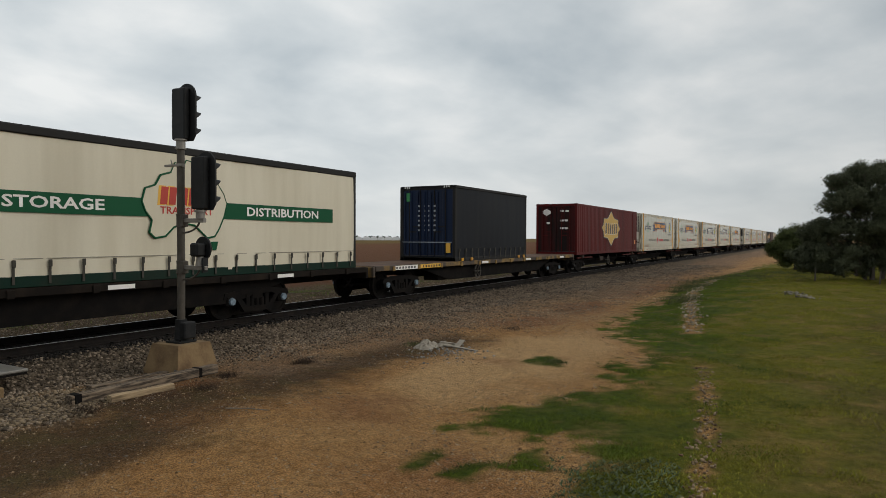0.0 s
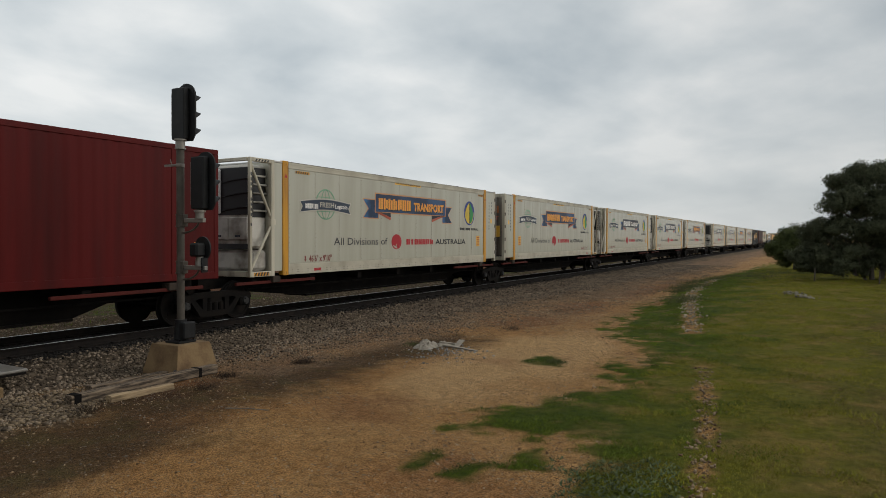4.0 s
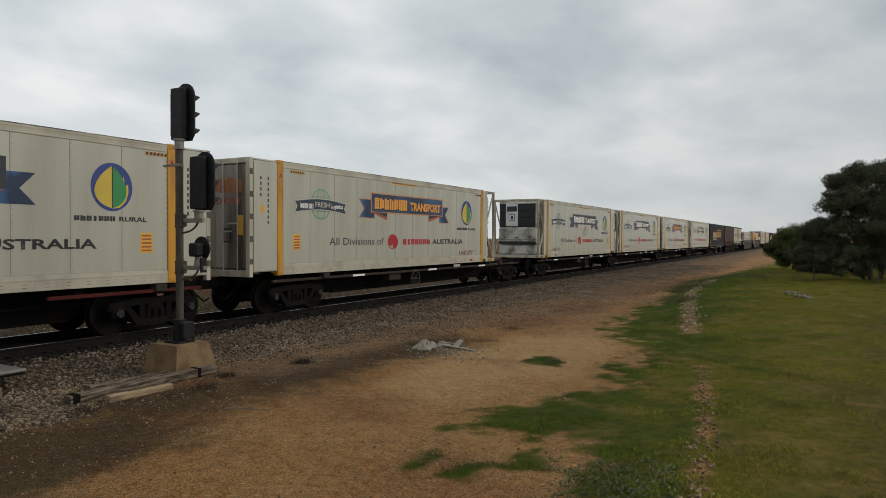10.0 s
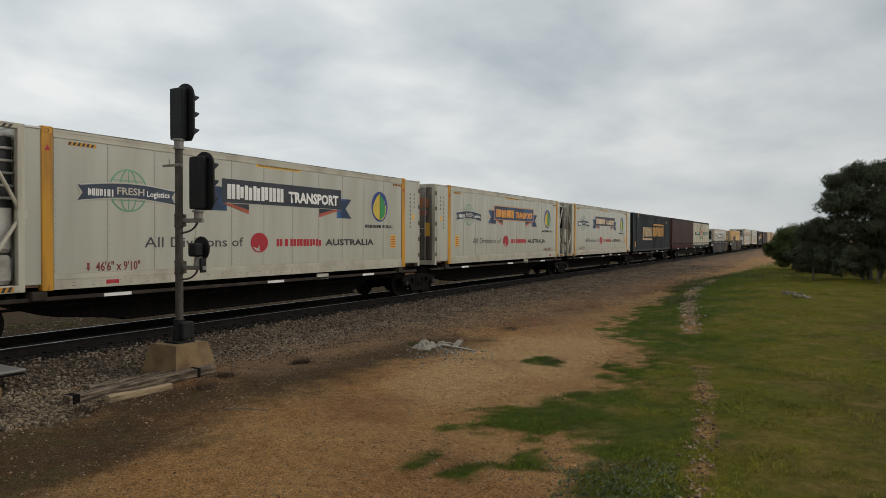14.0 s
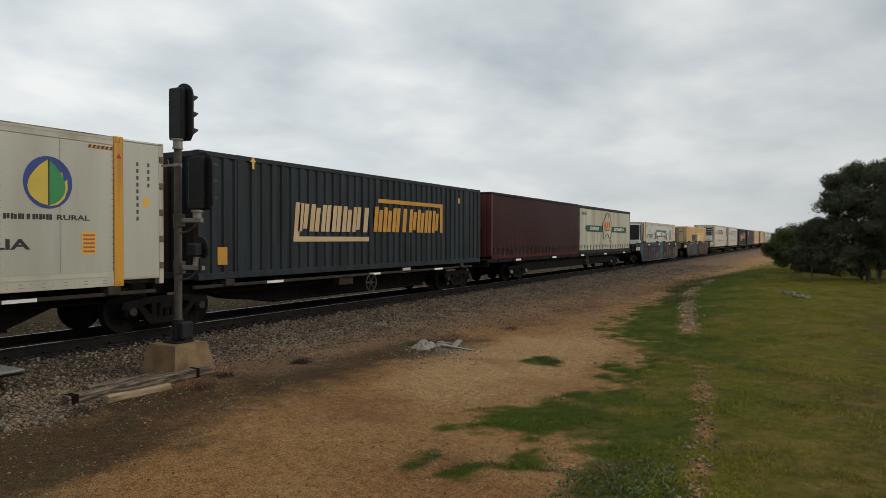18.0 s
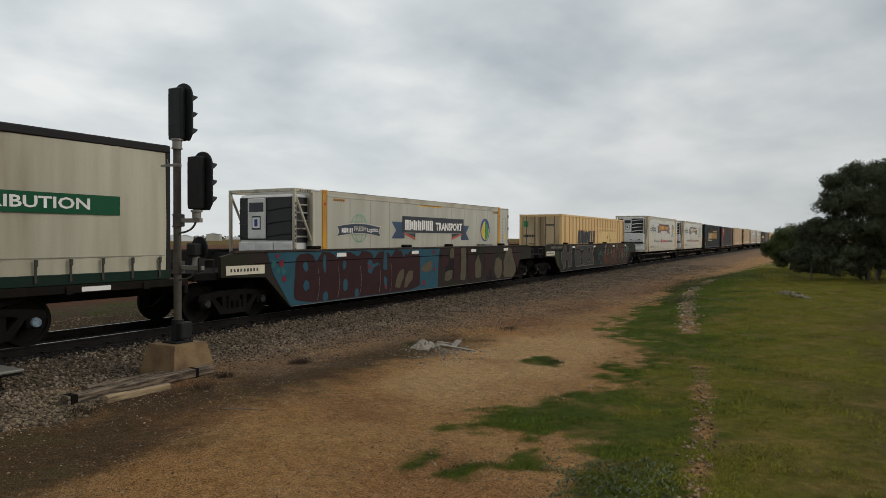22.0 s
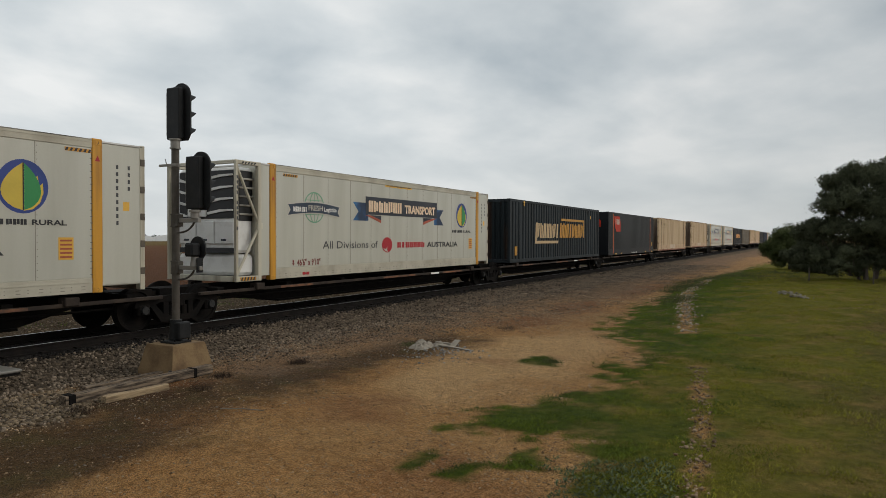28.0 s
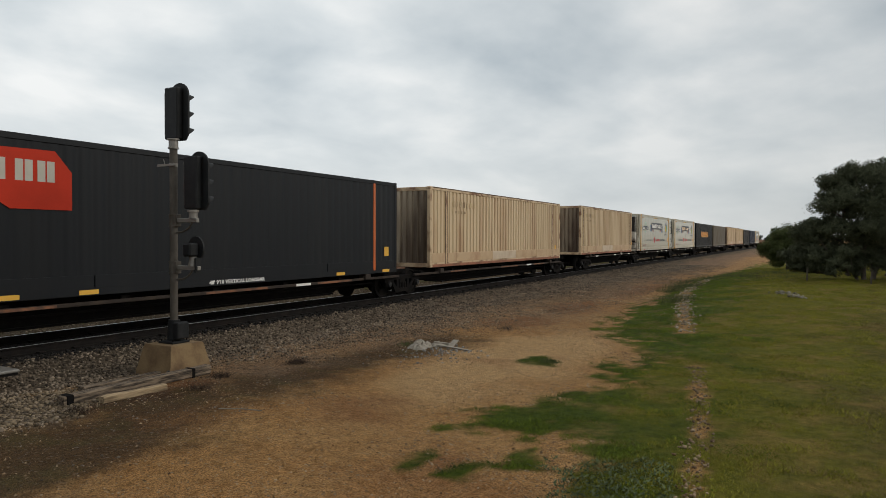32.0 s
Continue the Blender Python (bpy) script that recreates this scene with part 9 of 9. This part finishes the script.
def palm(az, d, h):
    t = thing("palm_tree", "distant slender palm tree", "palm", "distant palms")
    x, y = bearing(az, d)
    t.location = (x, y, FIELD_Z)
    part("trunk", Geo().cyl((0, 0, 0), (0.2, 0, h), 0.22, 7, 0.15), BARK, t)
    rng = np.random.default_rng(int(az * 10))
    p = []
    for k in range(16):
        a, e = rng.uniform(0, 6.28), rng.uniform(-0.5, 0.7)
        for s in np.linspace(0.1, 2.2, 14):
            p.append((0.2 + s * math.cos(a), s * math.sin(a), h + s * math.sin(e) - 0.18 * s * s))
    part("fronds", leaf_mesh("fronds", np.array(p), 0.7, HAZED_LEAF, 5, 0.3, 0.6), None, t)


def make_distance():
    glasshouse(57.8, 520, 7, 9.0, 40, 2.5, 3.1, 57, "long low whitewashed glasshouse beyond the ploughed field")
    glasshouse(52.4, 500, 2, 24.0, 40, 2.9, 4.5, 52, "white multi-bay glasshouse beyond the ploughed field")
    shed(55.3, 540, 16, 22, 4.2, 2.0, 50, SHED_CREAM, "low farm shed with a dark roof")
    shed(48.0, 560, 10, 12, 4.8, 0.8, 40, SHED_CREAM, "small cream flat-roofed farm building")
    shed(50.3, 470, 8, 10, 3.0, 1.2, 60, GLASS_WHITE, "small pale shed by the glasshouses")
    glasshouse(43.5, 900, 14, 8, 30, 2.5, 3.6, 43, "distant pale polytunnel rows in haze")
    glasshouse(35.0, 760, 12, 8, 60, 2.6, 4.2, 35, "distant ribbed white polytunnels")
    glasshouse(29.5, 700, 10, 8, 60, 2.6, 4.2, 30, "distant ribbed white polytunnels")
    far_trees("far_trees", "dark trees round the farm on the horizon", 64.5, 57.5, 470, 20, 3.5, 9.0, 41)
    far_trees("farm_trees", "clump of tall dark trees by the farm", 55.0, 52.8, 600, 7, 6, 10, 42)
    far_trees("horizon_trees", "thin line of trees along the horizon", 53.0, 30.0, 1500, 80, 5.0, 9.0, 43)
    far_trees("track_end_trees", "trees where the line meets the horizon", 8.0, -6.0, 900, 40, 5.0, 9.0, 44)
    palm(57.2, 560, 9.5)
    palm(56.3, 560, 9.8)
    for az in (41.5, 39.8, 38.0):
        t = thing("power_pole", "distant thin power pole", "pole", "distant power poles")
        x, y = bearing(az, 1100)
        t.location = (x, y, FIELD_Z)
        part("shaft", Geo().cyl((0, 0, 0), (0, 0, 13), 0.25, 6, 0.18), SHED_ROOF, t)
        part("crossarm", Geo().box(-1.2, 1.2, -0.15, 0.15, 11.8, 12.1), SHED_ROOF, t)


make_distance()


def motions():
    """The train runs past at an even pace; its wheels turn while they are near."""
    for ob, s in MOVING:
        z = ob.location.z
        walk(ob, [(t, pose(0, s - SPEED * t, z)) for t in (0.0, 16.0, CLIP)])
    for w, wagon, dy in WHEELS:
        s = wagon_start[wagon.name] + dy
        t0, t1 = max(0.0, (s - 40.0) / SPEED), min(CLIP, (s - 2.0) / SPEED)
        y0 = w.location.y
        rows = [(0.0, 0.0)]
        if t1 > t0:
            n = max(1, int((t1 - t0) * 15))
            rows += [(t0 + (t1 - t0) * i / n, math.degrees(SPEED * (t1 - t0) * i / n / WHEEL_R)) for i in range(0 if t0 > 0 else 1, n + 1)]
        if rows[-1][0] < CLIP:
            rows.append((CLIP, rows[-1][1]))
        walk(w, [(t, pose(0, y0, WHEEL_R, d)) for t, d in rows])


wagon_start = {ob.name: s for ob, s in MOVING}
motions()
